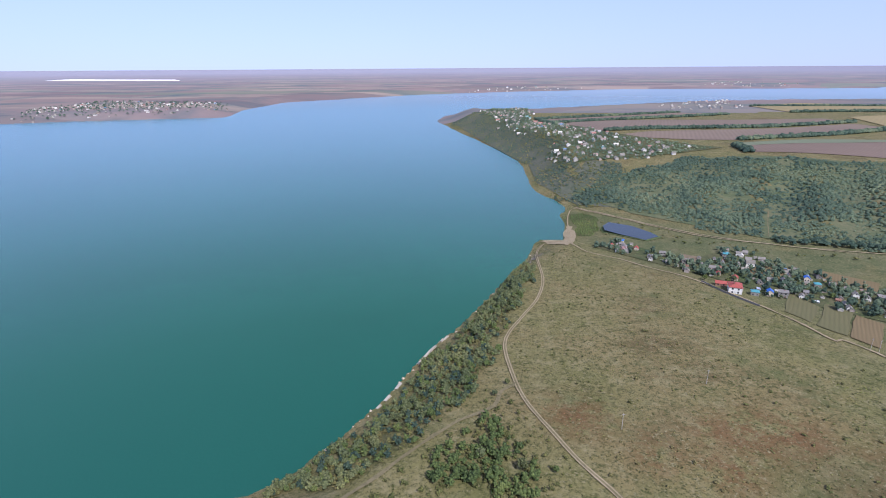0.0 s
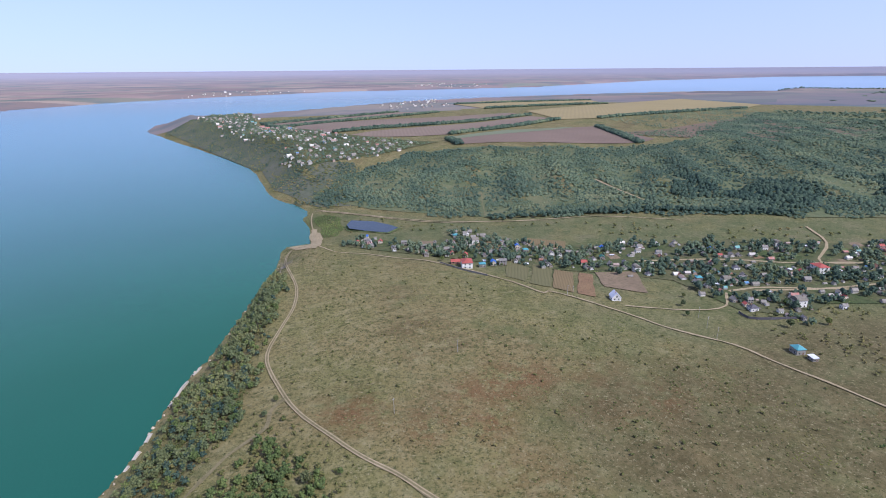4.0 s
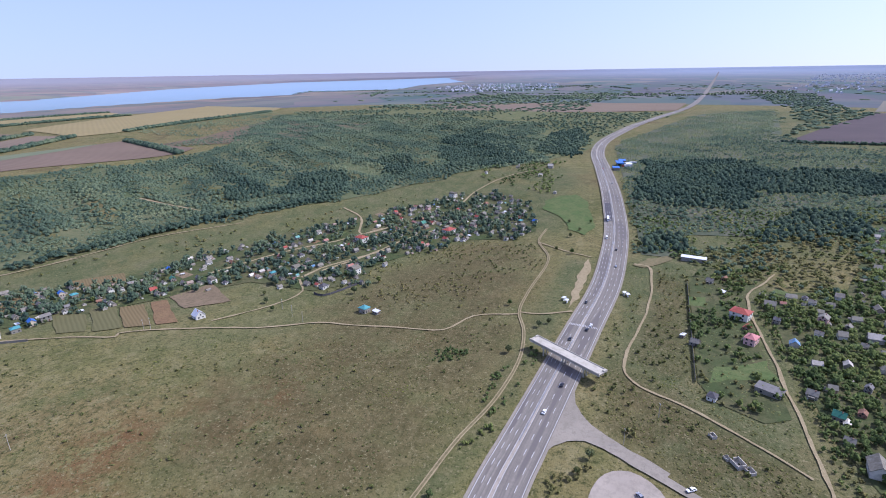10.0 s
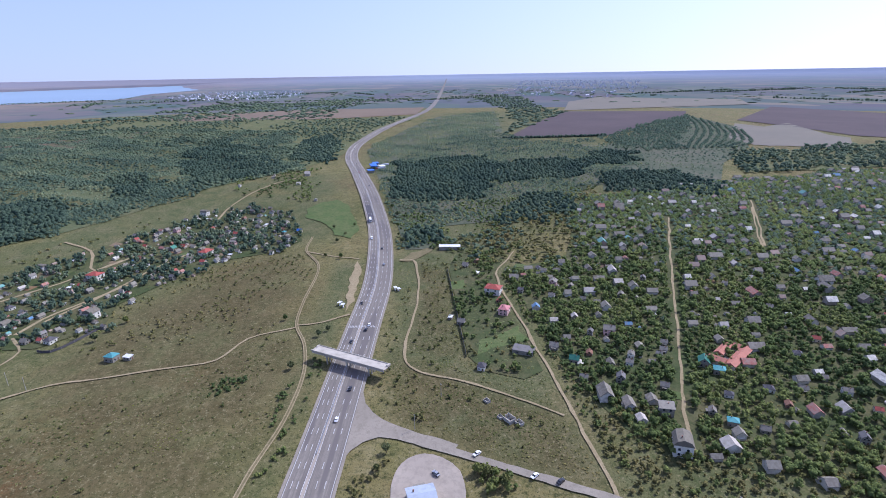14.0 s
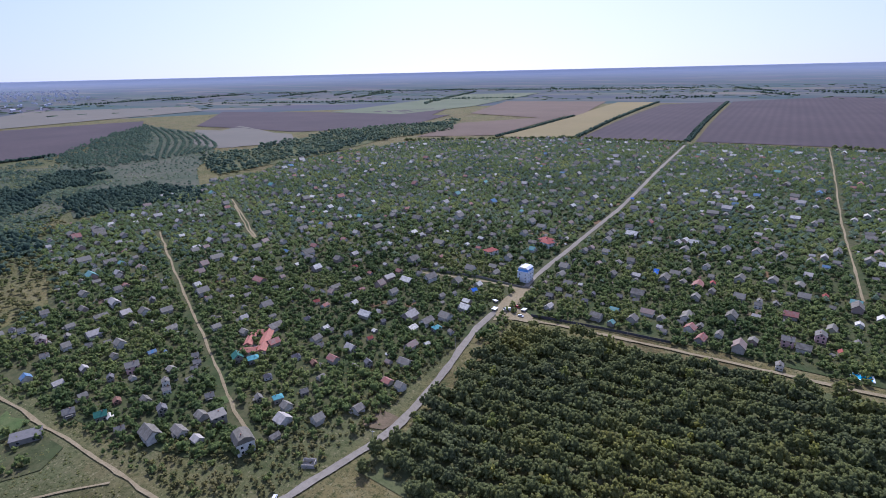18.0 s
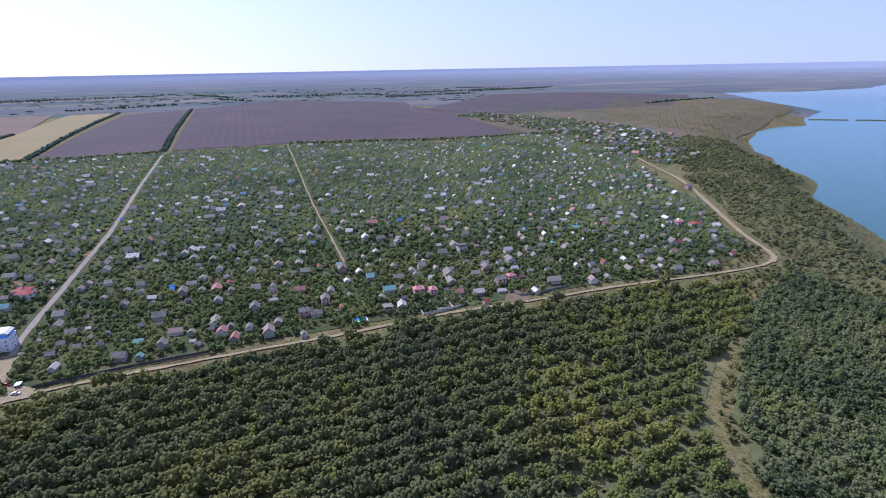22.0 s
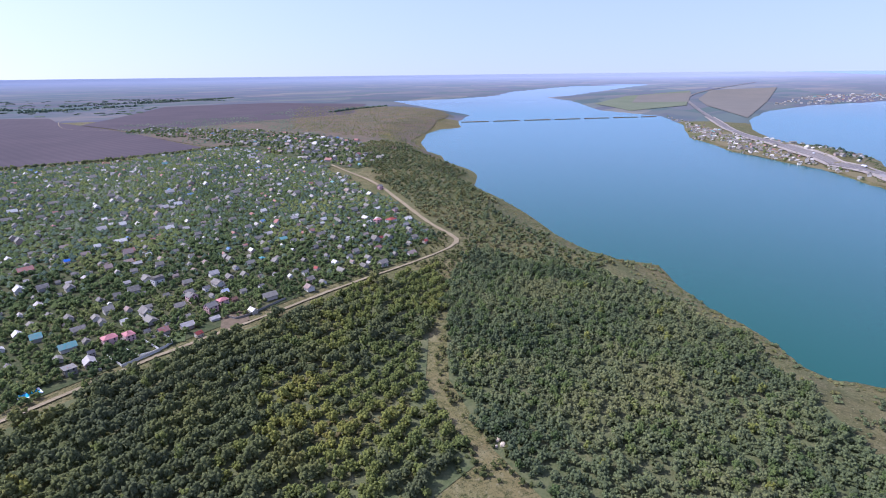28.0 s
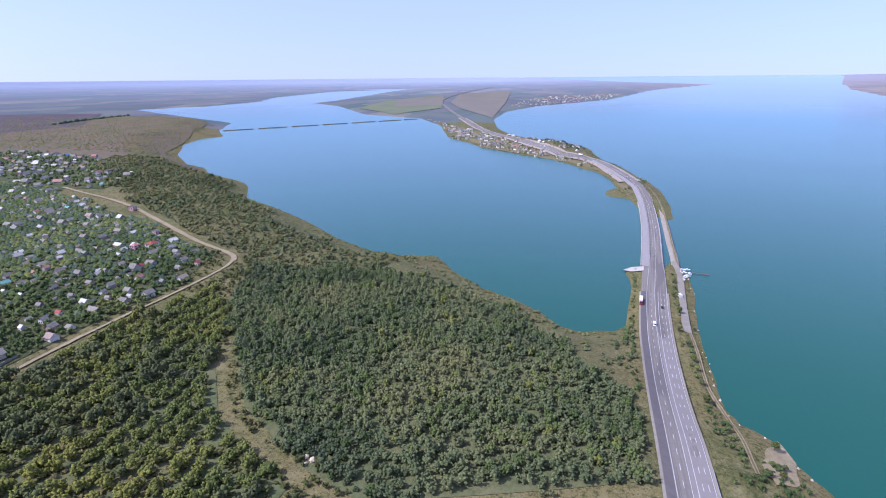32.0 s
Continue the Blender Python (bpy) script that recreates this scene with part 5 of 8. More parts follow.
YELLOWING = leafage("yellowing_foliage", [(0.120, 0.148, 0.052), (0.152, 0.180, 0.054), (0.188, 0.206, 0.056), (0.236, 0.236, 0.058), (0.225, 0.186, 0.060)], 0.06)
rim = spline([(-395, -262), (-345, -228), (-300, -200), (-245, -176), (-214, -150), (-196, -122), (-184, -104)], 4.0)
rows = strew(Z_W_ROWS, 10.5, 0.12, 0.04, 0.44)
drift = np.array([noise.noise((x / 26, y / 26, 6.6)) + 0.5 * noise.noise((x / 9, y / 9, 1.6)) for x, y in rows])
turned = far_from(rim, rows[:, 0], rows[:, 1]) < 80 + 110 * drift
for chosen, material, label in ((~turned, OAK, "dense rows of broadleaf trees with yellowing tops"), (turned, YELLOWING, "yellow-green young trees along the clearing")):
    g = rows[chosen]
    w, h = sizes(len(g), 6.4, 9.4, 0.95)
    if material is YELLOWING:
        g = g + rng.uniform(-2.6, 2.6, g.shape)
    plant("planted_woods", g, w * (0.8 if material is YELLOWING else 1.0), h * (0.75 if material is YELLOWING else 1.0), LEAFY, material, label)
woods("edge_trees", Z_W_ROWS, 9.0, 3.6, 6.6, FULL, YELLOWING, "yellowing trees among the planted rows", 1.2, jitter=0.5, patch=26, share=0.3)
woods("edge_trees", Z_W_WEST, 13.0, 3.4, 6.2, FULL, YELLOWING, "yellow-green trees among the grey-green woods", 1.15, jitter=0.5, patch=30, share=0.14)
woods("grey_green_woods", Z_W_WEST, 4.4, 2.4, 6.4, FULL, OLIVE, "dense grey-green trees between clearing and shore", 0.9, jitter=0.5)
woods("understory", Z_W_ROWS, 4.2, 2.8, 5.2, SMALL, SHRUB, "young growth between the planted rows", 0.6, jitter=0.5, share=0.75)
woods("green_trees", Z_W_WEST, 7.5, 3.6, 6.8, LEAFY, FRUIT, "bright green trees among the grey-green woods", 0.95, jitter=0.5, patch=45)
woods("coastal_shrubs", Z_W_COAST, 6.0, 2.6, 6.4, MIDDLE, SHRUB, "scattered olive-brown shrubs on the lake slope", 0.75, jitter=0.5, share=0.6)
woods("border_shrubs", Z_W_MID, 4.4, 2.0, 5.0, MIDDLE, SHRUB, "olive and rusty shrubs between the woods", 0.8, jitter=0.5, share=0.7)
woods("coastal_thicket", Z_W_COAST, 11, 4, 7.5, MIDDLE, OLIVE, "grey-green thickets on the lake slope", 0.8, jitter=0.5)
woods("cape_shrubs", Z_W_CAPE, 10, 3.5, 8, SPRIG, SHRUB, "brown-green shrubs on the far cape", 0.6, jitter=0.5, share=0.75)
woods("cape_shrubs", [(-700, -1130), (-770, -1750), (-1000, -2000), (-1500, -2000), (-2080, -2460), (-1135, -1380), (-1000, -960), (-850, -860)], 10, 3.5, 8, SPRIG, HAZED_LEAF, "green shrubs and thickets of the far cape", 0.6, jitter=0.5, patch=170)
woods("shore_shrubs", Z_W_SHORE, 2.8, 1.0, 3.2, MIDDLE, SHRUB, "tan and olive shrubs on the cliff slope", 0.8, jitter=0.5, share=0.55)
woods("shore_thicket", Z_W_SHORE, 3.4, 2.0, 5.2, FULL, OLIVE, "green bushes and small trees on the cliff slope", 0.9, jitter=0.5, patch=60)
woods("shore_thicket", Z_W_SHORE, 6.0, 2.4, 4.6, FULL, PINE, "dark green bushes on the cliff slope", 0.9, jitter=0.5, share=0.5)
woods("shore_thicket", Z_W_SHORE, 6.0, 2.4, 4.6, FULL, FRUIT, "bright green bushes on the cliff slope", 0.9, jitter=0.5, share=0.55)
woods("gully_trees", Z_W_GULLY, 3.4, 2.2, 5.4, FULL, FRUIT, "green trees filling a small gully", 0.95, jitter=0.5, patch=13)
woods("gully_shrubs", Z_W_GULLY, 3.6, 1.2, 3.4, MIDDLE, SHRUB, "olive shrubs round the small gully", 0.8, jitter=0.5, share=0.6)
woods("slope_forest", Z_W_NORTH, 3.5, 2.2, 5.0, SPRIG, HAZED_LEAF, "broadleaf forest on the slope above the valley", 0.85, jitter=0.5, patch=38)
woods("slope_forest", Z_W_NORTH, 6.0, 3.6, 7.0, TINY, HAZED_LEAF, "denser stands in the slope forest", 0.8, jitter=0.5, patch=85)
woods("slope_pines", Z_W_NORTH, 5.0, 3.0, 5.6, SPRIG, PINE, "dark trees drifting through the slope forest", 1.0, jitter=0.5, patch=60, share=0.42)
for zone in (Z_PINE_A, Z_PINE_B, Z_PINE_C, Z_PINE_D, Z_PINE_E):
    woods("pine_stand", zone, 5.6, 4.5, 7.0, TINY, PINE, "dark pine stand on the forest slope", 1.15, jitter=0.5)
woods("headland_shrubs", Z_W_HEAD, 5.6, 2.2, 5.2, SPRIG, SHRUB, "brown and olive shrubs on the headland slope", 0.7, jitter=0.5, share=0.7)
woods("headland_shrubs", Z_W_HEAD, 6.4, 2.6, 6.0, SPRIG, PINE, "dark green bushes on the headland slope", 0.75, jitter=0.5, patch=50)
woods("plateau_woods", Z_W_FAR, 15, 7, 13, SMALL, HAZED_LEAF, "broken woods on the far plateau", 0.7, jitter=0.5, patch=200)
woods("scrub_bushes", [(865, 885), (990, 860), (1040, 1100), (1700, 1160), (1600, 1040), (1500, 520), (1095, 600), (925, 690)], 9, 3.5, 8, SPRIG, HAZED_LEAF, "green bushes over the brown scrubland", 0.6, jitter=0.5, patch=110)
woods("highway_woods", Z_W_SOUTH, 5.0, 2.6, 6.0, SPRIG, HAZED_LEAF, "broadleaf woods beside the highway", 0.75, jitter=0.5, patch=75)
woods("highway_scrub", Z_W_SOUTH, 4.2, 1.8, 4.2, SPRIG, OLIVE, "low scrub between the woods beside the highway", 0.8, jitter=0.5, share=0.7)
woods("roadside_trees", Z_W_SCRUB, 8.0, 3.5, 7.5, SMALL, HAZED_LEAF, "small broadleaf trees between woods and gardens", 0.9, jitter=0.5, patch=70)
woods("roadside_scrub", Z_W_SCRUB, 6.2, 3.0, 6.5, SMALL, SHRUB, "scrub and small trees between woods and gardens", 0.8, jitter=0.5, share=0.8)
woods("distant_woods", [(1900, 900), (3400, 700), (3400, -350), (2500, 60), (1900, 100)], 26, 14, 24, TINY, HAZED_LEAF, "broken woods beside the distant highway", 0.4, jitter=0.5, patch=260)
woods("distant_woods", [(1200, -330), (2000, -560), (3300, -700), (3300, -1000), (2300, -780), (1900, -740)], 24, 12, 20, TINY, HAZED_LEAF, "broken woods beside the distant highway", 0.4, jitter=0.5)
for zone in (Z_SPINE_A, Z_SPINE_B, Z_SPINE_C, Z_SPINE_D, Z_SPINE_E, Z_SPINE_F):
    woods("pine_stand", zone, 5.6, 4.5, 7.0, TINY, PINE, "dark pine plantation beside the highway", 1.2, jitter=0.5)
woods("hill_scrub", Z_W_HILL, 8, 3, 6, SPRIG, HAZED_LEAF, "scrub over the terraced hill", 0.7, jitter=0.5, share=0.6)
woods("hill_trees", [(980, -459), (1575, -1010), (1420, -960), (1090, -560), (900, -500)], 11, 4, 8, SMALL, HAZED_LEAF, "trees on the flank of the terraced hill", 0.8, jitter=0.5, patch=80)
woods("gully_woods", Z_W_GORGE, 11, 6, 12, SMALL, HAZED_LEAF, "dark trees along the gully", 0.9, jitter=0.5)
woods("village_trees", Z_D_VILLAGE, 6.4, 3.0, 7.4, MIDDLE, HAZED_LEAF, "garden trees among the village houses", 0.95, jitter=0.5, category="trees", patch=34)
woods("village_trees", Z_D_VILLAGE, 10, 3.6, 8.0, MIDDLE, PINE, "dark garden trees among the village houses", 1.0, jitter=0.5, category="trees", share=0.42, patch=50)
woods("garden_trees", Z_D_WEST, 9, 4, 7.5, TINY, FRUIT, "trees among the shore houses", category="trees", share=0.6)
woods("garden_trees", Z_D_CAPE, 11, 5, 8, TINY, FRUIT, "trees among the distant cottages", category="trees", share=0.6)
woods("headland_trees", Z_D_HEAD, 8, 3.5, 7, SPRIG, HAZED_LEAF, "trees among the headland cottages", category="trees", share=0.75)
woods("spit_trees", Z_D_SPIT_EAST, 18, 7, 12, TINY, PINE, "dark trees at the edge of the spit", category="trees", share=0.5)
woods("spit_trees", Z_D_SPIT, 16, 5, 9, TINY, FRUIT, "trees among the huts on the spit", category="trees", share=0.4)
woods("bank_trees", Z_D_NBANK, 26, 7, 13, SPRIG, PINE, "trees among the far bank village", category="trees", share=0.6)


def hedge(pts, step, lo, hi, label="dark line of trees between fields", rows=1, material=PINE, kinds=TINY):
    line = np.array(pts, float)
    run = np.concatenate(([0], np.cumsum(np.hypot(*np.diff(line, axis=0).T))))
    at = np.arange(0, run[-1], step)
    line = np.stack((np.interp(at, run, line[:, 0]), np.interp(at, run, line[:, 1])), 1)
    n = sides(line)
    g = np.vstack([line + n * (k * step * 0.9) for k in range(rows)])
    g = g + rng.uniform(-0.3, 0.3, g.shape) * step
    w, h = sizes(len(g), lo, hi, 0.9)
    return plant("tree_belt", g, w, h, kinds, material, label, "tree belt")


def edge_between(a, b):
    return [tuple(np.array(a) * (1 - t) + np.array(b) * t) for t in (0, 0.5, 1)]


hedge([(339, 538), (420, 503), (520, 450), (633, 345)], 7, 7, 10, "tall trees along the foot of the forest slope", rows=2, material=PINE, kinds=SMALL)
woods("slope_shrubs", Z_W_BANK, 4.2, 1.0, 3.4, MIDDLE, SHRUB, "scattered shrubs between cliff track and gully", 0.8, jitter=0.5, share=0.5)
woods("reeds", Z_REEDS, 2.4, 1.6, 3.2, TUFT, FRUIT, "green reeds round the inlet", 1.1, category="reeds")
# woods and belts of the far country
FAR_RING = [(2750 * math.sin(radians(a)), 2750 * math.cos(radians(a))) for a in range(62, 212, 6)] + [(5200 * math.sin(radians(a)), 5200 * math.cos(radians(a))) for a in range(210, 60, -6)]
woods("distant_woods", FAR_RING, 62, 22, 46, TINY, HAZED_LEAF, "scattered woods of the distant plain", 0.13, jitter=0.5, patch=420, share=0.35)
for k in range(44):
    a, d, t = radians(rng.uniform(60, 235)), rng.uniform(2650, 4800), rng.choice((0.35, 1.92)) + rng.uniform(-0.06, 0.06)
    cx, cy, half = d * math.sin(a), d * math.cos(a), rng.uniform(200, 520)
    ends = [(cx - half * math.cos(t), cy - half * math.sin(t)), (cx, cy), (cx + half * math.cos(t), cy + half * math.sin(t))]
    if min(math.hypot(*q) for q in ends) > 2500 and min(float(on_grid(GD, np.array([q[0]]), np.array([q[1]]))[0]) for q in ends) > 5:
        hedge(ends, 17, 11, 19, "distant tree belt between fields", material=HAZED_LEAF)
# belts round the plateau fields
for a, b in ((Z_FIELD_A[0], Z_FIELD_A[1]), (Z_FIELD_A[3], Z_FIELD_A[2]), (Z_FIELD_B[4], Z_FIELD_B[3]), (Z_FIELD_C[4], Z_FIELD_C[3]), (Z_FIELD_D[4], Z_FIELD_D[2]),
             (Z_FIELD_E[4], Z_FIELD_E[3]), (Z_FIELD_F[4], Z_FIELD_F[3]), (Z_FIELD_A[0], Z_FIELD_B[0]), (Z_FIELD_E[0], Z_FIELD_E[2]), (Z_FIELD_D[5], Z_FIELD_D[0])):
    hedge(edge_between(a, b), 5.5, 8, 12, rows=3, material=HAZED_LEAF)
    hedge(edge_between(a, b), 8, 8, 13, rows=2, material=PINE)
for a, b in ((Z_FIELD_P[0], Z_FIELD_P[1]), (Z_FIELD_P[4], Z_FIELD_P[3]), (Z_FIELD_Q[3], Z_FIELD_Q[2]), (Z_FIELD_J[0], Z_FIELD_J[4])):
    hedge(edge_between(a, b), 6, 6, 9, rows=2)
hedge([(-150, -1150), (-400, -1120), (-540, -1095), (-760, -1090)], 10, 7, 11, rows=2, material=OAK)
hedge([(95, -1150), (340, -1150), (640, -1000)], 10, 7, 11, rows=2, material=OAK)
for zone, mt, lab in ((Z_BURNT_A, "r", "rusty brown dead weeds in the meadow"), (Z_BURNT_B, "r", "rusty brown dead weeds in the meadow"), (Z_PLOT_F, "g", "bright green weeds in the dry grass")) + tuple(([(cx + r * k * math.cos(i * 0.785), cy + r * k * math.sin(i * 0.785)) for i, k in enumerate((1, 0.7, 1.1, 0.8, 1, 0.6, 0.9, 1.1))], "g", "bright green weeds in the dry grass") for cx, cy, r in ((270, 136, 6), (342, -46, 7), (288, -43, 8), (342, -17, 7), (219, 258, 9), (262, 245, 12))):
    g = strew(zone, 1.6, 0.5, share=0.45)
    w, h = sizes(len(g), 0.5, 1.1, 0.5)
    plant("weeds", g, w, h, TUFT, leafage("rusty_weed_leaves", [(0.13, 0.075, 0.04), (0.19, 0.11, 0.055), (0.15, 0.10, 0.05)]) if mt == "r" else leafage("green_weed_leaves", [(0.10, 0.13, 0.02), (0.15, 0.17, 0.03), (0.12, 0.14, 0.03)]), lab, "weeds", 0.05)
# bushes by the meadow
MEADOW_AREA = [(40, 200), (35, 300), (70, 400), (90, 540), (160, 480), (245, 330), (310, 130), (345, 50), (240, 50), (160, 75)]
g = strew(MEADOW_AREA, 2.6, 0.5, share=0.4, patch=45)
w, h = sizes(len(g), 0.7, 1.8, 0.7)
plant("grass_tufts", g, w, h, TUFT, SHRUB, "dark tufts and weeds dotted over dry grass", "tufts", 0.0)
woods("meadow_thicket", [(270, 88), (283, 94), (292, 84), (286, 76), (272, 78)], 2.6, 1.4, 3.2, MIDDLE, FRUIT, "dark thicket in the dry meadow", 0.7, category="bushes")
g = strew(MEADOW_AREA, 8, 0.5, share=0.6, patch=60)
w, h = sizes(len(g), 1.0, 2.6, 0.8)
plant("meadow_bushes", g, w, h, SMALL, SHRUB, "low bushes dotted over dry grass", "bushes", 0.0)
EAST_PASTURE = [(330, 60), (350, 90), (310, 170), (370, 225), (440, 190), (520, 130), (520, 65), (470, 48), (400, 56)]
g = strew(EAST_PASTURE, 4.6, 0.5, share=0.6, patch=50)
w, h = sizes(len(g), 1.4, 3.4, 0.8)
plant("pasture_bushes", g, w, h, SMALL, SHRUB, "dark bushes over the pasture", "bushes", 0.0)
SOUTH_PAST = [(480, -25), (470, -110), (430, -120), (300, -110), (200, -96), (150, -118), (190, -60), (240, -10), (320, -8)]
VERGE = [(160, 62), (240, 42), (340, 25), (340, 38), (250, 52), (170, 72)]
woods("verge_bushes", VERGE, 2.8, 1.2, 3.8, MIDDLE, FRUIT, "green bushes along the highway verge", 0.8, category="bushes", share=0.75, patch=22)
woods("forecourt_bushes", [(204, -34), (196, -48), (182, -62), (172, -60), (172, -38), (188, -36)], 3.6, 2.2, 5.0, FULL, FRUIT, "dense trees behind the forecourt", 0.9, category="trees")
woods("forecourt_hedge", [(200, 6), (208, -4), (206, -14), (200, -4), (186, 4), (180, 12), (190, 14)], 3.0, 1.2, 2.8, MIDDLE, SHRUB, "scruffy hedge round the forecourt", 0.8, category="bushes")
woods("verge_weeds", SOUTH_PAST, 2.4, 0.6, 1.8, TUFT, SHRUB, "weeds dotted over the pasture", 0.7, category="weeds", share=0.6)
SOUTH_VERGE = [(250, 2), (320, -8), (470, -28), (470, -100), (420, -105), (300, -95), (220, -88), (190, -85), (215, -40)]
woods("verge_bushes", SOUTH_VERGE, 8.0, 1.2, 3.4, MIDDLE, SHRUB, "bushes on the grassy slope", 0.8, category="bushes", patch=40)
VALLEY = [(175, 700), (280, 560), (410, 480), (600, 320), (700, 240), (640, 250), (440, 375), (270, 530), (230, 560), (160, 560), (160, 620)]
woods("valley_bushes", VALLEY, 12, 2, 5, SMALL, SHRUB, "bushes and reeds in the valley", 0.8, category="bushes", patch=70)
CAUSE_VERGE = [(-215, 88), (-300, 95), (-420, 108), (-540, 124), (-540, 130), (-410, 118), (-300, 106), (-240, 118), (-200, 120)]
woods("verge_bushes", CAUSE_VERGE, 4.2, 2, 4.5, MIDDLE, FRUIT, "green bushes between highway and shore path", 0.8, category="bushes", share=0.75)
woods("verge_bushes", [(-235, 57), (-300, 62), (-400, 75), (-520, 93), (-522, 84), (-400, 64), (-300, 50), (-235, 44)], 3.2, 1.4, 4.0, MIDDLE, FRUIT, "green bushes along the foot of the embankment", 0.85, category="bushes", share=0.75)
CAUSE_LEFT = [(-400, 72), (-440, 78), (-535, 92), (-540, 98), (-440, 85), (-350, 68), (-280, 60), (-280, 52), (-350, 40)]
woods("verge_bushes", CAUSE_LEFT, 4.5, 1.8, 4.2, MIDDLE, OLIVE, "bushes beside the causeway bank", 0.8, category="bushes", patch=30)

ROADSIDE = [(165, -101), (250, -108), (205, -146), (172, -190), (156, -260), (143, -300), (138, -240), (137, -180), (152, -122)]
woods("roadside_bushes", ROADSIDE, 3.0, 1.0, 3.4, MIDDLE, SHRUB, "shrubs and tall weeds between gardens and side road", 0.8, category="bushes", share=0.75)
woods("roadside_bushes", ROADSIDE, 7.0, 2.4, 4.8, MIDDLE, FRUIT, "green bushes between gardens and side road", 0.85, category="bushes", share=0.6)
YARDS = [(288, -58), (358, -64), (436, -70.5), (470, -82), (476, -118), (436, -118), (421, -107), (381, -101), (323, -99), (262, -97), (256, -84), (270, -64)]
drape("garden_ground", YARDS, GARDEN, 0.2, "grass and beds of the fenced yards", category="ground", step=5.0)
woods("yard_trees", YARDS, 4.3, 2.2, 5.4, MIDDLE, FRUIT, "fruit trees in the fenced yards", 0.9, category="trees", share=0.8, patch=30)
woods("yard_bushes", YARDS, 3.4, 1.0, 2.6, TUFT, OLIVE, "bushes and vegetable rows in the fenced yards", 0.8, category="bushes", share=0.6)
woods("lane_hedge", [(180, -99.5), (246, -103), (345, -106.5), (421, -113), (421, -118), (345, -112), (246, -109), (180, -104)], 3.0, 1.4, 3.6, MIDDLE, FRUIT, "overgrown hedge along the garden lane", 0.9, category="hedge", share=0.7)
# shrubs and reeds down to the western waterline
shore = spline([q for q in SHORE_WEST if q[0] > -1300], 5.0)
side = sides(shore)
for name, count, reach, lo, hi, kinds, material, label in (
        ("shore_reeds", 12, 7.0, 1.4, 3.0, TUFT, SHRUB, "olive reeds along the western waterline"),
        ("shore_bushes", 18, 46.0, 1.8, 4.4, SPRIG, OLIVE, "low bushes above the western waterline"),
        ("shore_bushes", 16, 46.0, 1.6, 3.8, SPRIG, SHRUB, "brown shrubs above the western waterline")):
    g = np.vstack([shore + side * rng.uniform(-reach, reach, (len(shore), 1)) + rng.uniform(-4, 4, shore.shape) for k in range(count)])
    deep = on_grid(GD, g[:, 0], g[:, 1])
    g = g[(deep > 0.6) & (deep < reach)]
    g = g[clear_of_roads(g)]
    w, h = sizes(len(g), lo, hi, 0.75)
    plant(name, g, w, h, kinds, material, label, "bushes", 0.05)
# dark tree rows of a terraced hill, curves placed to fit the camera's view
for top, knee, foot in (((1596, -1018), (1186, -793), (919, -599)), ((1504, -986), (1140, -781), (919, -612)), ((1423, -958), (1099, -771), (919, -624)), ((1350, -933), (1062, -763), (918, -636)), ((1284, -911), (1028, -756), (918, -649)), ((1226, -893), (996, -751), (918, -662)), ((1173, -877), (966, -746), (917, -675)), ((1126, -863), (938, -741), (917, -688))):
    hedge(spline([top, knee, foot], 12.0).tolist(), 6, 6, 9, "dark trees planted along a hillside terrace", material=PINE, kinds=SPRIG)
woods("hill_trees", [(1000, -500), (1107, -529), (1314, -733), (1610, -1030), (1560, -1010), (1186, -775), (930, -580), (915, -533)], 8, 6, 10, SPRIG, PINE, "dark woods on the flank of the terraced hill", 0.9, jitter=0.5, share=0.8)
woods("valley_woods", [(700, -28), (886, -30), (1226, -185), (1331, -314), (1130, -380), (1107, -500), (930, -470), (771, -420), (690, -330), (640, -200), (600, -90), (612, -36)], 7, 3.4, 7.0, SPRIG, PINE, "dark trees drifting down the valley slopes", 0.9, jitter=0.5, patch=48, share=0.75)
woods("valley_woods", [(494, -42), (612, -36), (640, -200), (690, -330), (640, -270), (560, -200), (500, -100)], 5, 2.2, 5.0, SMALL, FRUIT, "green trees scattered below the pine stands", 0.9, jitter=0.5, patch=40)
woods("weedy_tufts", [(238, -8), (300, -14), (282, -28), (262, -55), (240, -80), (215, -95), (170, -95), (196, -52), (214, -30)], 2.3, 0.7, 1.9, TUFT, SHRUB, "dry weeds and low scrub on the rough meadow", 0.7, category="weeds", jitter=0.5, patch=16)
woods("weedy_tufts", [(460, -45), (390, -40), (304, -21), (290, -58), (250, -100), (330, -100), (438, -100)], 2.6, 0.7, 1.9, TUFT, SHRUB, "dry weeds along the fenced meadow", 0.7, category="weeds", jitter=0.5, patch=14)
woods("spit_bushes", SPIT_STRIP, 8, 2.6, 6.5, SMALL, OLIVE, "grey-green bushes along the narrow spit", 0.8, category="bushes", jitter=0.5, patch=45)
COLONY_RIM = [(480, -120), (430, -112), (340, -106), (255, -104), (255, -112), (340, -116), (430, -124), (500, -150)]
woods("rim_bushes", COLONY_RIM, 3.6, 1.4, 4.0, MIDDLE, FRUIT, "bushes along the edge of the garden colony", 0.85, category="bushes", share=0.6)

# ---------------------------------------------------------------- buildings
PLASTER = paint("white_plaster", (0.66, 0.635, 0.55), 0.85, 0.22, 0, 0.5)
CREAM = paint("cream_plaster", (0.58, 0.49, 0.36), 0.85, 0.2, 0, 0.5)
BLOCK = paint("grey_shell_block", (0.27, 0.25, 0.205), 0.9, 0.3, 0, 0.7)
BRICK = paint("brown_brick", (0.30, 0.17, 0.12), 0.9, 0.3, 0, 0.8)
PINKISH = paint("pink_plaster", (0.62, 0.40, 0.36), 0.85, 0.2, 0, 0.5)
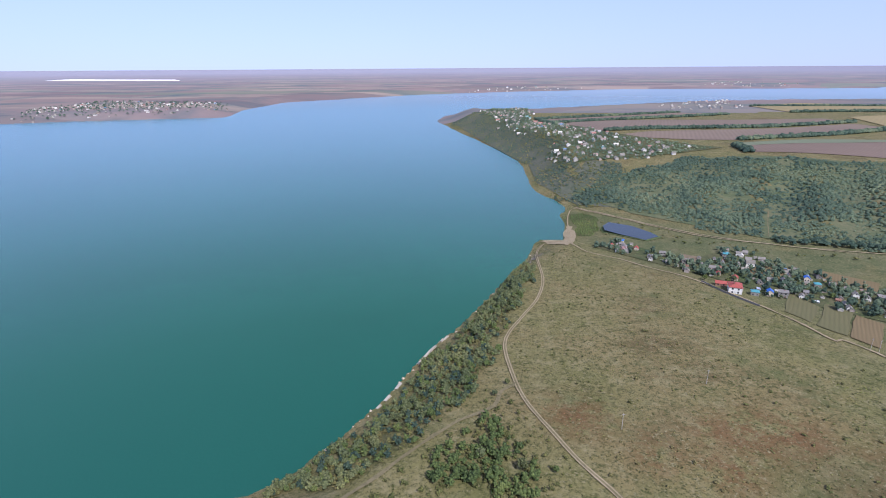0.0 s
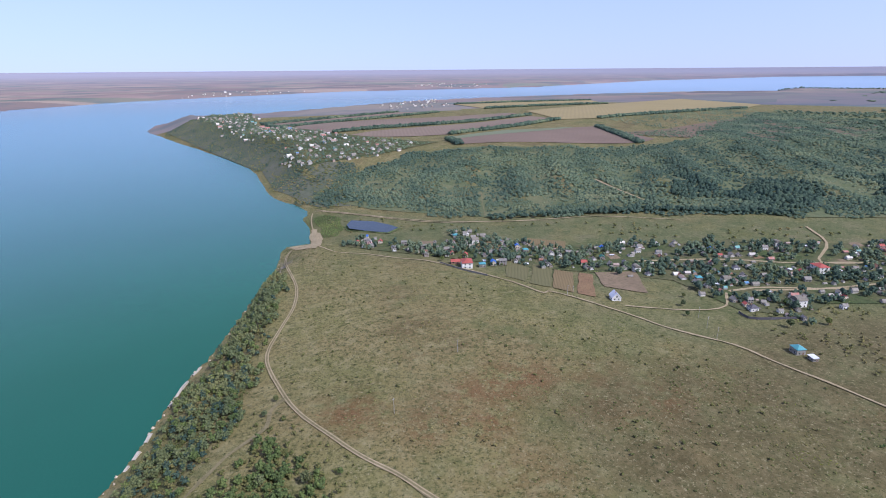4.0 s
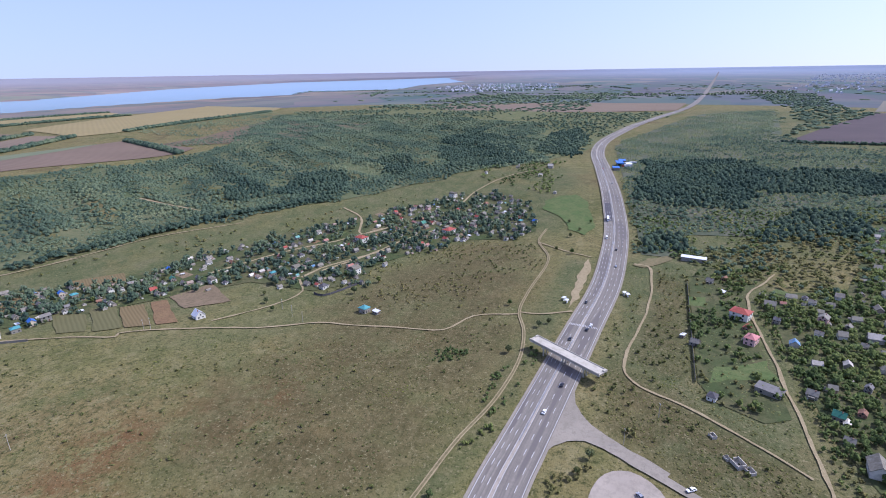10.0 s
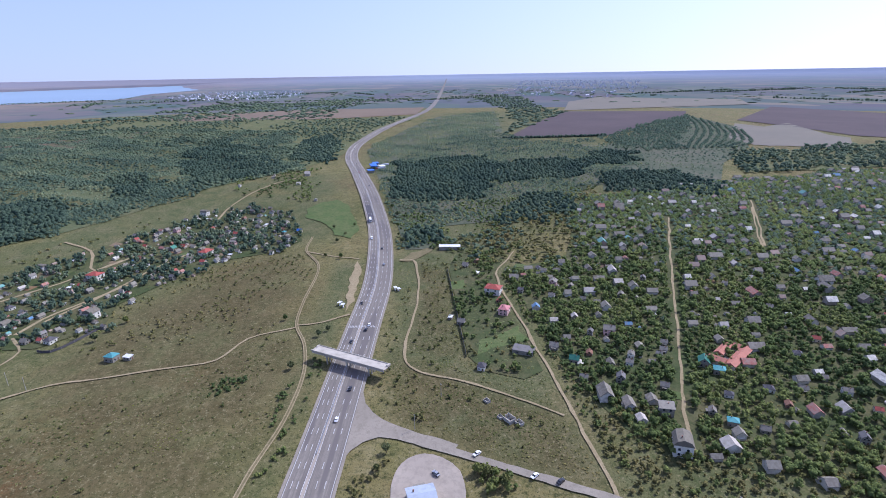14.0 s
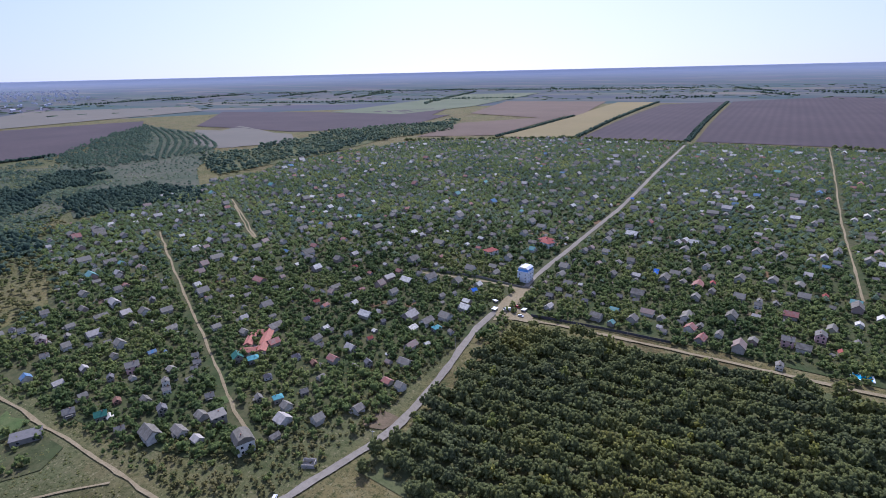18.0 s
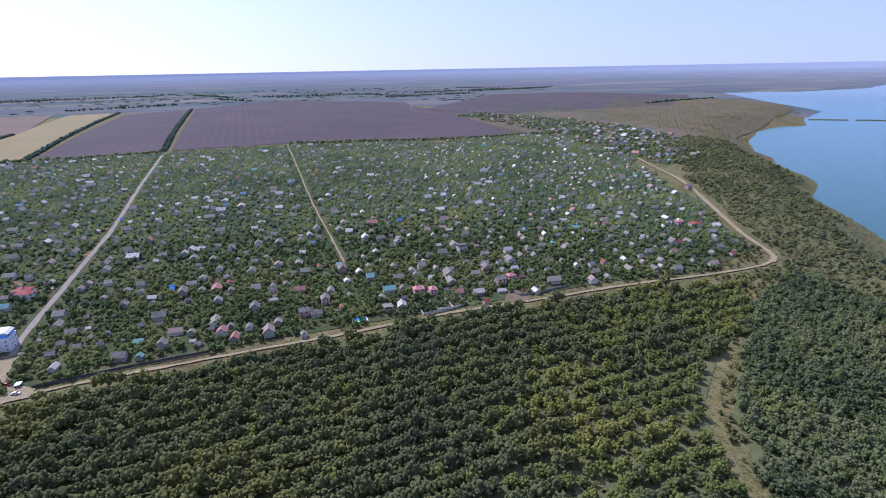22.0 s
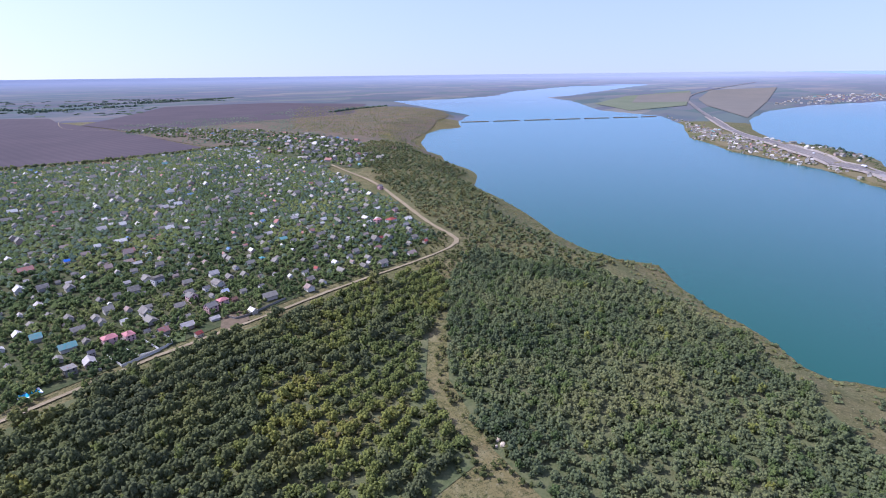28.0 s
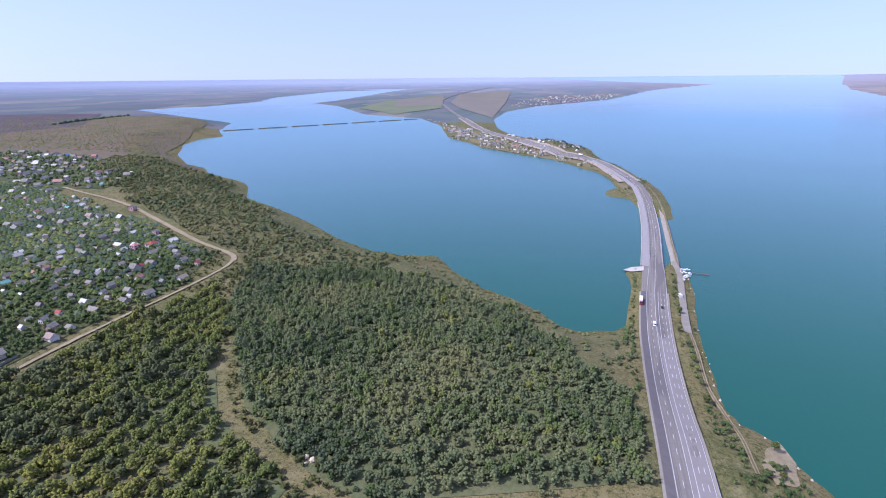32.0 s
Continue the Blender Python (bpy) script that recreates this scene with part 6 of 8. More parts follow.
SLATE = paint("grey_fibre_slate", (0.185, 0.167, 0.130), 0.8, 0.3, 0, 0.7)
SLATE_PALE = paint("pale_fibre_slate", (0.215, 0.198, 0.165), 0.8, 0.3, 0, 0.7)
TIN_WHITE = paint("white_sheet_metal", (0.62, 0.62, 0.62), 0.45, 0.12, 0.1, 0.4)
TILE_RED = paint("red_roof_tiles", (0.33, 0.085, 0.065), 0.7, 0.3, 0, 0.6)
TILE_ROSE = paint("rose_roof_tiles", (0.47, 0.20, 0.19), 0.7, 0.25, 0, 0.5)
TILE_ORANGE = paint("orange_roof_tiles", (0.40, 0.165, 0.115), 0.7, 0.25, 0, 0.5)
TIN_BLUE = paint("blue_sheet_metal", (0.05, 0.16, 0.50), 0.45, 0.2, 0.1, 0.5)
TIN_SLATE = paint("blue_grey_sheet_metal", (0.165, 0.155, 0.145), 0.55, 0.25, 0.1, 0.5)
TIN_TEAL = paint("teal_sheet_metal", (0.09, 0.27, 0.28), 0.5, 0.2, 0.1, 0.5)
TIN_GREEN = paint("green_sheet_metal", (0.05, 0.17, 0.12), 0.5, 0.25, 0.1, 0.5)
RUSTY = paint("rusty_sheet_metal", (0.24, 0.13, 0.09), 0.85, 0.35, 0, 0.6)
DARK_ROOF = paint("dark_roofing_felt", (0.10, 0.095, 0.10), 0.85, 0.3, 0, 0.6)
FRAME_WHITE = paint("white_window_frame", (0.75, 0.75, 0.73), 0.5, 0.08)
DOOR_BROWN = paint("brown_door_paint", (0.16, 0.09, 0.055), 0.6, 0.2)
PANE, pant, pab = mat("window_glass", 0.06, 0, 0.6)
pab.inputs["Base Color"].default_value = (0.025, 0.03, 0.035, 1)


def part(name, bm, material, parent, label="", smooth=False):
    me = bpy.data.meshes.new(name)
    bm.to_mesh(me)
    bm.free()
    me.materials.append(material)
    if smooth:
        me.polygons.foreach_set("use_smooth", np.ones(len(me.polygons), bool))
    ob = new(name, me)
    ob.parent = parent
    return tagged(ob, label)


def shared(name, me, parent, m, label=""):
    """One more part on a mesh that is already there."""
    ob = new(name, me)
    ob.parent = parent
    ob.matrix_basis = m
    return tagged(ob, label)


def box(bm, x0, y0, z0, x1, y1, z1):
    v = [bm.verts.new((x, y, z)) for z in (z0, z1) for y in (y0, y1) for x in (x0, x1)]
    for f in ((0, 2, 3, 1), (4, 5, 7, 6), (0, 1, 5, 4), (2, 6, 7, 3), (0, 4, 6, 2), (1, 3, 7, 5)):
        bm.faces.new([v[i] for i in f])
    return v


def boxes(*rows):
    bm = bmesh.new()
    for r in rows:
        box(bm, *r)
    return bm


def prism(bm, outline, y0, y1):
    """An outline in x and z drawn out along y."""
    a = [bm.verts.new((x, y0, z)) for x, z in outline]
    b = [bm.verts.new((x, y1, z)) for x, z in outline]
    n = len(outline)
    bm.faces.new(a)
    bm.faces.new(b[::-1])
    for i in range(n):
        bm.faces.new((a[i], b[i], b[(i + 1) % n], a[(i + 1) % n]))
    bmesh.ops.recalc_face_normals(bm, faces=bm.faces[:])


def window_mesh(w, h):
    bm = bmesh.new()
    t = 0.09
    box(bm, -w / 2 - t, -0.06, -h / 2 - t, -w / 2, 0.05, h / 2 + t)
    box(bm, w / 2, -0.06, -h / 2 - t, w / 2 + t, 0.05, h / 2 + t)
    box(bm, -w / 2, -0.06, h / 2, w / 2, 0.05, h / 2 + t)
    box(bm, -w / 2, -0.06, -h / 2 - t, w / 2, 0.05, -h / 2)
    box(bm, -0.03, -0.05, -h / 2, 0.03, 0.04, h / 2)
    me = bpy.data.meshes.new("window_frame")
    bm.to_mesh(me)
    bm.free()
    me.materials.append(FRAME_WHITE)
    bm = boxes((-w / 2, -0.03, -h / 2, w / 2, 0.03, h / 2))
    mp = bpy.data.meshes.new("pane")
    bm.to_mesh(mp)
    bm.free()
    mp.materials.append(PANE)
    return me, mp


WINDOWS = {"small": window_mesh(1.0, 1.2), "wide": window_mesh(1.6, 1.4)}
bm = bmesh.new()
box(bm, -0.62, -0.07, -0.72, 0.62, 0.07, 0.72)
fronts = [f for f in bm.faces if abs(f.normal.y) > 0.9 or abs(f.calc_center_median().y) > 0.06]
bmesh.ops.inset_individual(bm, faces=fronts, thickness=0.1, depth=-0.03)
for f in fronts:
    f.material_index = 1
glazed = bpy.data.meshes.new("window")
bm.to_mesh(glazed)
bm.free()
glazed.materials.append(FRAME_WHITE)
glazed.materials.append(PANE)
WINDOWS["glazed"] = (glazed, glazed)


def add_window(parent, x, y, z, turn, size="small", panes=True):
    fr, pn = WINDOWS[size if panes else "glazed"]
    w = shared("window", fr, parent, pose(x, y, z, 0, 0, turn))
    if panes:
        shared("pane", pn, w, Matrix.Identity(4))


def cottage(name, w, d, wall_h, rise, wall_mat, roof_mat, style, label, floors=1, porch=False, chimney=True, category="house"):
    """A house on the origin: w across the gable (x), d along the ridge (y)."""
    base = tagged(new(name), label, category)
    bm = bmesh.new()
    o, t = 0.45, 0.16
    if style == "gable":
        prism(bm, [(-w / 2, -1.2), (w / 2, -1.2), (w / 2, wall_h), (0, wall_h + rise), (-w / 2, wall_h)], -d / 2, d / 2)
    else:
        box(bm, -w / 2, -d / 2, -1.2, w / 2, d / 2, wall_h)
    part("wall", bm, wall_mat, base)
    if style == "gable":
        k = rise / (w / 2)
        for s in (-1, 1):
            bm = bmesh.new()
            e = w / 2 + o
            prism(bm, [(0, wall_h + rise + 0.02), (s * e, wall_h - o * k + 0.02), (s * e, wall_h - o * k + 0.02 + t), (0, wall_h + rise + 0.02 + t * 1.2)], -d / 2 - o, d / 2 + o)
            part("roof", bm, roof_mat, base)
        bm = boxes((-0.13, -d / 2 - o, wall_h + rise + t, 0.13, d / 2 + o, wall_h + rise + t + 0.12))
        part("ridge", bm, roof_mat, base)
    elif style == "hip":
        bm = bmesh.new()
        e, f, r = w / 2 + o, d / 2 + o, max(0.2, d / 2 - w / 2)
        lo = [bm.verts.new(p) for p in ((-e, -f, wall_h - 0.02), (e, -f, wall_h - 0.02), (e, f, wall_h - 0.02), (-e, f, wall_h - 0.02))]
        up = [bm.verts.new(p) for p in ((-e, -f, wall_h + t), (e, -f, wall_h + t), (e, f, wall_h + t), (-e, f, wall_h + t))]
        top = [bm.verts.new((0, -r, wall_h + rise)), bm.verts.new((0, r, wall_h + rise))]
        bm.faces.new(lo[::-1])
        for i in range(4):
            bm.faces.new((lo[i], lo[(i + 1) % 4], up[(i + 1) % 4], up[i]))
        bm.faces.new((up[0], up[1], top[0]))
        bm.faces.new((up[1], up[2], top[1], top[0]))
        bm.faces.new((up[2], up[3], top[1]))
        bm.faces.new((up[3], up[0], top[0], top[1]))
        part("roof", bm, roof_mat, base)
    elif style == "mansard":
        bm = bmesh.new()
        e = w / 2 + o
        prism(bm, [(-e, wall_h), (e, wall_h), (w * 0.36, wall_h + rise * 0.7), (0, wall_h + rise), (-w * 0.36, wall_h + rise * 0.7)], -d / 2 - 0.3, d / 2 + 0.3)
        part("roof", bm, roof_mat, base)
    else:
        bm = bmesh.new()
        prism(bm, [(-w / 2 - o, wall_h + 0.02), (w / 2 + o, wall_h + rise + 0.02), (w / 2 + o, wall_h + rise + 0.22), (-w / 2 - o, wall_h + 0.22)], -d / 2 - o, d / 2 + o)
        part("roof", bm, roof_mat, base)
        if rise > 0.3:
            bm = bmesh.new()
            prism(bm, [(-w / 2, wall_h), (w / 2, wall_h), (w / 2, wall_h + rise * 0.97)], -d / 2, d / 2)
            part("wall", bm, wall_mat, base)
    for f in range(floors):
        z = 1.55 + f * 2.8
        if z + 0.6 > wall_h:
            break
        for s in (-1, 1):
            for y in ((-d * 0.25, d * 0.25) if d > 5 else (0,)):
                add_window(base, s * (w / 2 + 0.02), y, z, 90, "small", False)
        for s in (-1, 1):
            if w > 4.5:
                add_window(base, -w * 0.22, s * (d / 2 + 0.02), z, 0, "small", False)
                if not (f == 0 and s < 0):
                    add_window(base, w * 0.22, s * (d / 2 + 0.02), z, 0, "small", False)
    if style == "gable" and rise > 2.2:
        for s in (-1, 1):
            add_window(base, 0, s * (d / 2 + 0.02), wall_h + 0.75, 0, "small", False)
    dr = part("door", boxes((w * 0.22 - 0.5, -d / 2 - 0.06, 0, w * 0.22 + 0.5, -d / 2 + 0.03, 2.05)), DOOR_BROWN, base)
    if chimney:
        part("chimney", boxes((w * 0.12 - 0.25, d * 0.2 - 0.25, wall_h, w * 0.12 + 0.25, d * 0.2 + 0.25, wall_h + rise + 0.7), (w * 0.12 - 0.32, d * 0.2 - 0.32, wall_h + rise + 0.6, w * 0.12 + 0.32, d * 0.2 + 0.32, wall_h + rise + 0.72)), BRICK, base)
    if porch:
        pr = part("porch_roof", boxes((w / 2, -d * 0.3, 2.35, w / 2 + 2.2, d * 0.3, 2.5)), SLATE_PALE, base)
        for y in (-d * 0.28, d * 0.28):
            part("post", boxes((w / 2 + 2.0, y - 0.06, -1.0, w / 2 + 2.12, y + 0.06, 2.35)), FRAME_WHITE, base)
    return base


KINDS = {
    "GRY": lambda: cottage("cottage", 6.2, 7.2, 3.3, 2.6, BLOCK, SLATE_PALE, "gable", "small cottage with grey slate gable roof among garden trees", porch=True),
    "SLT": lambda: cottage("cottage", 6.4, 7.0, 5.4, 2.6, BLOCK, TIN_SLATE, "gable", "two-storey cottage with blue-grey metal roof in a garden", 2),
    "WHT": lambda: cottage("cottage", 6.6, 7.6, 4.4, 2.4, PLASTER, SLATE_PALE, "gable", "white plastered cottage with pale slate roof", 2),
    "RED": lambda: cottage("cottage", 7.0, 8.0, 4.2, 2.6, CREAM, TILE_RED, "gable", "cream cottage with red roof among garden trees"),
    "ROS": lambda: cottage("villa", 7.6, 9.4, 5.4, 2.5, PINKISH, TILE_ROSE, "hip", "two-storey villa with rose tiled hipped roof and pink walls", 2, porch=True),
    "RLO": lambda: cottage("cottage", 6.0, 10.0, 2.7, 1.8, BRICK, TILE_RED, "gable", "low brick outbuilding with red roof", chimney=False),
    "R2W": lambda: cottage("villa", 10.0, 12.5, 5.6, 2.6, PLASTER, TILE_RED, "hip", "large white two-storey villa with red hipped roof", 2),
    "BLU": lambda: cottage("cottage", 6.0, 6.6, 4.2, 2.2, CREAM, TIN_BLUE, "gable", "cottage with bright blue metal roof"),
    "WGA": lambda: cottage("cottage", 8.4, 8.8, 3.2, 4.2, PLASTER, TIN_WHITE, "gable", "white house with steep pale metal gable roof"),
    "BRN": lambda: cottage("cottage", 6.4, 7.4, 3.0, 2.4, BRICK, RUSTY, "gable", "brick cottage with rusty brown roof"),
    "DRK": lambda: cottage("cottage", 7.2, 8.2, 3.4, 3.0, PLASTER, DARK_ROOF, "hip", "white cottage with dark hipped roof"),
    "TEA": lambda: cottage("cottage", 7.4, 8.4, 4.4, 2.2, BLOCK, TIN_TEAL, "hip", "two-storey cottage with turquoise metal roof", 2),
    "GRN": lambda: cottage("cottage", 7.0, 8.0, 4.0, 2.8, BLOCK, TIN_GREEN, "gable", "cottage with dark green metal roof"),
    "HUT": lambda: cottage("hut", 5.0, 7.5, 3.0, 0.5, BLOCK, TIN_WHITE, "shed", "flat-roofed hut with white metal roof", chimney=False, category="hut"),
    "LNG": lambda: cottage("shed", 7.0, 14.5, 3.2, 1.0, BLOCK, TIN_SLATE, "shed", "long shed with blue-grey lean-to roof", chimney=False, category="shed"),
    "FLT": lambda: cottage("cottage", 8.0, 8.0, 5.0, 0.4, BLOCK, SLATE_PALE, "shed", "square two-storey house with nearly flat grey roof", 2),
    "BIG": lambda: cottage("villa", 9.0, 10.0, 6.4, 3.4, PLASTER, SLATE, "mansard", "big two-storey house with grey mansard roof", 2),
    "PNK": lambda: cottage("cottage", 7.5, 8.5, 5.6, 2.4, PINKISH, SLATE_PALE, "gable", "two-storey pink plastered house with grey roof", 2),
}
COTTAGES = {
    "R2W": [(228, 405), (496, 245), (539, 160), (378, -96), (145, -464), (184, -421), (148, -470), (-452, -391)],
    "ROS": [(-128, -352), (-138, -348), (-205, -346), (-440, -401), (341, -95)],
    "RLO": [(224, 420), (480, 250), (362, -97)],
    "BLU": [(253, 399), (162, -339), (45, -441), (100, -640), (45, -434), (-171, -522)],
    "WGA": [(292, 282), (-217, -361)],
    "RED": [(329, 361), (455, 313), (452, 201), (190, -244), (257, -270), (273, -337), (-69, -436), (-167, -316), (-69, -352), (-295, -343), (-397, -359), (3, -432), (-425, -322)],
    "WHT": [(320, 398), (323, 411), (221, 469), (189, 487), (165, 515), (432, 191), (807, 178), (272, 433), (276, 395), (518, 145), (580, 120), (257, -148), (359, -137), (206, -242), (217, -350), (347, -272), (501, -374), (148, -275), (-28, -411), (-207, -362), (-252, -397), (-282, -343), (-335, -343), (-375, -353), (-322, -359), (-37, -322), (-27, -402), (-241, -348), (-264, -360)],
    "GRY": [(175, 512), (203, 480), (372, 238), (388, 225), (379, 278), (378, 267), (414, 219), (336, 350), (349, 347), (248, -116), (231, -155), (275, -180), (267, -175), (349, -158), (349, -188), (206, -166), (188, -181), (186, -289), (153, -420), (108, -357), (105, -370), (207, -293), (303, -275), (213, -223), (263, -170), (18, -354), (-149, -347), (-301, -366), (6, -354), (50, -376), (62, -378), (-79, -369), (-38, -411), (-121, -426), (-153, -422), (-729, -796)],
    "BRN": [(213, 465), (244, 465), (203, -206), (273, -130), (-214, -345)],
    "DRK": [(370, 221), (484, 186), (517, 138), (419, -146), (273, -63), (245, -247), (217, -183)],
    "TEA": [(333, 166), (196, -170), (158, -274), (-280, -398)],
    "HUT": [(332, 156), (509, 235), (281, 385), (141, -332), (136, -319), (117, -327)],
    "SLT": [(242, -135), (297, -141), (173, -219), (195, -266), (111, -435), (198, -403), (-114, -345), (80, -373), (82, -357), (33, -409), (-255, -473)],
    "LNG": [(284, -92), (-453, -370)],
    "FLT": [(211, -144), (-98, -335)],
    "BIG": [(184, -136), (-196, -420), (-743, -719), (-787, -741), (-717, -714)],
    "GRN": [(248, -189), (267, -118)],
    "PNK": [(-193, -342), (-195, -370), (-42, -352), (-60, -366), (-583, -523)],
}

MADE = {}
BUILT = []


def grid_turn(x, y):
    if y > 0:
        return -24.0
    return -29.0 if x > 140 else -3.0


def settle(kind, x, y, turn, scale=1.0, group=""):
    z = gz(x, y) + 0.25
    m = pose(x, y, z, 0, 0, turn) @ Matrix.Diagonal((scale, scale, scale, 1))
    if kind not in MADE:
        ob = MADE[kind] = KINDS[kind]()
        ob.matrix_basis = m
    else:
        ob = copy_thing(MADE[kind], m)
    if group:
        tagged(ob, group=group)
    BUILT.append((x, y))
    return ob


random.seed(5)
for kind, places in COTTAGES.items():
    for x, y in places:
        settle(kind, x, y, grid_turn(x, y) + random.choice((0, 90, 180, 270)) + random.uniform(-4, 4), random.uniform(0.85, 1.0) if kind in ("R2W", "BIG", "PNK", "FLT", "LNG", "ROS") else random.uniform(0.64, 0.88), "village houses" if y > 0 else "garden colony houses")


def free_spots(poly, step, gap, share, turn):
    """House places in rows over a zone, away from roads and from one another."""
    out = []
    for x, y in strew(poly, step, 0.5, turn, 0.85, share):
        if all((x - a) ** 2 + (y - b) ** 2 > gap * gap for a, b in BUILT) and clear_of_roads(np.array([(x, y)]), 5.0)[0]:
            out.append((float(x), float(y)))
            BUILT.append((float(x), float(y)))
    return out


MORE_HOUSES = [("SLT", 374, -117), ("PNK", 381, -146), ("GRY", 374, -158), ("WHT", 356, -137), ("WHT", 354, -159), ("SLT", 296, -141), ("GRY", 285, -112), ("FLT", 254, -118), ("WHT", 265, -153), ("SLT", 244, -136), ("GRY", 230, -154),
               ("LNG", 210, -145), ("WHT", 272, -179), ("PNK", 295, -153), ("BRN", 350, -195), ("SLT", 372, -218), ("WHT", 410, -148), ("TEA", 265, -120), ("GRY", 333, -62), ("HUT", 343, -56), ("GRY", 440, -86), ("BRN", 448, -98), ("HUT", 420, -92),
               ("GRY", 214, -218), ("DRK", 217, -206), ("BRN", 185, -243), ("TEA", 238, -192), ("BLU", 163, -341), ("BRN", 150, -476), ("PNK", -198, -379), ("WHT", -212, -378), ("GRY", -331, -384), ("WHT", -329, -413), ("TEA", -282, -401), ("PNK", -494, -420)]
for kind, x, y in MORE_HOUSES:
    if all((x - a) ** 2 + (y - b) ** 2 > 55 for a, b in BUILT):
        settle(kind, x, y, grid_turn(x, y) + random.choice((0, 90, 180, 270)) + random.uniform(-4, 4), random.uniform(0.75, 0.95) * (1.3 if kind == "ROS" else 1.0), "garden colony houses")
USUAL = ["GRY"] * 8 + ["SLT"] * 4 + ["WHT"] * 6 + ["RED"] * 2 + ["BRN"] * 3 + ["DRK"] * 2 + ["HUT"] * 4 + ["FLT"] * 2 + ["GRN", "TEA", "BLU", "PNK", "BIG"]
for x, y in free_spots(Z_D_VILLAGE, 13, 7.5, 0.5, 0.4):
    settle(random.choice(USUAL), x, y, -24 + random.choice((0, 90, 180, 270)) + random.uniform(-6, 6), random.uniform(0.66, 0.98), "village houses")
spots = free_spots(Z_D_SOUTH, 17.0, 9, 0.70, 0.06)

ROOFS, rnt, rb = mat("mixed_roofs", 0.8, 0, 0.12)
rg = rnt.nodes.new("ShaderNodeNewGeometry")
rr = rnt.nodes.new("ShaderNodeValToRGB")
rr.color_ramp.interpolation = "CONSTANT"
tones = [(0.0, (0.20, 0.182, 0.142)), (0.28, (0.145, 0.131, 0.102)), (0.45, (0.60, 0.565, 0.48)), (0.535, (0.165, 0.147, 0.120)), (0.74, (0.32, 0.13, 0.10)), (0.79, (0.27, 0.19, 0.15)), (0.87, (0.42, 0.38, 0.33)), (0.965, (0.09, 0.2, 0.33)), (0.985, (0.12, 0.3, 0.27))]
while len(rr.color_ramp.elements) < len(tones):
    rr.color_ramp.elements.new(0.5)
for e, (p, c) in zip(rr.color_ramp.elements, tones):
    e.position, e.color = p, (*c, 1)
rnt.links.new(rg.outputs["Random Per Island"], rr.inputs["Fac"])
rnt.links.new(mix(rnt, gate(rnt, noise_of(rnt, where(rnt), 0.6), 0.4, 0.8), rr.outputs["Color"], (0.27, 0.25, 0.205)), rb.inputs["Base Color"])
WALLS, vnt, vb = mat("mixed_walls", 0.9, 0, 0.2)
vg = vnt.nodes.new("ShaderNodeNewGeometry")
vc = ramp(vnt, vg.outputs["Random Per Island"], [(0.0, (0.68, 0.65, 0.56)), (0.45, (0.50, 0.46, 0.37)), (0.75, (0.28, 0.26, 0.21)), (1.0, (0.38, 0.27, 0.21))])
vnt.links.new(mix(vnt, gate(vnt, noise_of(vnt, where(vnt), 0.5), 0.45, 0.8), vc, (0.3, 0.28, 0.25)), vb.inputs["Base Color"])


PALE_TOWN = paint("pale_town_walls", (0.66, 0.66, 0.68), 0.8, 0.2, 0, 0.02)


def far_houses(name, places, size, label, turn=0.0, skins=None):
    """Distant houses, too many to count: walls and pitched roofs of their own."""
    V, F, M, n = [], [], [], 0
    wv = [(-.5, -.5, -.3), (.5, -.5, -.3), (.5, .5, -.3), (-.5, .5, -.3), (-.5, -.5, .5), (.5, -.5, .5), (.5, .5, .5), (-.5, .5, .5), (0, -.5, .86), (0, .5, .86)]
    wf = [(0, 1, 5), (0, 5, 4), (1, 2, 6), (1, 6, 5), (2, 3, 7), (2, 7, 6), (3, 0, 4), (3, 4, 7), (4, 5, 8), (6, 7, 9)]
    rv = [(-.58, -.57, .44), (0, -.57, .88), (.58, -.57, .44), (-.58, .57, .44), (0, .57, .88), (.58, .57, .44), (-.58, -.57, .49), (0, -.57, .95), (.58, -.57, .49), (-.58, .57, .49), (0, .57, .95), (.58, .57, .49)]
    rf = [(6, 7, 10), (6, 10, 9), (7, 8, 11), (7, 11, 10), (0, 6, 9), (0, 9, 3), (2, 5, 11), (2, 11, 8), (0, 1, 7), (0, 7, 6), (1, 2, 8), (1, 8, 7), (3, 10, 4), (3, 9, 10), (4, 11, 5), (4, 10, 11)]
    tv, nf = np.array(wv + rv), len(wf)
    tf = np.array(wf + [tuple(i + len(wv) for i in f) for f in rf])
    xy = np.array(places, float)
    z = ground_z(xy[:, 0], xy[:, 1])
    for (x, y), h in zip(xy, z):
        a = radians(turn) + rng.integers(0, 4) * math.pi / 2 + rng.uniform(-0.08, 0.08)
        s = rng.choice((0.62, 0.8, 0.95, 1.05, 1.3)) * rng.uniform(0.9, 1.1) * size
        c, q = math.cos(a), math.sin(a)
        t = tv * (s, s * rng.uniform(0.9, 1.5), s * rng.uniform(0.75, 1.1))
        V.append(np.stack((t[:, 0] * c - t[:, 1] * q + x, t[:, 0] * q + t[:, 1] * c + y, t[:, 2] + h + 0.3), 1))
        F.append(tf + n)
        M.append(np.array([0] * nf + [1] * len(rf)))
        n += len(tv)
    return tagged(mesh_np(name, bowl(np.vstack(V)), np.vstack(F), skins or [WALLS, ROOFS], np.concatenate(M)), label, "houses", kind="stuff")


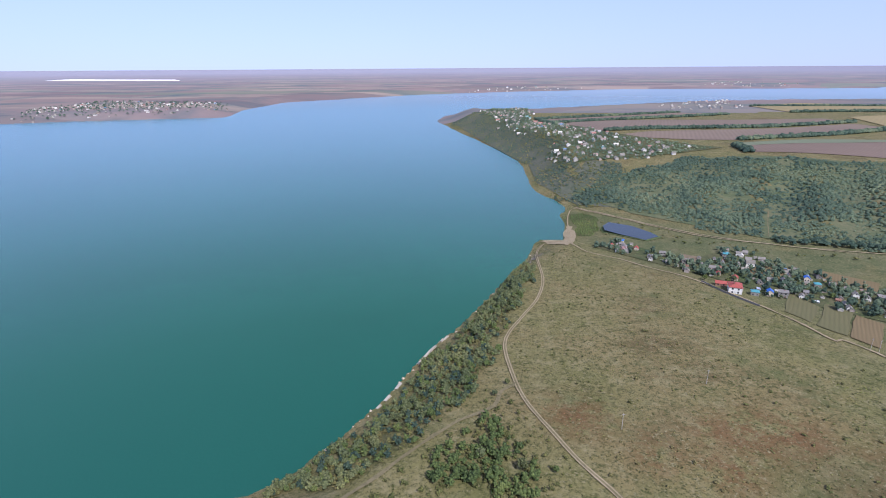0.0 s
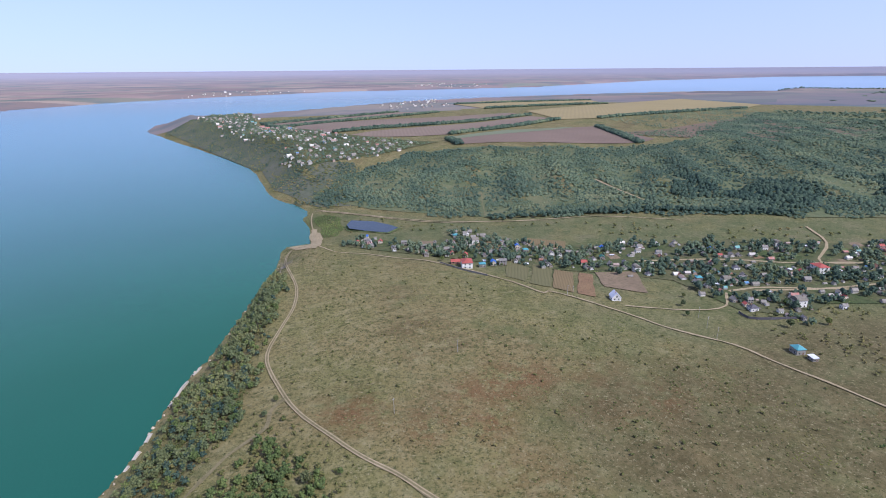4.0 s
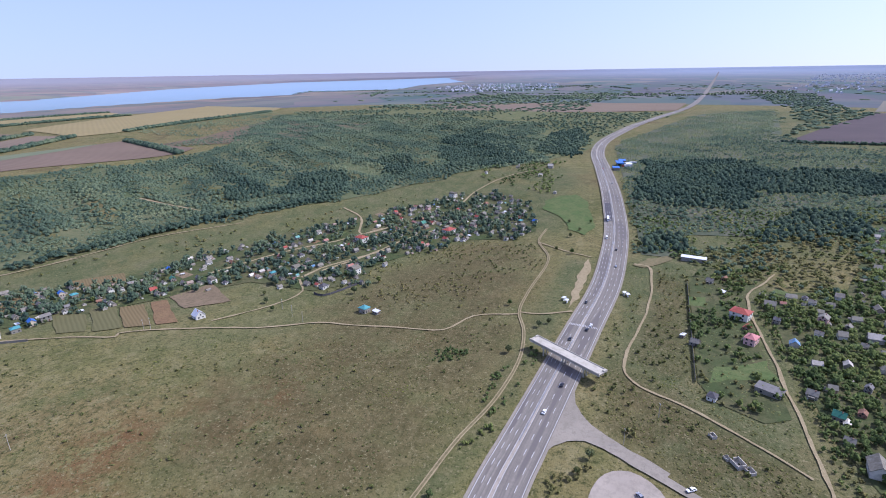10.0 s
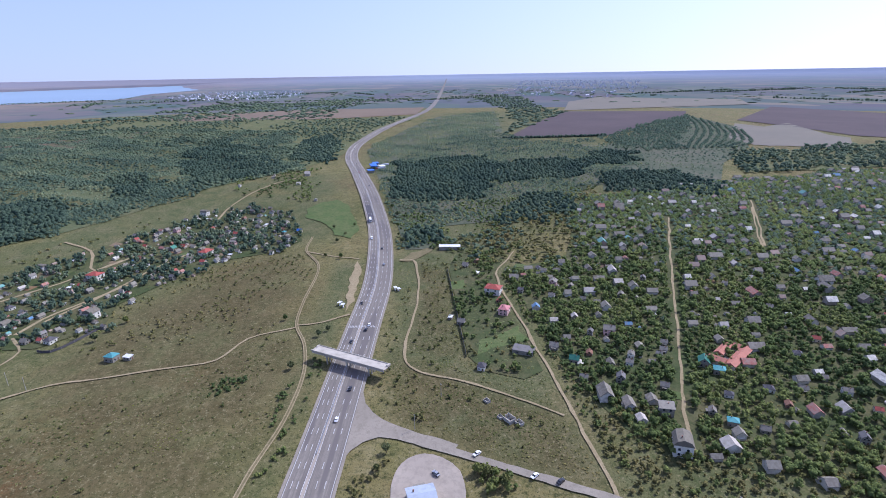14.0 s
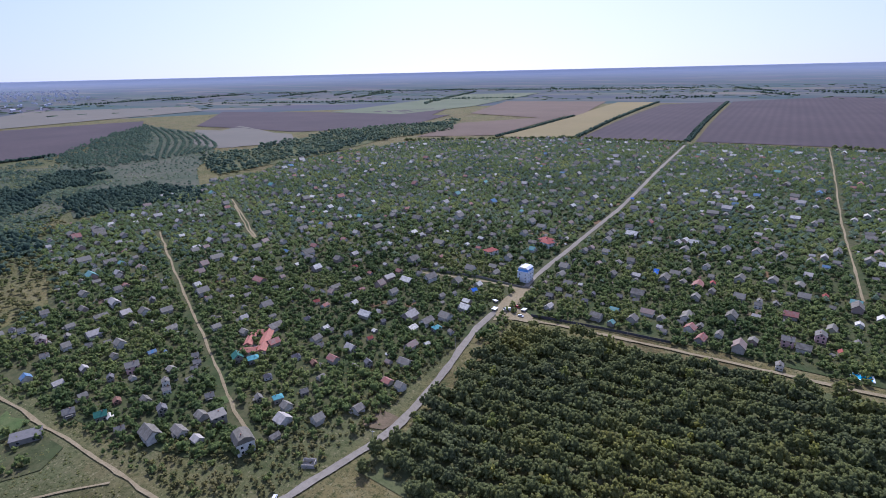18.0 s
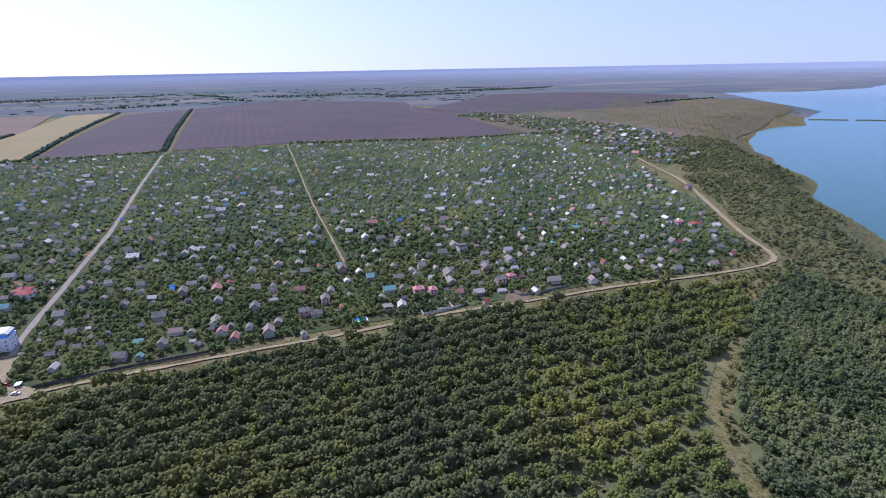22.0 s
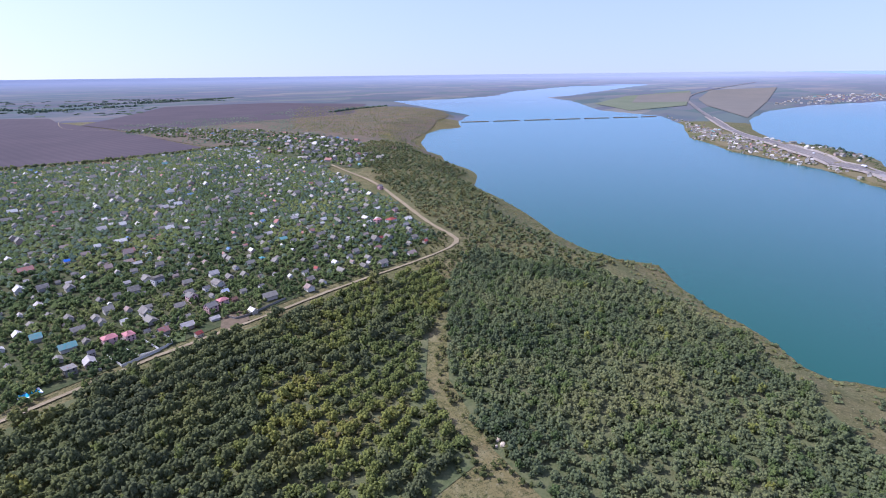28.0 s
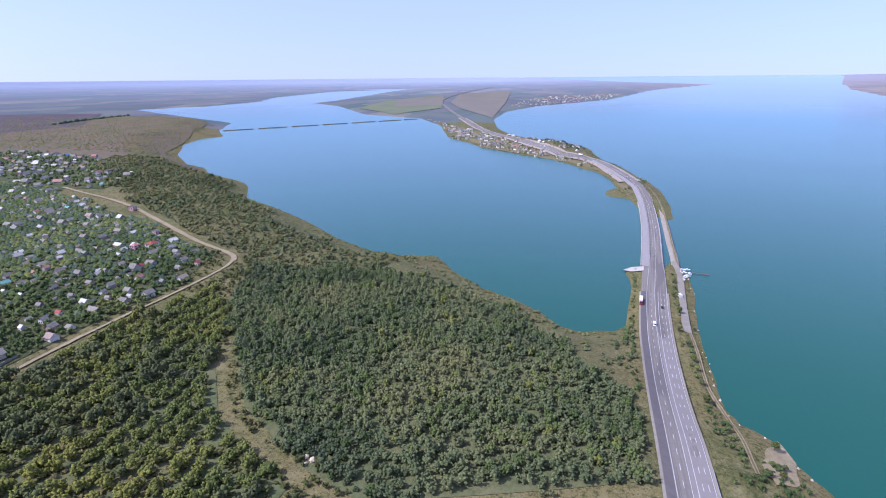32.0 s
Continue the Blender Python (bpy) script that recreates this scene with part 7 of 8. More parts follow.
far_houses("far_cottages", spots, 5.0, "hundreds of small cottages in distant garden plots", -10)
far_houses("far_cottages", free_spots(Z_D_WEST, 19, 13, 0.62, 0.2), 6.4, "pale houses above the western shore", 10)
far_houses("far_cottages", strew([(-1200, 72), (-1270, 38), (-1355, -32), (-1503, -172), (-1654, -242), (-1752, -318), (-1790, -230), (-1600, -70), (-1420, 40), (-1300, 80)], 15, 0.4, share=0.5), 5.5, "fishing huts and cottages along the spit", 35)
far_houses("far_cottages", strew(Z_D_CAPE, 24, 0.4, share=0.6), 5.0, "distant cottages by the western fields")
far_houses("headland_cottages", strew(Z_D_HEAD, 17, 0.4, share=0.6), 5.0, "white cottages scattered on the headland")
far_houses("headland_cottages", strew(Z_D_BACK, 42, 0.4, share=0.6), 6, "distant cottages at the plateau's edge")
far_houses("spit_huts", strew(Z_D_SPIT_EAST, 22, 0.4, share=0.5), 6.0, "huts on the outer edge of the spit")
far_houses("spit_huts", strew(Z_D_SPIT, 10.5, 0.45, share=0.8), 5.0, "huts and kiosks crowded along the spit")
far_houses("bank_houses", strew(Z_D_NBANK, 40, 0.4, share=0.5), 7.5, "village on the far bank")
far_houses("bank_houses", strew(Z_D_NB2, 60, 0.45, share=0.5), 9, "houses on the far shore")
far_houses("bank_houses", strew(Z_D_NB3, 90, 0.45, share=0.5), 11, "houses on the far shore")
far_houses("town_houses", strew(Z_D_TOWN, 110, 0.45, share=0.45), 11, "pale houses of a distant town", skins=[PALE_TOWN, PALE_TOWN])
far_houses("town_houses", strew(Z_D_TOWN2, 70, 0.45, share=0.5), 10, "pale houses of a distant lakeside town", skins=[PALE_TOWN, PALE_TOWN])
far_houses("spit_houses", strew(Z_D_SPIT2, 46, 0.45, share=0.6), 10, "village on the far end of the spit")
woods("hamlet_trees", Z_D_UPPER, 7, 3, 6.5, SMALL, FRUIT, "trees round the farmhouses at the valley's head", 0.9, category="trees", patch=45)
far_houses("upper_houses", free_spots(Z_D_UPPER, 22, 12, 0.25, 0.3), 5.6, "farmhouses at the valley's head")

# sheds, greenhouses and water butts in the plots
far_houses("garden_sheds", strew(Z_D_SOUTH, 17, 0.5, share=0.34), 2.3, "small sheds and outhouses among the garden plots", -20)
far_houses("garden_sheds", strew(Z_D_VILLAGE, 11, 0.5, share=0.5), 3.0, "small sheds and outhouses in the village yards", -24)

# ---------------------------------------------------------------- trees and bushes of the gardens, kept off the houses
HOMES = np.array(BUILT)


def off_houses(g, gap):
    keep = np.ones(len(g), bool)
    for i in range(0, len(g), 2000):
        d = np.abs(g[i:i + 2000, None, :] - HOMES[None]).max(2).min(1)
        keep[i:i + 2000] = d > gap
    return g[keep]


g = off_houses(strew(Z_D_SOUTH, 4.1, 0.5, share=0.92), 4.5)
g = g[np.hypot(g[:, 0], g[:, 1]) + rng.normal(0, 60, len(g)) < 520]
w, h = sizes(len(g), 2.2, 6.0, 0.9)
plant("garden_trees", g, w, h, MIDDLE, FRUIT, "fruit trees crowding the garden plots", "trees")
g = off_houses(strew(Z_D_SOUTH, 4.3, 0.5, share=0.9), 2.8)
g = g[np.hypot(g[:, 0], g[:, 1]) + rng.normal(0, 60, len(g)) >= 520]
w, h = sizes(len(g), 3.0, 7.0, 0.95)
# the rest of the far garden trees take the haze-tinted leaves
leafy = rng.random(len(g)) < 0.6
for chosen, material, label in ((leafy, FRUIT, "fruit trees crowding the distant garden plots"), (~leafy, HAZED_LEAF, "grey-green trees among the distant garden plots")):
    plant("garden_trees", g[chosen], w[chosen], h[chosen], SPRIG, material, label, "trees")
g = off_houses(strew(Z_D_SOUTH, 3.6, 0.5, share=0.55), 3.0)
g = g[np.hypot(g[:, 0], g[:, 1]) < 600]
w, h = sizes(len(g), 1.2, 3.0, 0.7)
plant("garden_bushes", g, w, h, TUFT, SHRUB, "currant bushes, vines and weeds between garden trees", "bushes", 0.0)
g = off_houses(strew(Z_D_VILLAGE, 3.4, 0.5, share=0.6), 3.2)
w, h = sizes(len(g), 1.0, 2.6, 0.7)
plant("garden_bushes", g, w, h, TUFT, FRUIT, "bushes and weeds in the village yards", "bushes", 0.0)

# ---------------------------------------------------------------- landmark buildings
def thing(name, label, category, x, y, turn=0.0, z=None, group=""):
    ob = tagged(new(name), label, category, group)
    ob.matrix_basis = pose(x, y, (gz(x, y) + 0.2) if z is None else z, 0, 0, turn)
    return ob


# white tower house with a blue and white roof storey
tower = thing("tower_house", "tall white house with blue and white roof beside the crossroads", "house", 136, -381, -6)
tower.scale = (0.82, 0.82, 0.86)
part("wall", boxes((-5.5, -6.5, -1, 5.5, 6.5, 10.2)), FRAME_WHITE, tower)
part("cornice", boxes((-5.8, -6.8, 10.2, 5.8, 6.8, 10.6)), FRAME_WHITE, tower)
part("roof_storey", boxes((-5.0, -6.0, 10.6, 5.0, 6.0, 13.2)), paint("sky_blue_panels", (0.16, 0.36, 0.72), 0.6, 0.2, 0, 0.4), tower)
for y in (-4.6, -1.6, 1.6, 4.6):
    bm = bmesh.new()
    prism(bm, [(-5.6, 13.2), (5.6, 13.2), (3.0, 14.6), (-3.0, 14.6)], y - 1.4, y + 1.4)
    part("roof_bay", bm, TIN_WHITE, tower)
for z in (1.7, 4.7, 7.7):
    for y in (-4, 0, 4):
        for s in (-1, 1):
            add_window(tower, s * 5.52, y, z, 90)
    for x in (-3, 3):
        for s in (-1, 1):
            add_window(tower, x, s * 6.52, z, 0)
for y in (-4, 0, 4):
    for s in (-1, 1):
        add_window(tower, s * 5.02, y, 11.8, 90)

# long complex round a yard, salmon tiles
comp = thing("courtyard_house", "long low building round a yard with salmon tiled roofs", "house", 252, -209, -55)
for x0, y0, x1, y1, ax in ((-17, -9, 17, -2, 0), (-17, -2, -10, 9, 1), (-6, 3, 12, 9, 0), (10, -2, 17, 3, 1)):
    part("wall", boxes((x0 + 0.3, y0 + 0.3, -1, x1 - 0.3, y1 - 0.3, 3.6)), CREAM, comp)
    bm = bmesh.new()
    if ax == 0:
        m = (y0 + y1) / 2
        prism(bm, [(y0 - 0.3, 3.6), (y1 + 0.3, 3.6), (m, 5.6)], x0 - 0.2, x1 + 0.2)
        bmesh.ops.rotate(bm, verts=bm.verts[:], cent=(0, 0, 0), matrix=Matrix(((0, 1, 0), (1, 0, 0), (0, 0, 1))))
        bmesh.ops.recalc_face_normals(bm, faces=bm.faces[:])
    else:
        m = (x0 + x1) / 2
        prism(bm, [(x0 - 0.3, 3.6), (x1 + 0.3, 3.6), (m, 5.6)], y0 - 0.2, y1 + 0.2)
    part("roof", bm, TILE_ORANGE, comp)
part("paving", boxes((-10, -2, -0.5, 10, 3, 0.15)), CONCRETE, comp)
comp.scale = (0.9, 0.86, 0.8)
for x in range(-14, 16, 4):
    add_window(comp, x, -8.72, 1.7, 0, "wide")

# roadside building with a pale blue roof by the junction
inn = thing("roadside_inn", "roadside building with pale blue metal roof on concrete forecourt", "building", 178, -16, 5)
part("wall", boxes((-7, -8, -1, 7, 8, 4.6)), PLASTER, inn)
for s in (-1, 1):
    bm = bmesh.new()
    prism(bm, [(0, 6.2), (s * 7.6, 4.5), (s * 7.6, 4.7), (0, 6.42)], -8.5, 8.5)
    part("roof", bm, paint("pale_blue_sheet_metal", (0.36, 0.40, 0.45), 0.5, 0.2, 0.1, 0.4) if s < 0 else bpy.data.materials["pale_blue_sheet_metal"], inn)
for y in (-5, -1.5, 2, 5.5):
    for s in (-1, 1):
        add_window(inn, s * 7.02, y, 2.2, 90, "wide")
part("chimney", boxes((2, 4, 5, 2.8, 4.8, 7.2)), BRICK, inn)
part("annex", boxes((7, -4, -1, 11, 3, 3.0)), BLOCK, inn)
inn.scale = (0.8, 0.72, 0.85)

# swimming pool in a garden
POOL, qnt, qb = mat("pool_water", 0.05, 0, 0.5)
qb.inputs["Base Color"].default_value = (0.03, 0.42, 0.68, 1)
pool = thing("swimming_pool", "small bright blue swimming pool in a white surround", "pool", -76, -330, -3)
part("surround", boxes((-5.5, -4, -0.5, 5.5, -3, 0.5), (-5.5, 3, -0.5, 5.5, 4, 0.5), (-5.5, -3, -0.5, -4.5, 3, 0.5), (4.5, -3, -0.5, 5.5, 3, 0.5)), FRAME_WHITE, pool)
part("water", boxes((-4.5, -3, -0.5, 4.5, 3, 0.38)), POOL, pool)

# blue-roofed filling station and sheds by the far bend
gas = thing("filling_station", "filling station with blue and white canopy by the highway", "filling station", 905, -18, 5)
part("canopy", boxes((-14, -7, 5.2, 14, 4, 6.4)), TIN_BLUE, gas)
for x in (-10, 0, 10):
    for y in (-5, 2):
        part("column", boxes((x - 0.3, y - 0.3, -1, x + 0.3, y + 0.3, 5.2)), FRAME_WHITE, gas)
part("shop", boxes((-12, -20, -1, 6, -11, 4.4)), PLASTER, gas)
part("shop_roof", boxes((-12.4, -20.4, 4.4, 6.4, -10.6, 4.9)), TIN_WHITE, gas)
for x, y, l in ((940, -24, 18), (868, -14, 14)):
    b = thing("roadside_shed", "blue-roofed shed beside the highway", "shed", x, y, 5)
    part("wall", boxes((-l / 2, -5, -1, l / 2, 5, 4)), BLOCK, b)
    part("roof", boxes((-l / 2 - 0.4, -5.4, 4, l / 2 + 0.4, 5.4, 4.4)), TIN_BLUE, b)
barn = thing("barn", "long barn with white metal roof by the pasture", "barn", 490, -80, 78)
part("wall", boxes((-10, -3.6, -1, 10, 3.6, 3.2)), BLOCK, barn)
part("roof", boxes((-10.4, -4, 3.2, 10.4, 4, 3.45)), TIN_WHITE, barn)
part("door", boxes((-1.5, -3.7, 0, 1.5, -3.55, 2.6)), DOOR_BROWN, barn)

# ---------------------------------------------------------------- unfinished overpass
bx, by = 290.7, 14.3
over = thing("overpass", "unfinished concrete overpass across the highway, cut off at both ends", "bridge", bx, by, math.degrees(math.atan2(43.3, 32.0)), gz(bx, by) + 0.4)
part("deck", boxes((-26.8, -3.75, 6.4, 26.8, 3.75, 6.9)), CONCRETE, over, "pale weathered concrete deck")
for y in (-3.0, -1.0, 1.0, 3.0):
    part("girder", boxes((-26.4, y - 0.35, 5.2, 26.4, y + 0.35, 6.4)), CONCRETE, over)
for y in (-3.62, 3.62):
    part("kerb", boxes((-26.8, y - 0.18, 6.9, 26.8, y + 0.18, 7.3)), CONCRETE, over)
for x in (-15.5, 0.0, 15.5):
    part("pier_cap", boxes((x - 0.8, -3.6, 4.4, x + 0.8, 3.6, 5.2)), CONCRETE, over)
    for y in (-2.7, 0, 2.7):
        bm = bmesh.new()
        bmesh.ops.create_cone(bm, cap_ends=True, segments=12, radius1=0.5, radius2=0.5, depth=6.4, matrix=Matrix.Translation((x, y, 1.2)))
        part("column", bm, CONCRETE, over)
for s in (-1, 1):
    part("end_rubble", boxes((s * 26.2 - 0.6, -3.3, 6.9, s * 26.0 + 0.6, -0.8, 7.5), (s * 25.8 - 0.4, 0.5, 6.9, s * 25.8 + 0.4, 3.0, 7.2)), CONCRETE, over)

# ---------------------------------------------------------------- lane dashes, crossing, barrier
def along(line, s):
    d = np.concatenate(([0], np.cumsum(np.hypot(*np.diff(line, axis=0).T))))
    i = np.clip(np.searchsorted(d, s) - 1, 0, len(line) - 2)
    t = ((s - d[i]) / (d[i + 1] - d[i]))[:, None]
    e = line[i + 1] - line[i]
    return line[i] * (1 - t) + line[i + 1] * t, e / np.hypot(e[:, 0], e[:, 1])[:, None], d[-1]


def road_z(p):
    c = HW[np.argmin(np.hypot(HW[:, 0] - p[0], HW[:, 1] - p[1]))]
    zc, zp = gz(*c), gz(*p)
    return max(0.5 * zp + 0.5 * zc, zp, 2.6) + 0.47 + 0.0006 * math.hypot(*p)


V, F = [], []
for near_hw, off in [(HW[(HW[:, 0] > 150) & (HW[:, 0] < 1100)], o) for o in (-6.6, -2.8, 5.5, 8.2)] + [(NEAR_WEST, o) for o in (-2.6, 5.6, 8.1)] + [(CAUSEWAY, o) for o in (-0.8, 5.2)]:
    total = along(near_hw, np.array([1.0]))[2]
    st = np.arange(4, total - 8, 12.0)
    a, ea, _ = along(near_hw, st)
    for p, e in zip(a, ea):
        n = np.array((-e[1], e[0]))
        c = p + n * off
        if 330 < c[0] < 352:
            continue
        k = len(V)
        for u, w in ((0, -.14), (4.6, -.14), (4.6, .14), (0, .14)):
            q = c + e * u + n * w
            V.append((q[0], q[1], road_z(q) + 0.1))
        F.append((k, k + 1, k + 2, k + 3))
dash = mesh_np("lane_dashes", np.array(V), np.array(F), [WHITE_LINE])
tagged(dash, "broken white lane lines on the asphalt", "road marking", kind="stuff")
cross = thing("pedestrian_crossing", "worn white stripes of a pedestrian crossing", "road marking", 343.5, 6.0, 0, 0.0)
cr_z = road_z((343.5, 6.0)) + 0.1
for k in range(20):
    o = -10.4 + k * 1.06
    part("stripe", boxes((-1.5, o + 0.0, cr_z - 0.05, 1.5, o + 0.45, cr_z)), WHITE_LINE, cross)
cross.matrix_basis = pose(343.5, 6.0, 0, 0, 0, -9.5)
STEEL = paint("galvanised_steel", (0.42, 0.43, 0.44), 0.45, 0.2, 0.6, 0.8)
for lo, hi, off in ((355, 720, 2.0), (215, 325, 2.0), (-1000, -560, -3.9), (-230, -120, 12.0), (720, 1000, 2.0)):
    seg = HW[(HW[:, 0] > lo) & (HW[:, 0] < hi)]
    n = sides(seg)
    pts = seg + n * off
    rail = tagged(new("guardrail"), "low steel guardrail along the highway", "guardrail")
    V, F = [], []
    for i, (p, nn) in enumerate(zip(pts, n)):
        z = road_z(p)
        for s, h in ((-.12, .45), (.12, .45), (.12, .85), (-.12, .85)):
            V.append((p[0] + nn[0] * s, p[1] + nn[1] * s, z + h))
        if i:
            b = 4 * i
            F += [(b - 4 + j, b - 4 + (j + 1) % 4, b + (j + 1) % 4, b + j) for j in range(4)]
    r = mesh_np("rail", np.array(V), np.array(F), [STEEL])
    r.parent = rail
    bm = bmesh.new()
    for p in pts[::2]:
        z = road_z(p)
        box(bm, p[0] - .08, p[1] - .08, z - .3, p[0] + .08, p[1] + .08, z + .8)
    tagged(part("posts", bm, STEEL, rail), kind="stuff")

# old carriageway edges and walls of the causeway
seg = HW[(HW[:, 0] > -1250) & (HW[:, 0] < -540)]
ribbon("old_lane", seg, -12.1, -4.2, paint("worn_lane_concrete", (0.285, 0.262, 0.245), 0.9, 0.25, 0, 0.25), 0.62, "pale worn concrete lane of the causeway", "lane", floor=2.6, cross=3)
n = sides(seg)
for off in (-12.5, 8.9):
    V, F = [], []
    for i, (p, nn) in enumerate(zip((seg + n * off)[seg[:, 0] > -860], n[seg[:, 0] > -860])):
        for s, h in ((-.22, -2.0), (.22, -2.0), (.22, 3.6), (-.22, 3.6)):
            V.append((p[0] + nn[0] * s, p[1] + nn[1] * s, h))
        if i:
            b = 4 * i
            F += [(b - 4 + j, b - 4 + (j + 1) % 4, b + (j + 1) % 4, b + j) for j in range(4)]
    tagged(mesh_np("causeway_wall", np.array(V), np.array(F), [CONCRETE]), "concrete retaining wall of the causeway above the water", "wall", kind="structure")
drape("pier_pad", Z_PIER_PAD, CONCRETE, 1.2, "pale concrete pad jutting into the lake", category="jetty")
dam_line = spline([(-560, 136), (-585, 140), (-641, 146.5), (-756, 161), (-848, 171), (-930, 175), (-990, 170)], 6.0)
n = sides(dam_line)
V, F = [], []
for i, (p, nn) in enumerate(zip(dam_line, n)):
    for s, h in ((-5.0, -2.0), (5.0, -2.0), (3.2, 2.0), (-3.2, 2.0)):
        V.append((p[0] + nn[0] * s, p[1] + nn[1] * s, h))
    if i:
        b = 4 * i
        F += [(b - 4 + j, b - 4 + (j + 1) % 4, b + (j + 1) % 4, b + j) for j in range(4)]
F += [(3, 2, 1, 0), tuple(len(V) - 4 + j for j in range(4))]
tagged(mesh_np("old_dam", np.array(V), np.array(F), [PAVING]), "narrow old concrete dam beside the causeway", "dam", kind="structure")
# pale rock ledge under the cliff slope
ledge = spline([(-46, 266), (-42, 273), (-34, 293), (-23, 321), (-8, 351), (-3, 358)], 2.5)
n = sides(ledge)
V, F = [], []
for i, (p, nn) in enumerate(zip(ledge, n)):
    j0 = rng.uniform(-0.5, 0.5, 2)
    for s, h in ((-0.5 + j0[0], -1.5), (1.5, -1.5), (1.2, 1.5 + 1.4 * j0[1]), (-0.3 + j0[0], 1.3 + j0[1])):
        V.append((p[0] + nn[0] * s * -1, p[1] + nn[1] * s * -1, h))
    if i and noise.noise((p[0] / 9, p[1] / 9, 3.0)) > -0.12:
        b = 4 * i
        F += [(b - 4 + j, b + j, b + (j + 1) % 4, b - 4 + (j + 1) % 4) for j in range(4)]
PALE_ROCK = paint("white_limestone", (0.40, 0.36, 0.28), 0.95, 0.25, 0, 0.5)
tagged(mesh_np("rock_ledge", np.array(V), np.array(F), [PALE_ROCK]), "pale limestone ledge along the waterline", "rock ledge", kind="structure")
# low dam far out on the lake
a, b = np.array((-1904.0, -1239.0)), np.array((-2557.0, -626.0))
dl = np.array([a * (1 - t) + b * t for t in np.linspace(0, 1, 40)])
n = sides(dl)
V, F = [], []
for i, (p, nn) in enumerate(zip(dl, n)):
    for s, h in ((-7, -1), (7, -1), (4, 2.4 + 0.8 * random.random()), (-4, 2.4)):
        V.append((p[0] + nn[0] * s, p[1] + nn[1] * s, h))
    if i and i % 6:
        k = 4 * i
        F += [(k - 4 + j, k - 4 + (j + 1) % 4, k + (j + 1) % 4, k + j) for j in range(4)]
tagged(mesh_np("low_dam", np.array(V), np.array(F), [HEATH]), "broken low earth dam across the lake", "dam", kind="structure")

# ---------------------------------------------------------------- vehicles
RUBBER = paint("tyre_rubber", (0.02, 0.02, 0.02), 0.9, 0.2)
GLASS = PANE
CAR_PAINT = {"white": paint("white_car_paint", (0.75, 0.75, 0.75), 0.3, 0.05, 0, 0.5, 0.6), "black": paint("black_car_paint", (0.02, 0.02, 0.025), 0.3, 0.1, 0, 0.5, 0.6),
             "red": paint("red_car_paint", (0.42, 0.03, 0.025), 0.3, 0.1, 0, 0.5, 0.6), "grey": paint("silver_car_paint", (0.35, 0.36, 0.38), 0.3, 0.1, 0.4, 0.5, 0.6)}
bm = bmesh.new()
bmesh.ops.create_cone(bm, cap_ends=True, segments=14, radius1=0.33, radius2=0.33, depth=0.24, matrix=Matrix.Rotation(math.pi / 2, 4, "X"))
WHEEL = bpy.data.meshes.new("wheel")
bm.to_mesh(WHEEL)
bm.free()
WHEEL.materials.append(RUBBER)


def car(colour, van=False):
    base = tagged(new("van" if van else "car"), ("%s delivery van on the asphalt" if van else "%s passenger car on the asphalt") % {"grey": "silver"}.get(colour, colour), "van" if van else "car")
    bm = bmesh.new()
    if van:
        prism(bm, [(-2.7, .35), (2.6, .35), (2.65, 1.0), (2.1, 1.25), (1.5, 2.25), (-2.7, 2.35)], -1.0, 1.0)
    else:
        prism(bm, [(-2.15, .32), (2.1, .32), (2.18, .7), (1.2, .92), (-1.7, .98), (-2.18, .88)], -.88, .88)
    bmesh.ops.bevel(bm, geom=bm.edges[:], offset=0.07, segments=2, affect="EDGES")
    part("body", bm, CAR_PAINT[colour], base)
    bm = bmesh.new()
    if van:
        prism(bm, [(1.62, 1.25), (2.13, 1.27), (1.58, 2.15), (1.4, 2.15)], -.93, .93)
    else:
        prism(bm, [(-1.6, .93), (1.15, .9), (.45, 1.36), (-1.1, 1.38)], -.76, .76)
    part("glasshouse", bm, GLASS, base, "dark windows")
    if not van:
        part("roof", boxes((-1.05, -.7, 1.37, .42, .7, 1.43)), CAR_PAINT[colour], base)
    for x in (-1.35, 1.35):
        for y in (-.82, .82):
            shared("wheel", WHEEL, base, pose(x, y, .33))
    for y in (-.6, .6):
        part("headlight", boxes((2.1 if not van else 2.58, y - .16, .62, 2.2 if not van else 2.68, y + .16, .78)), FRAME_WHITE, base)
    return base


def truck(colour):
    base = tagged(new("truck"), "articulated truck with %s cab and white trailer" % colour, "truck")
    bm = boxes((4.2, -1.2, .6, 6.4, 1.2, 3.2))
    bmesh.ops.bevel(bm, geom=bm.edges[:], offset=0.12, segments=2, affect="EDGES")
    part("cab", bm, CAR_PAINT[colour], base)
    part("windscreen", boxes((6.36, -1.0, 1.8, 6.44, 1.0, 2.8)), GLASS, base)
    bm = boxes((-6.5, -1.25, 1.1, 3.9, 1.25, 3.7))
    bmesh.ops.bevel(bm, geom=bm.edges[:], offset=0.06, segments=1, affect="EDGES")
    part("trailer", bm, CAR_PAINT["white"], base)
    part("chassis", boxes((-6.3, -.5, .6, 6, .5, 1.1)), RUBBER, base)
    for x in (-5.2, -3.9, 2.6, 5.3):
        for y in (-1.05, 1.05):
            shared("wheel", WHEEL, base, pose(x, y, .5) @ Matrix.Diagonal((1.5, 1.3, 1.5, 1)))
    return base


FLEET = {}


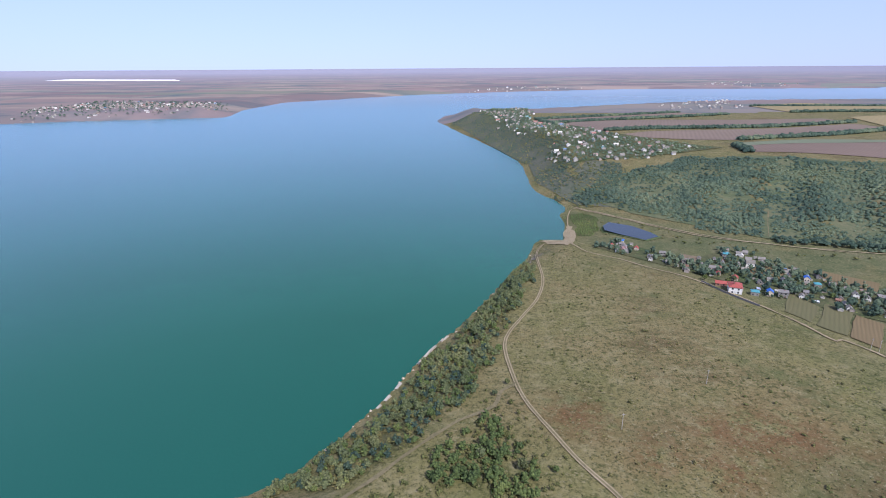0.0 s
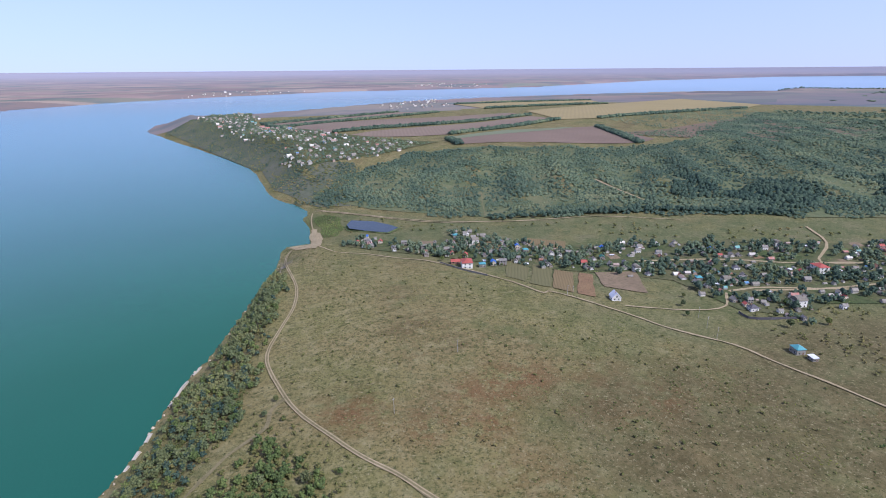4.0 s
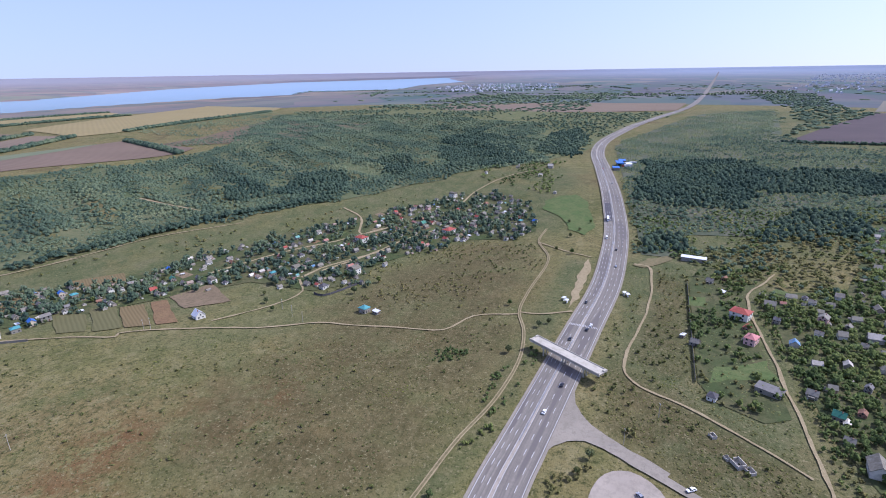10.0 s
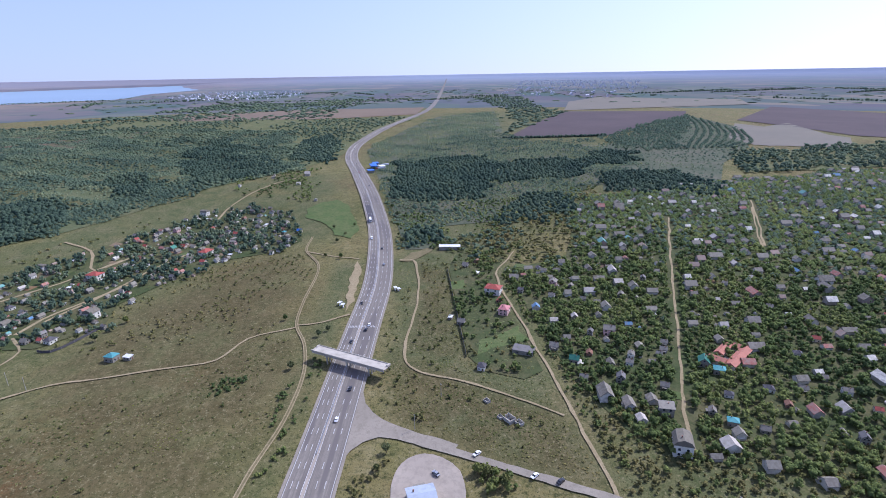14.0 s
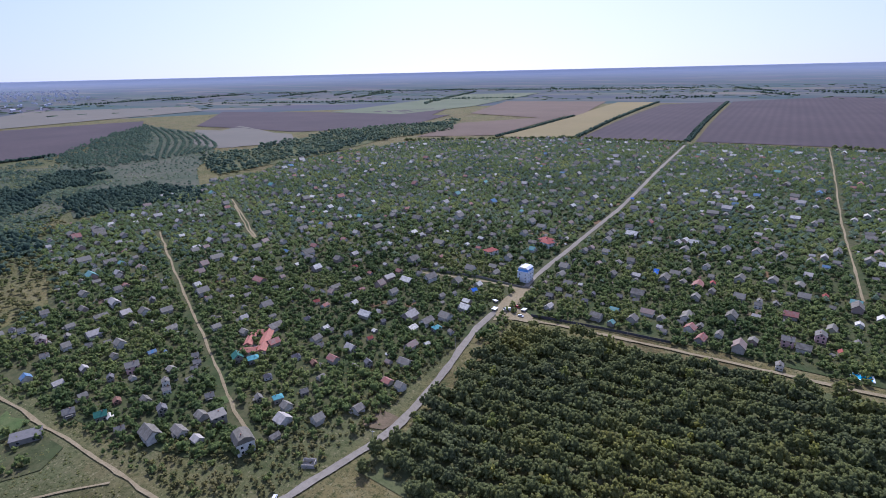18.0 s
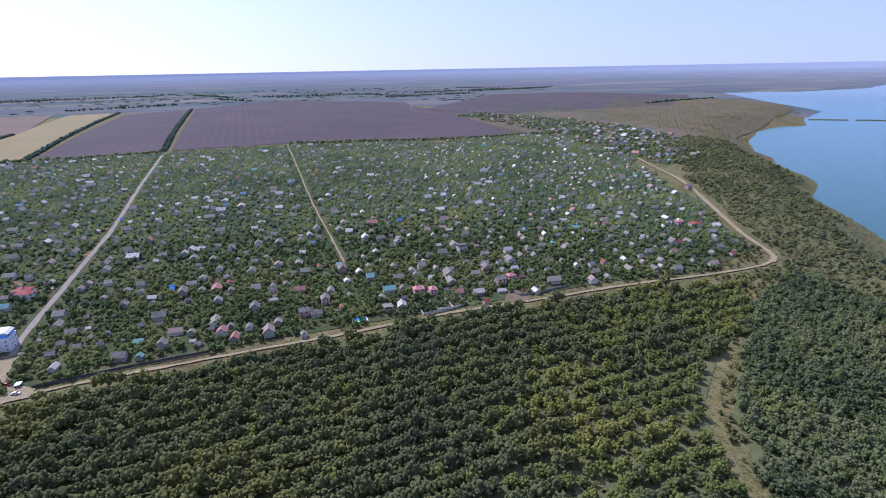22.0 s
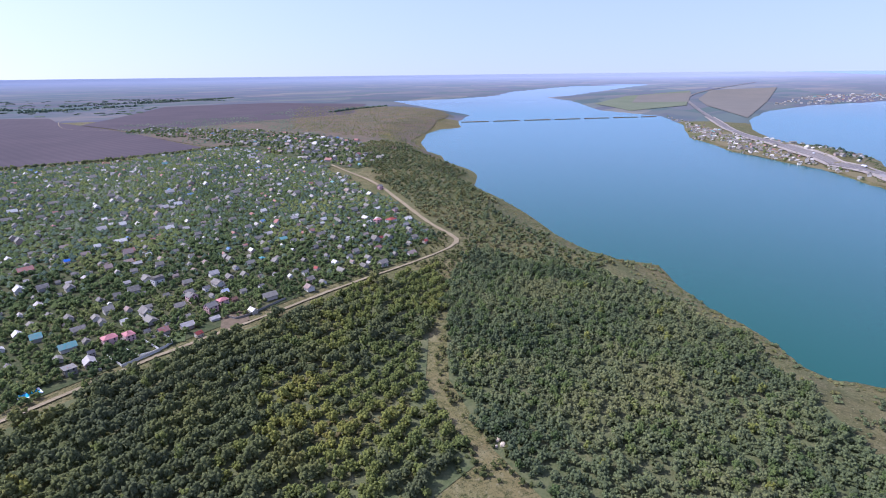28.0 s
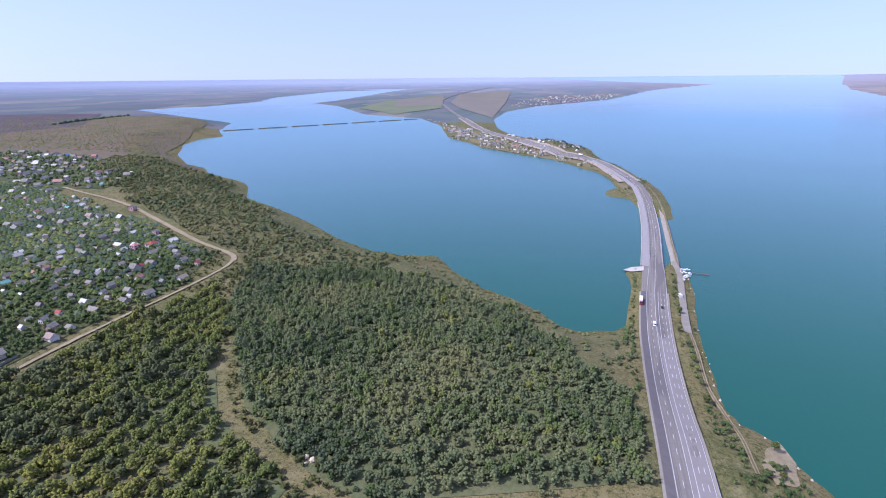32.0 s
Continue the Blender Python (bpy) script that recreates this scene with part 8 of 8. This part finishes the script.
def park(kind, x, y, turn=None, z=None):
    if turn is None:
        i = int(np.argmin(np.hypot(HW[:, 0] - x, HW[:, 1] - y)))
        e = HW[min(i + 1, len(HW) - 1)] - HW[i - 1]
        off = (x - HW[i, 0]) * -e[1] + (y - HW[i, 1]) * e[0]
        turn = math.degrees(math.atan2(e[1], e[0])) + (180 if off > 0 else 0)
    m = pose(x, y, road_z((x, y)) + 0.02 if z is None else z, 0, 0, turn)
    if kind not in FLEET:
        FLEET[kind] = truck(kind[6:]) if kind.startswith("truck") else car(kind[4:], True) if kind.startswith("van") else car(kind[4:])
        FLEET[kind].matrix_basis = m
        tagged(FLEET[kind], group="road traffic")
        return FLEET[kind]
    return copy_thing(FLEET[kind], m)


for kind, x, y in (("car_black", 266.6, 14.4), ("car_black", 382.6, 6.7), ("truck_white", 600, -6), ("car_grey", 461.5, -14.5), ("car_white", 1150, 12), ("car_black", 953.8, 8.7),
                   ("car_grey", 754.9, -8.9), ("car_black", 505.2, -14.9), ("van_white", 538.7, -5.8), ("car_white", 344.9, 1.7), ("car_black", 337.7, 4.2), ("car_black", 321.8, 14.2),
                   ("truck_red", -447, 84.5), ("van_white", -401, 87.7), ("car_black", -436, 99.7), ("car_grey", -583, 117.5), ("car_black", -925, 163), ("car_white", -700, 140), ("truck_white", -1300, 75),
                   ("car_red", 870, 5), ("car_white", 240, 21), ("van_white", -1420, -10), ("car_white", -1050, 148)):
    park(kind, x, y)
for kind, x, y, turn in (("car_white", 201.6, -44.5, 122), ("car_white", 148.5, -119.5, 115), ("car_white", 182.5, -66.1, 124), ("car_black", 177.1, -75.9, 304), ("van_white", 128, -322, 30), ("car_red", 123, -330, 160), ("car_grey", 193, -24, 30), ("car_white", 116, -318, 170)):
    park(kind, x, y, turn, gz(x, y) + 0.62)
for x, y in ((925, -40), (893, -30), (915, -32)):
    park("truck_red" if x == 893 else "truck_white", x, y, 95, gz(x, y) + 0.5)

# ---------------------------------------------------------------- roadside stands, boats, fences, poles
def stand(x, y, turn):
    b = thing("roadside_stand", "white roadside stall with awning and crates", "stall", x, y, turn, group="roadside stalls")
    part("counter", boxes((-2, -.6, -.3, 2, .2, 1.0)), FRAME_WHITE, b)
    part("awning", boxes((-2.8, -2.2, 2.5, 2.8, 1.4, 2.62)), TIN_WHITE, b)
    for px in (-2.6, 2.6):
        for py in (-2.0, 1.2):
            part("post", boxes((px - .05, py - .05, -.3, px + .05, py + .05, 2.5)), STEEL, b)
    part("crate", boxes((-1.6, -1.6, -.3, -.4, -.9, .5)), DOOR_BROWN, b)
    b.scale = (0.72, 0.72, 0.85)
    return b


for x, y, t in ((382, 20.5, 170), (386, 23, 150), (405, -20.5, 0), (402, -23, 20)):
    stand(x, y, t)


def boat(x, y, turn, z):
    b = tagged(new("fishing_boat"), "small white fishing boat drawn up on the shore", "boat", "boats on the shore")
    b.matrix_basis = pose(x, y, z, 0, 0, turn)
    bm = bmesh.new()
    lo = [bm.verts.new(p) for p in ((-2.6, -.7, 0), (1.4, -.7, 0), (2.6, 0, .1), (1.4, .7, 0), (-2.6, .7, 0))]
    up = [bm.verts.new(p) for p in ((-2.9, -1.05, .9), (1.7, -1.05, .95), (3.4, 0, 1.2), (1.7, 1.05, .95), (-2.9, 1.05, .9))]
    bm.faces.new(lo[::-1])
    for i in range(5):
        bm.faces.new((lo[i], lo[(i + 1) % 5], up[(i + 1) % 5], up[i]))
    bm.faces.new(up)
    part("hull", bm, FRAME_WHITE, b)
    part("cabin", boxes((-1.2, -.7, .95, .8, .7, 1.9)), TIN_WHITE, b)
    part("windscreen", boxes((.78, -.6, 1.3, .86, .6, 1.8)), GLASS, b)
    return b


for x, y, t in ((-541, 141, 20), (-530, 141, 60), (-515, 134, 10), (-550, 145, 80), (-535, 136, 30), (-524, 137, 50), (-546, 139, 100), (-538, 145, 20)):
    boat(x, y, t, max(gz(x, y), 0) + 0.15)
jetty = tagged(new("jetty"), "thin wooden fishing jetty over the water", "jetty")
jetty.matrix_basis = pose(-541, 148, 0, 0, 0, 75)
part("planking", boxes((0, -.7, .9, 16, .7, 1.05)), DOOR_BROWN, jetty)
for x in (1, 6, 11, 15.5):
    for y in (-.6, .6):
        part("pile", boxes((x - .1, y - .1, -2, x + .1, y + .1, 1.0)), DOOR_BROWN, jetty)
hut = thing("fishing_hut", "white trailer hut on the shore path", "hut", -467, 120.5, 8)
part("body", boxes((-3, -1.2, .2, 3, 1.2, 2.6)), TIN_WHITE, hut)
part("door", boxes((.5, -1.25, .3, 1.3, -1.18, 2.2)), DOOR_BROWN, hut)
add_window(hut, -1.4, -1.22, 1.6, 0)


def fence(pts, h, material, label, step=3.0):
    line = spline(pts, step)
    f = tagged(new("fence"), label, "fence")
    for i in range(len(line) - 1):
        a, b = line[i], line[i + 1]
        za, zb = gz(*a) + .2, gz(*b) + .2
        bm = bmesh.new()
        n = np.array((-(b - a)[1], (b - a)[0])) / (np.hypot(*(b - a)) + 1e-6) * 0.05
        v = [bm.verts.new((*(p + s * n), z + q)) for p, z in ((a, za), (b, zb)) for s, q in ((-1, 0), (1, 0), (1, h), (-1, h))]
        for q in ((0, 1, 2, 3), (7, 6, 5, 4), (0, 4, 5, 1), (1, 5, 6, 2), (2, 6, 7, 3), (3, 7, 4, 0)):
            bm.faces.new([v[k] for k in q])
        part("panel", bm, material, f)
        part("post", boxes((a[0] - .08, a[1] - .08, za - .4, a[0] + .08, a[1] + .08, za + h + .12)), BLOCK, f)
    return f


fence([(436.6, -68.9), (358, -62.4), (288, -56.7)], 1.9, DARK_ROOF, "long dark plank fence beside the pasture")
fence([(356.3, 222.5), (353.7, 212.8), (385.3, 195.2)], 1.8, DARK_ROOF, "dark fence round the village yard")
fence([(211, 427), (220, 394), (230, 371.5)], 1.6, BLOCK, "low grey wall round the white villa's yard")
fence([(-130, -335), (-131, -321), (-152, -321), (-153, -336)], 1.8, PLASTER, "pale wall round the villa garden")
fence([(-195, -330), (-196, -318), (-240, -318)], 1.8, BLOCK, "grey block wall along the forest road")
fence([(126, -372), (128, -366), (175, -369), (222, -361)], 2.0, BLOCK, "grey block wall along the street")
fence([(-119, -336), (-119, -318)], 1.9, PLASTER, "pale wall round the rose villa's yard")
fence([(-119, -318), (-142, -318)], 1.9, PLASTER, "pale wall round the rose villa's yard")
fence([(-142, -318), (-142, -337)], 1.9, PLASTER, "pale wall round the rose villa's yard")
fence([(110, -322), (60, -325), (20, -325)], 1.8, DARK_ROOF, "dark fence along the forest road")
for x, y in ((322.7, 230.4), (313.1, 215.8), (304.8, 201.7), (265.6, 300.7), (262, 303), (80.9, 217.7), (139.3, 258), (226, -18), (150, -100), (131, -165), (137, -260), (250, -35)):
    p = thing("utility_pole", "thin concrete utility pole with cross arm", "pole", x, y, 20, group="utility poles")
    bm = bmesh.new()
    bmesh.ops.create_cone(bm, cap_ends=True, segments=8, radius1=.16, radius2=.1, depth=9.5, matrix=Matrix.Translation((0, 0, 4.0)))
    part("shaft", bm, CONCRETE, p)
    part("cross_arm", boxes((-.9, -.06, 8.0, .9, .06, 8.14)), STEEL, p)
for x, y, s in ((222.8, -65.9, 1.0), (219, -70, .7), (240.7, -58.4, .6), (226, -62, .5), (149.4, -141.7, 1.0)):
    r = thing("ruined_shed", "small roofless concrete shed in the grass", "ruin", x, y, 25)
    part("wall", boxes((-3 * s, -2 * s, -.5, 3 * s, -1.7 * s, 2.2 * s), (-3 * s, 1.7 * s, -.5, 3 * s, 2 * s, 1.6 * s), (-3 * s, -1.7 * s, -.5, -2.7 * s, 1.7 * s, 2 * s), (2.7 * s, -1.7 * s, -.5, 3 * s, .4 * s, 1.8 * s)), CONCRETE, r)
    part("slab", boxes((-2.7 * s, -1.7 * s, -.4, 2.7 * s, 1.7 * s, .1)), CONCRETE, r)
ROCK = paint("pale_limestone", (0.50, 0.42, 0.30), 0.95, 0.3, 0, 0.6)
for x, y, s in ((-195, -103, 2.2), (-198.5, -100, 1.6), (-197, -106.5, 1.8), (-192, -105, 1.2), (-200, -104, 1.3)):
    v = ICO * np.random.default_rng(int(abs(x * 10))).uniform(0.75, 1.2, (12, 1)) * (s, s * 0.8, s * 0.6) + (x, y, gz(x, y) + 0.4 * s)
    tagged(mesh_np("boulder", v, ICO_F, [ROCK]), "pale yellowish limestone boulder in the clearing", "boulder", "boulders")
# stones along the water's edge
V, F, k = [], [], 0
for line, dense in ((SHORE_NEAR[1:12], 2.2), (SHORE_NEAR[12:], 3.0)):
    for p in spline(line, dense):
        if rng.random() < 0.75:
            s = rng.uniform(0.4, 1.3)
            q = p + rng.uniform(-1.4, 1.4, 2)
            V.append(OCT * rng.uniform(0.6, 1.2, (6, 1)) * s + (q[0], q[1], 0.3))
            F.append(OCT_F + k)
            k += 6
tagged(mesh_np("shore_stones", np.vstack(V), np.vstack(F), [ROCK]), "pale stones and rubble along the waterline", "stones", kind="stuff")


# ---------------------------------------------------------------- single trees that stand apart
def lone_tree(seed, material, label):
    r = np.random.default_rng(seed)
    base = tagged(new("tree"), label, "tree", "single trees")
    pieces = []
    k = 7

    def limb(a, b, ra, rb_):
        a, b = np.array(a, float), np.array(b, float)
        w = (b - a) / np.linalg.norm(b - a)
        u = np.cross(w, (0.3, 1, 0.1))
        u /= np.linalg.norm(u)
        q = np.cross(w, u)
        ring = lambda c, rad: np.array([c + rad * (u * math.cos(6.283 * i / k) + q * math.sin(6.283 * i / k)) for i in range(k)])
        f = [(i, (i + 1) % k, k + i) for i in range(k)] + [((i + 1) % k, k + (i + 1) % k, k + i) for i in range(k)]
        pieces.append((np.vstack((ring(a, ra), ring(b, rb_))), np.array(f)))
    limb((0, 0, -0.4), (0.1, 0, 1.9), 0.2, 0.13)
    for i in range(5):
        t = 6.283 * i / 5 + r.uniform(-.4, .4)
        limb((0.1, 0, 1.2 + 0.18 * i), (1.3 * math.cos(t), 1.3 * math.sin(t), 3.0 + r.uniform(-.4, .6)), 0.08, 0.03)
    v, f = join(pieces)
    tr = mesh_np("trunk", v, f, [BARK])
    tr.parent = base
    v, f = crown(46, True, 1.05, 0.26, seed)
    cr = mesh_np("crown", v * (4.8, 4.8, 4.8) + (0, 0, 1.0), f, [material])
    cr.parent = base
    return base


TREES = [lone_tree(101, FRUIT, "round green tree with dense leafy crown"), lone_tree(102, OAK, "broad tree with yellowing leaves"), lone_tree(103, OLIVE, "grey-green tree with airy crown")]
rows = [(190, -42), (176, -37), (172, -33), (187, -46), (168, -24), (167, -8), (170, 2), (204, -36), (210, -26), (196, -52), (180, -52), (212, -3), (215, -14), (201, 2), (160, -40), (155, -55),
        (343, 30), (336, 36), (300, 44), (296, 50), (262, 44), (368, 62), (500, 40), (508, 47), (490, 25), (540, 30), (562, 22), (590, 12), (590, 35), (610, -38), (575, -36), (545, -34), (520, -36), (640, -34),
        (322, 245), (330, 250), (318, 236), (345, 262), (258, 392), (300, 395), (352, 372), (240, 430), (216, 432), (232, 425), (283, 402), (400, 215), (372, 205), (365, 190), (392, 180),
        (-236, 118), (-244, 122), (-262, 124), (-300, 100), (-320, 102), (-350, 104), (-372, 106), (-395, 104), (-430, 112), (-465, 114), (-500, 122), (-505, 74), (-470, 72), (-430, 66), (-400, 58),
        (30, 262), (22, 250), (44, 188), (30, 190), (12, 198), (-12, 232), (-30, 240), (-38, 214), (28, 300), (40, 360)]
kept = []
random.seed(9)
for i, (x, y) in enumerate(rows):
    if on_grid(GD, np.array([x * 1.0]), np.array([y * 1.0]))[0] > 2 and all((x - a) ** 2 + (y - b) ** 2 > 9 for a, b in kept) and clear_of_roads(np.array([(float(x), float(y))]), -1.5)[0]:
        s = random.uniform(0.6, 1.15)
        m = pose(x, y, gz(x, y), 0, 0, random.uniform(0, 360)) @ Matrix.Diagonal((s, s, s, 1))
        if len(kept) < 3:
            TREES[len(kept)].matrix_basis = pose(x, y, gz(x, y))
        else:
            copy_thing(TREES[i % 3], m)
        kept.append((x, y))
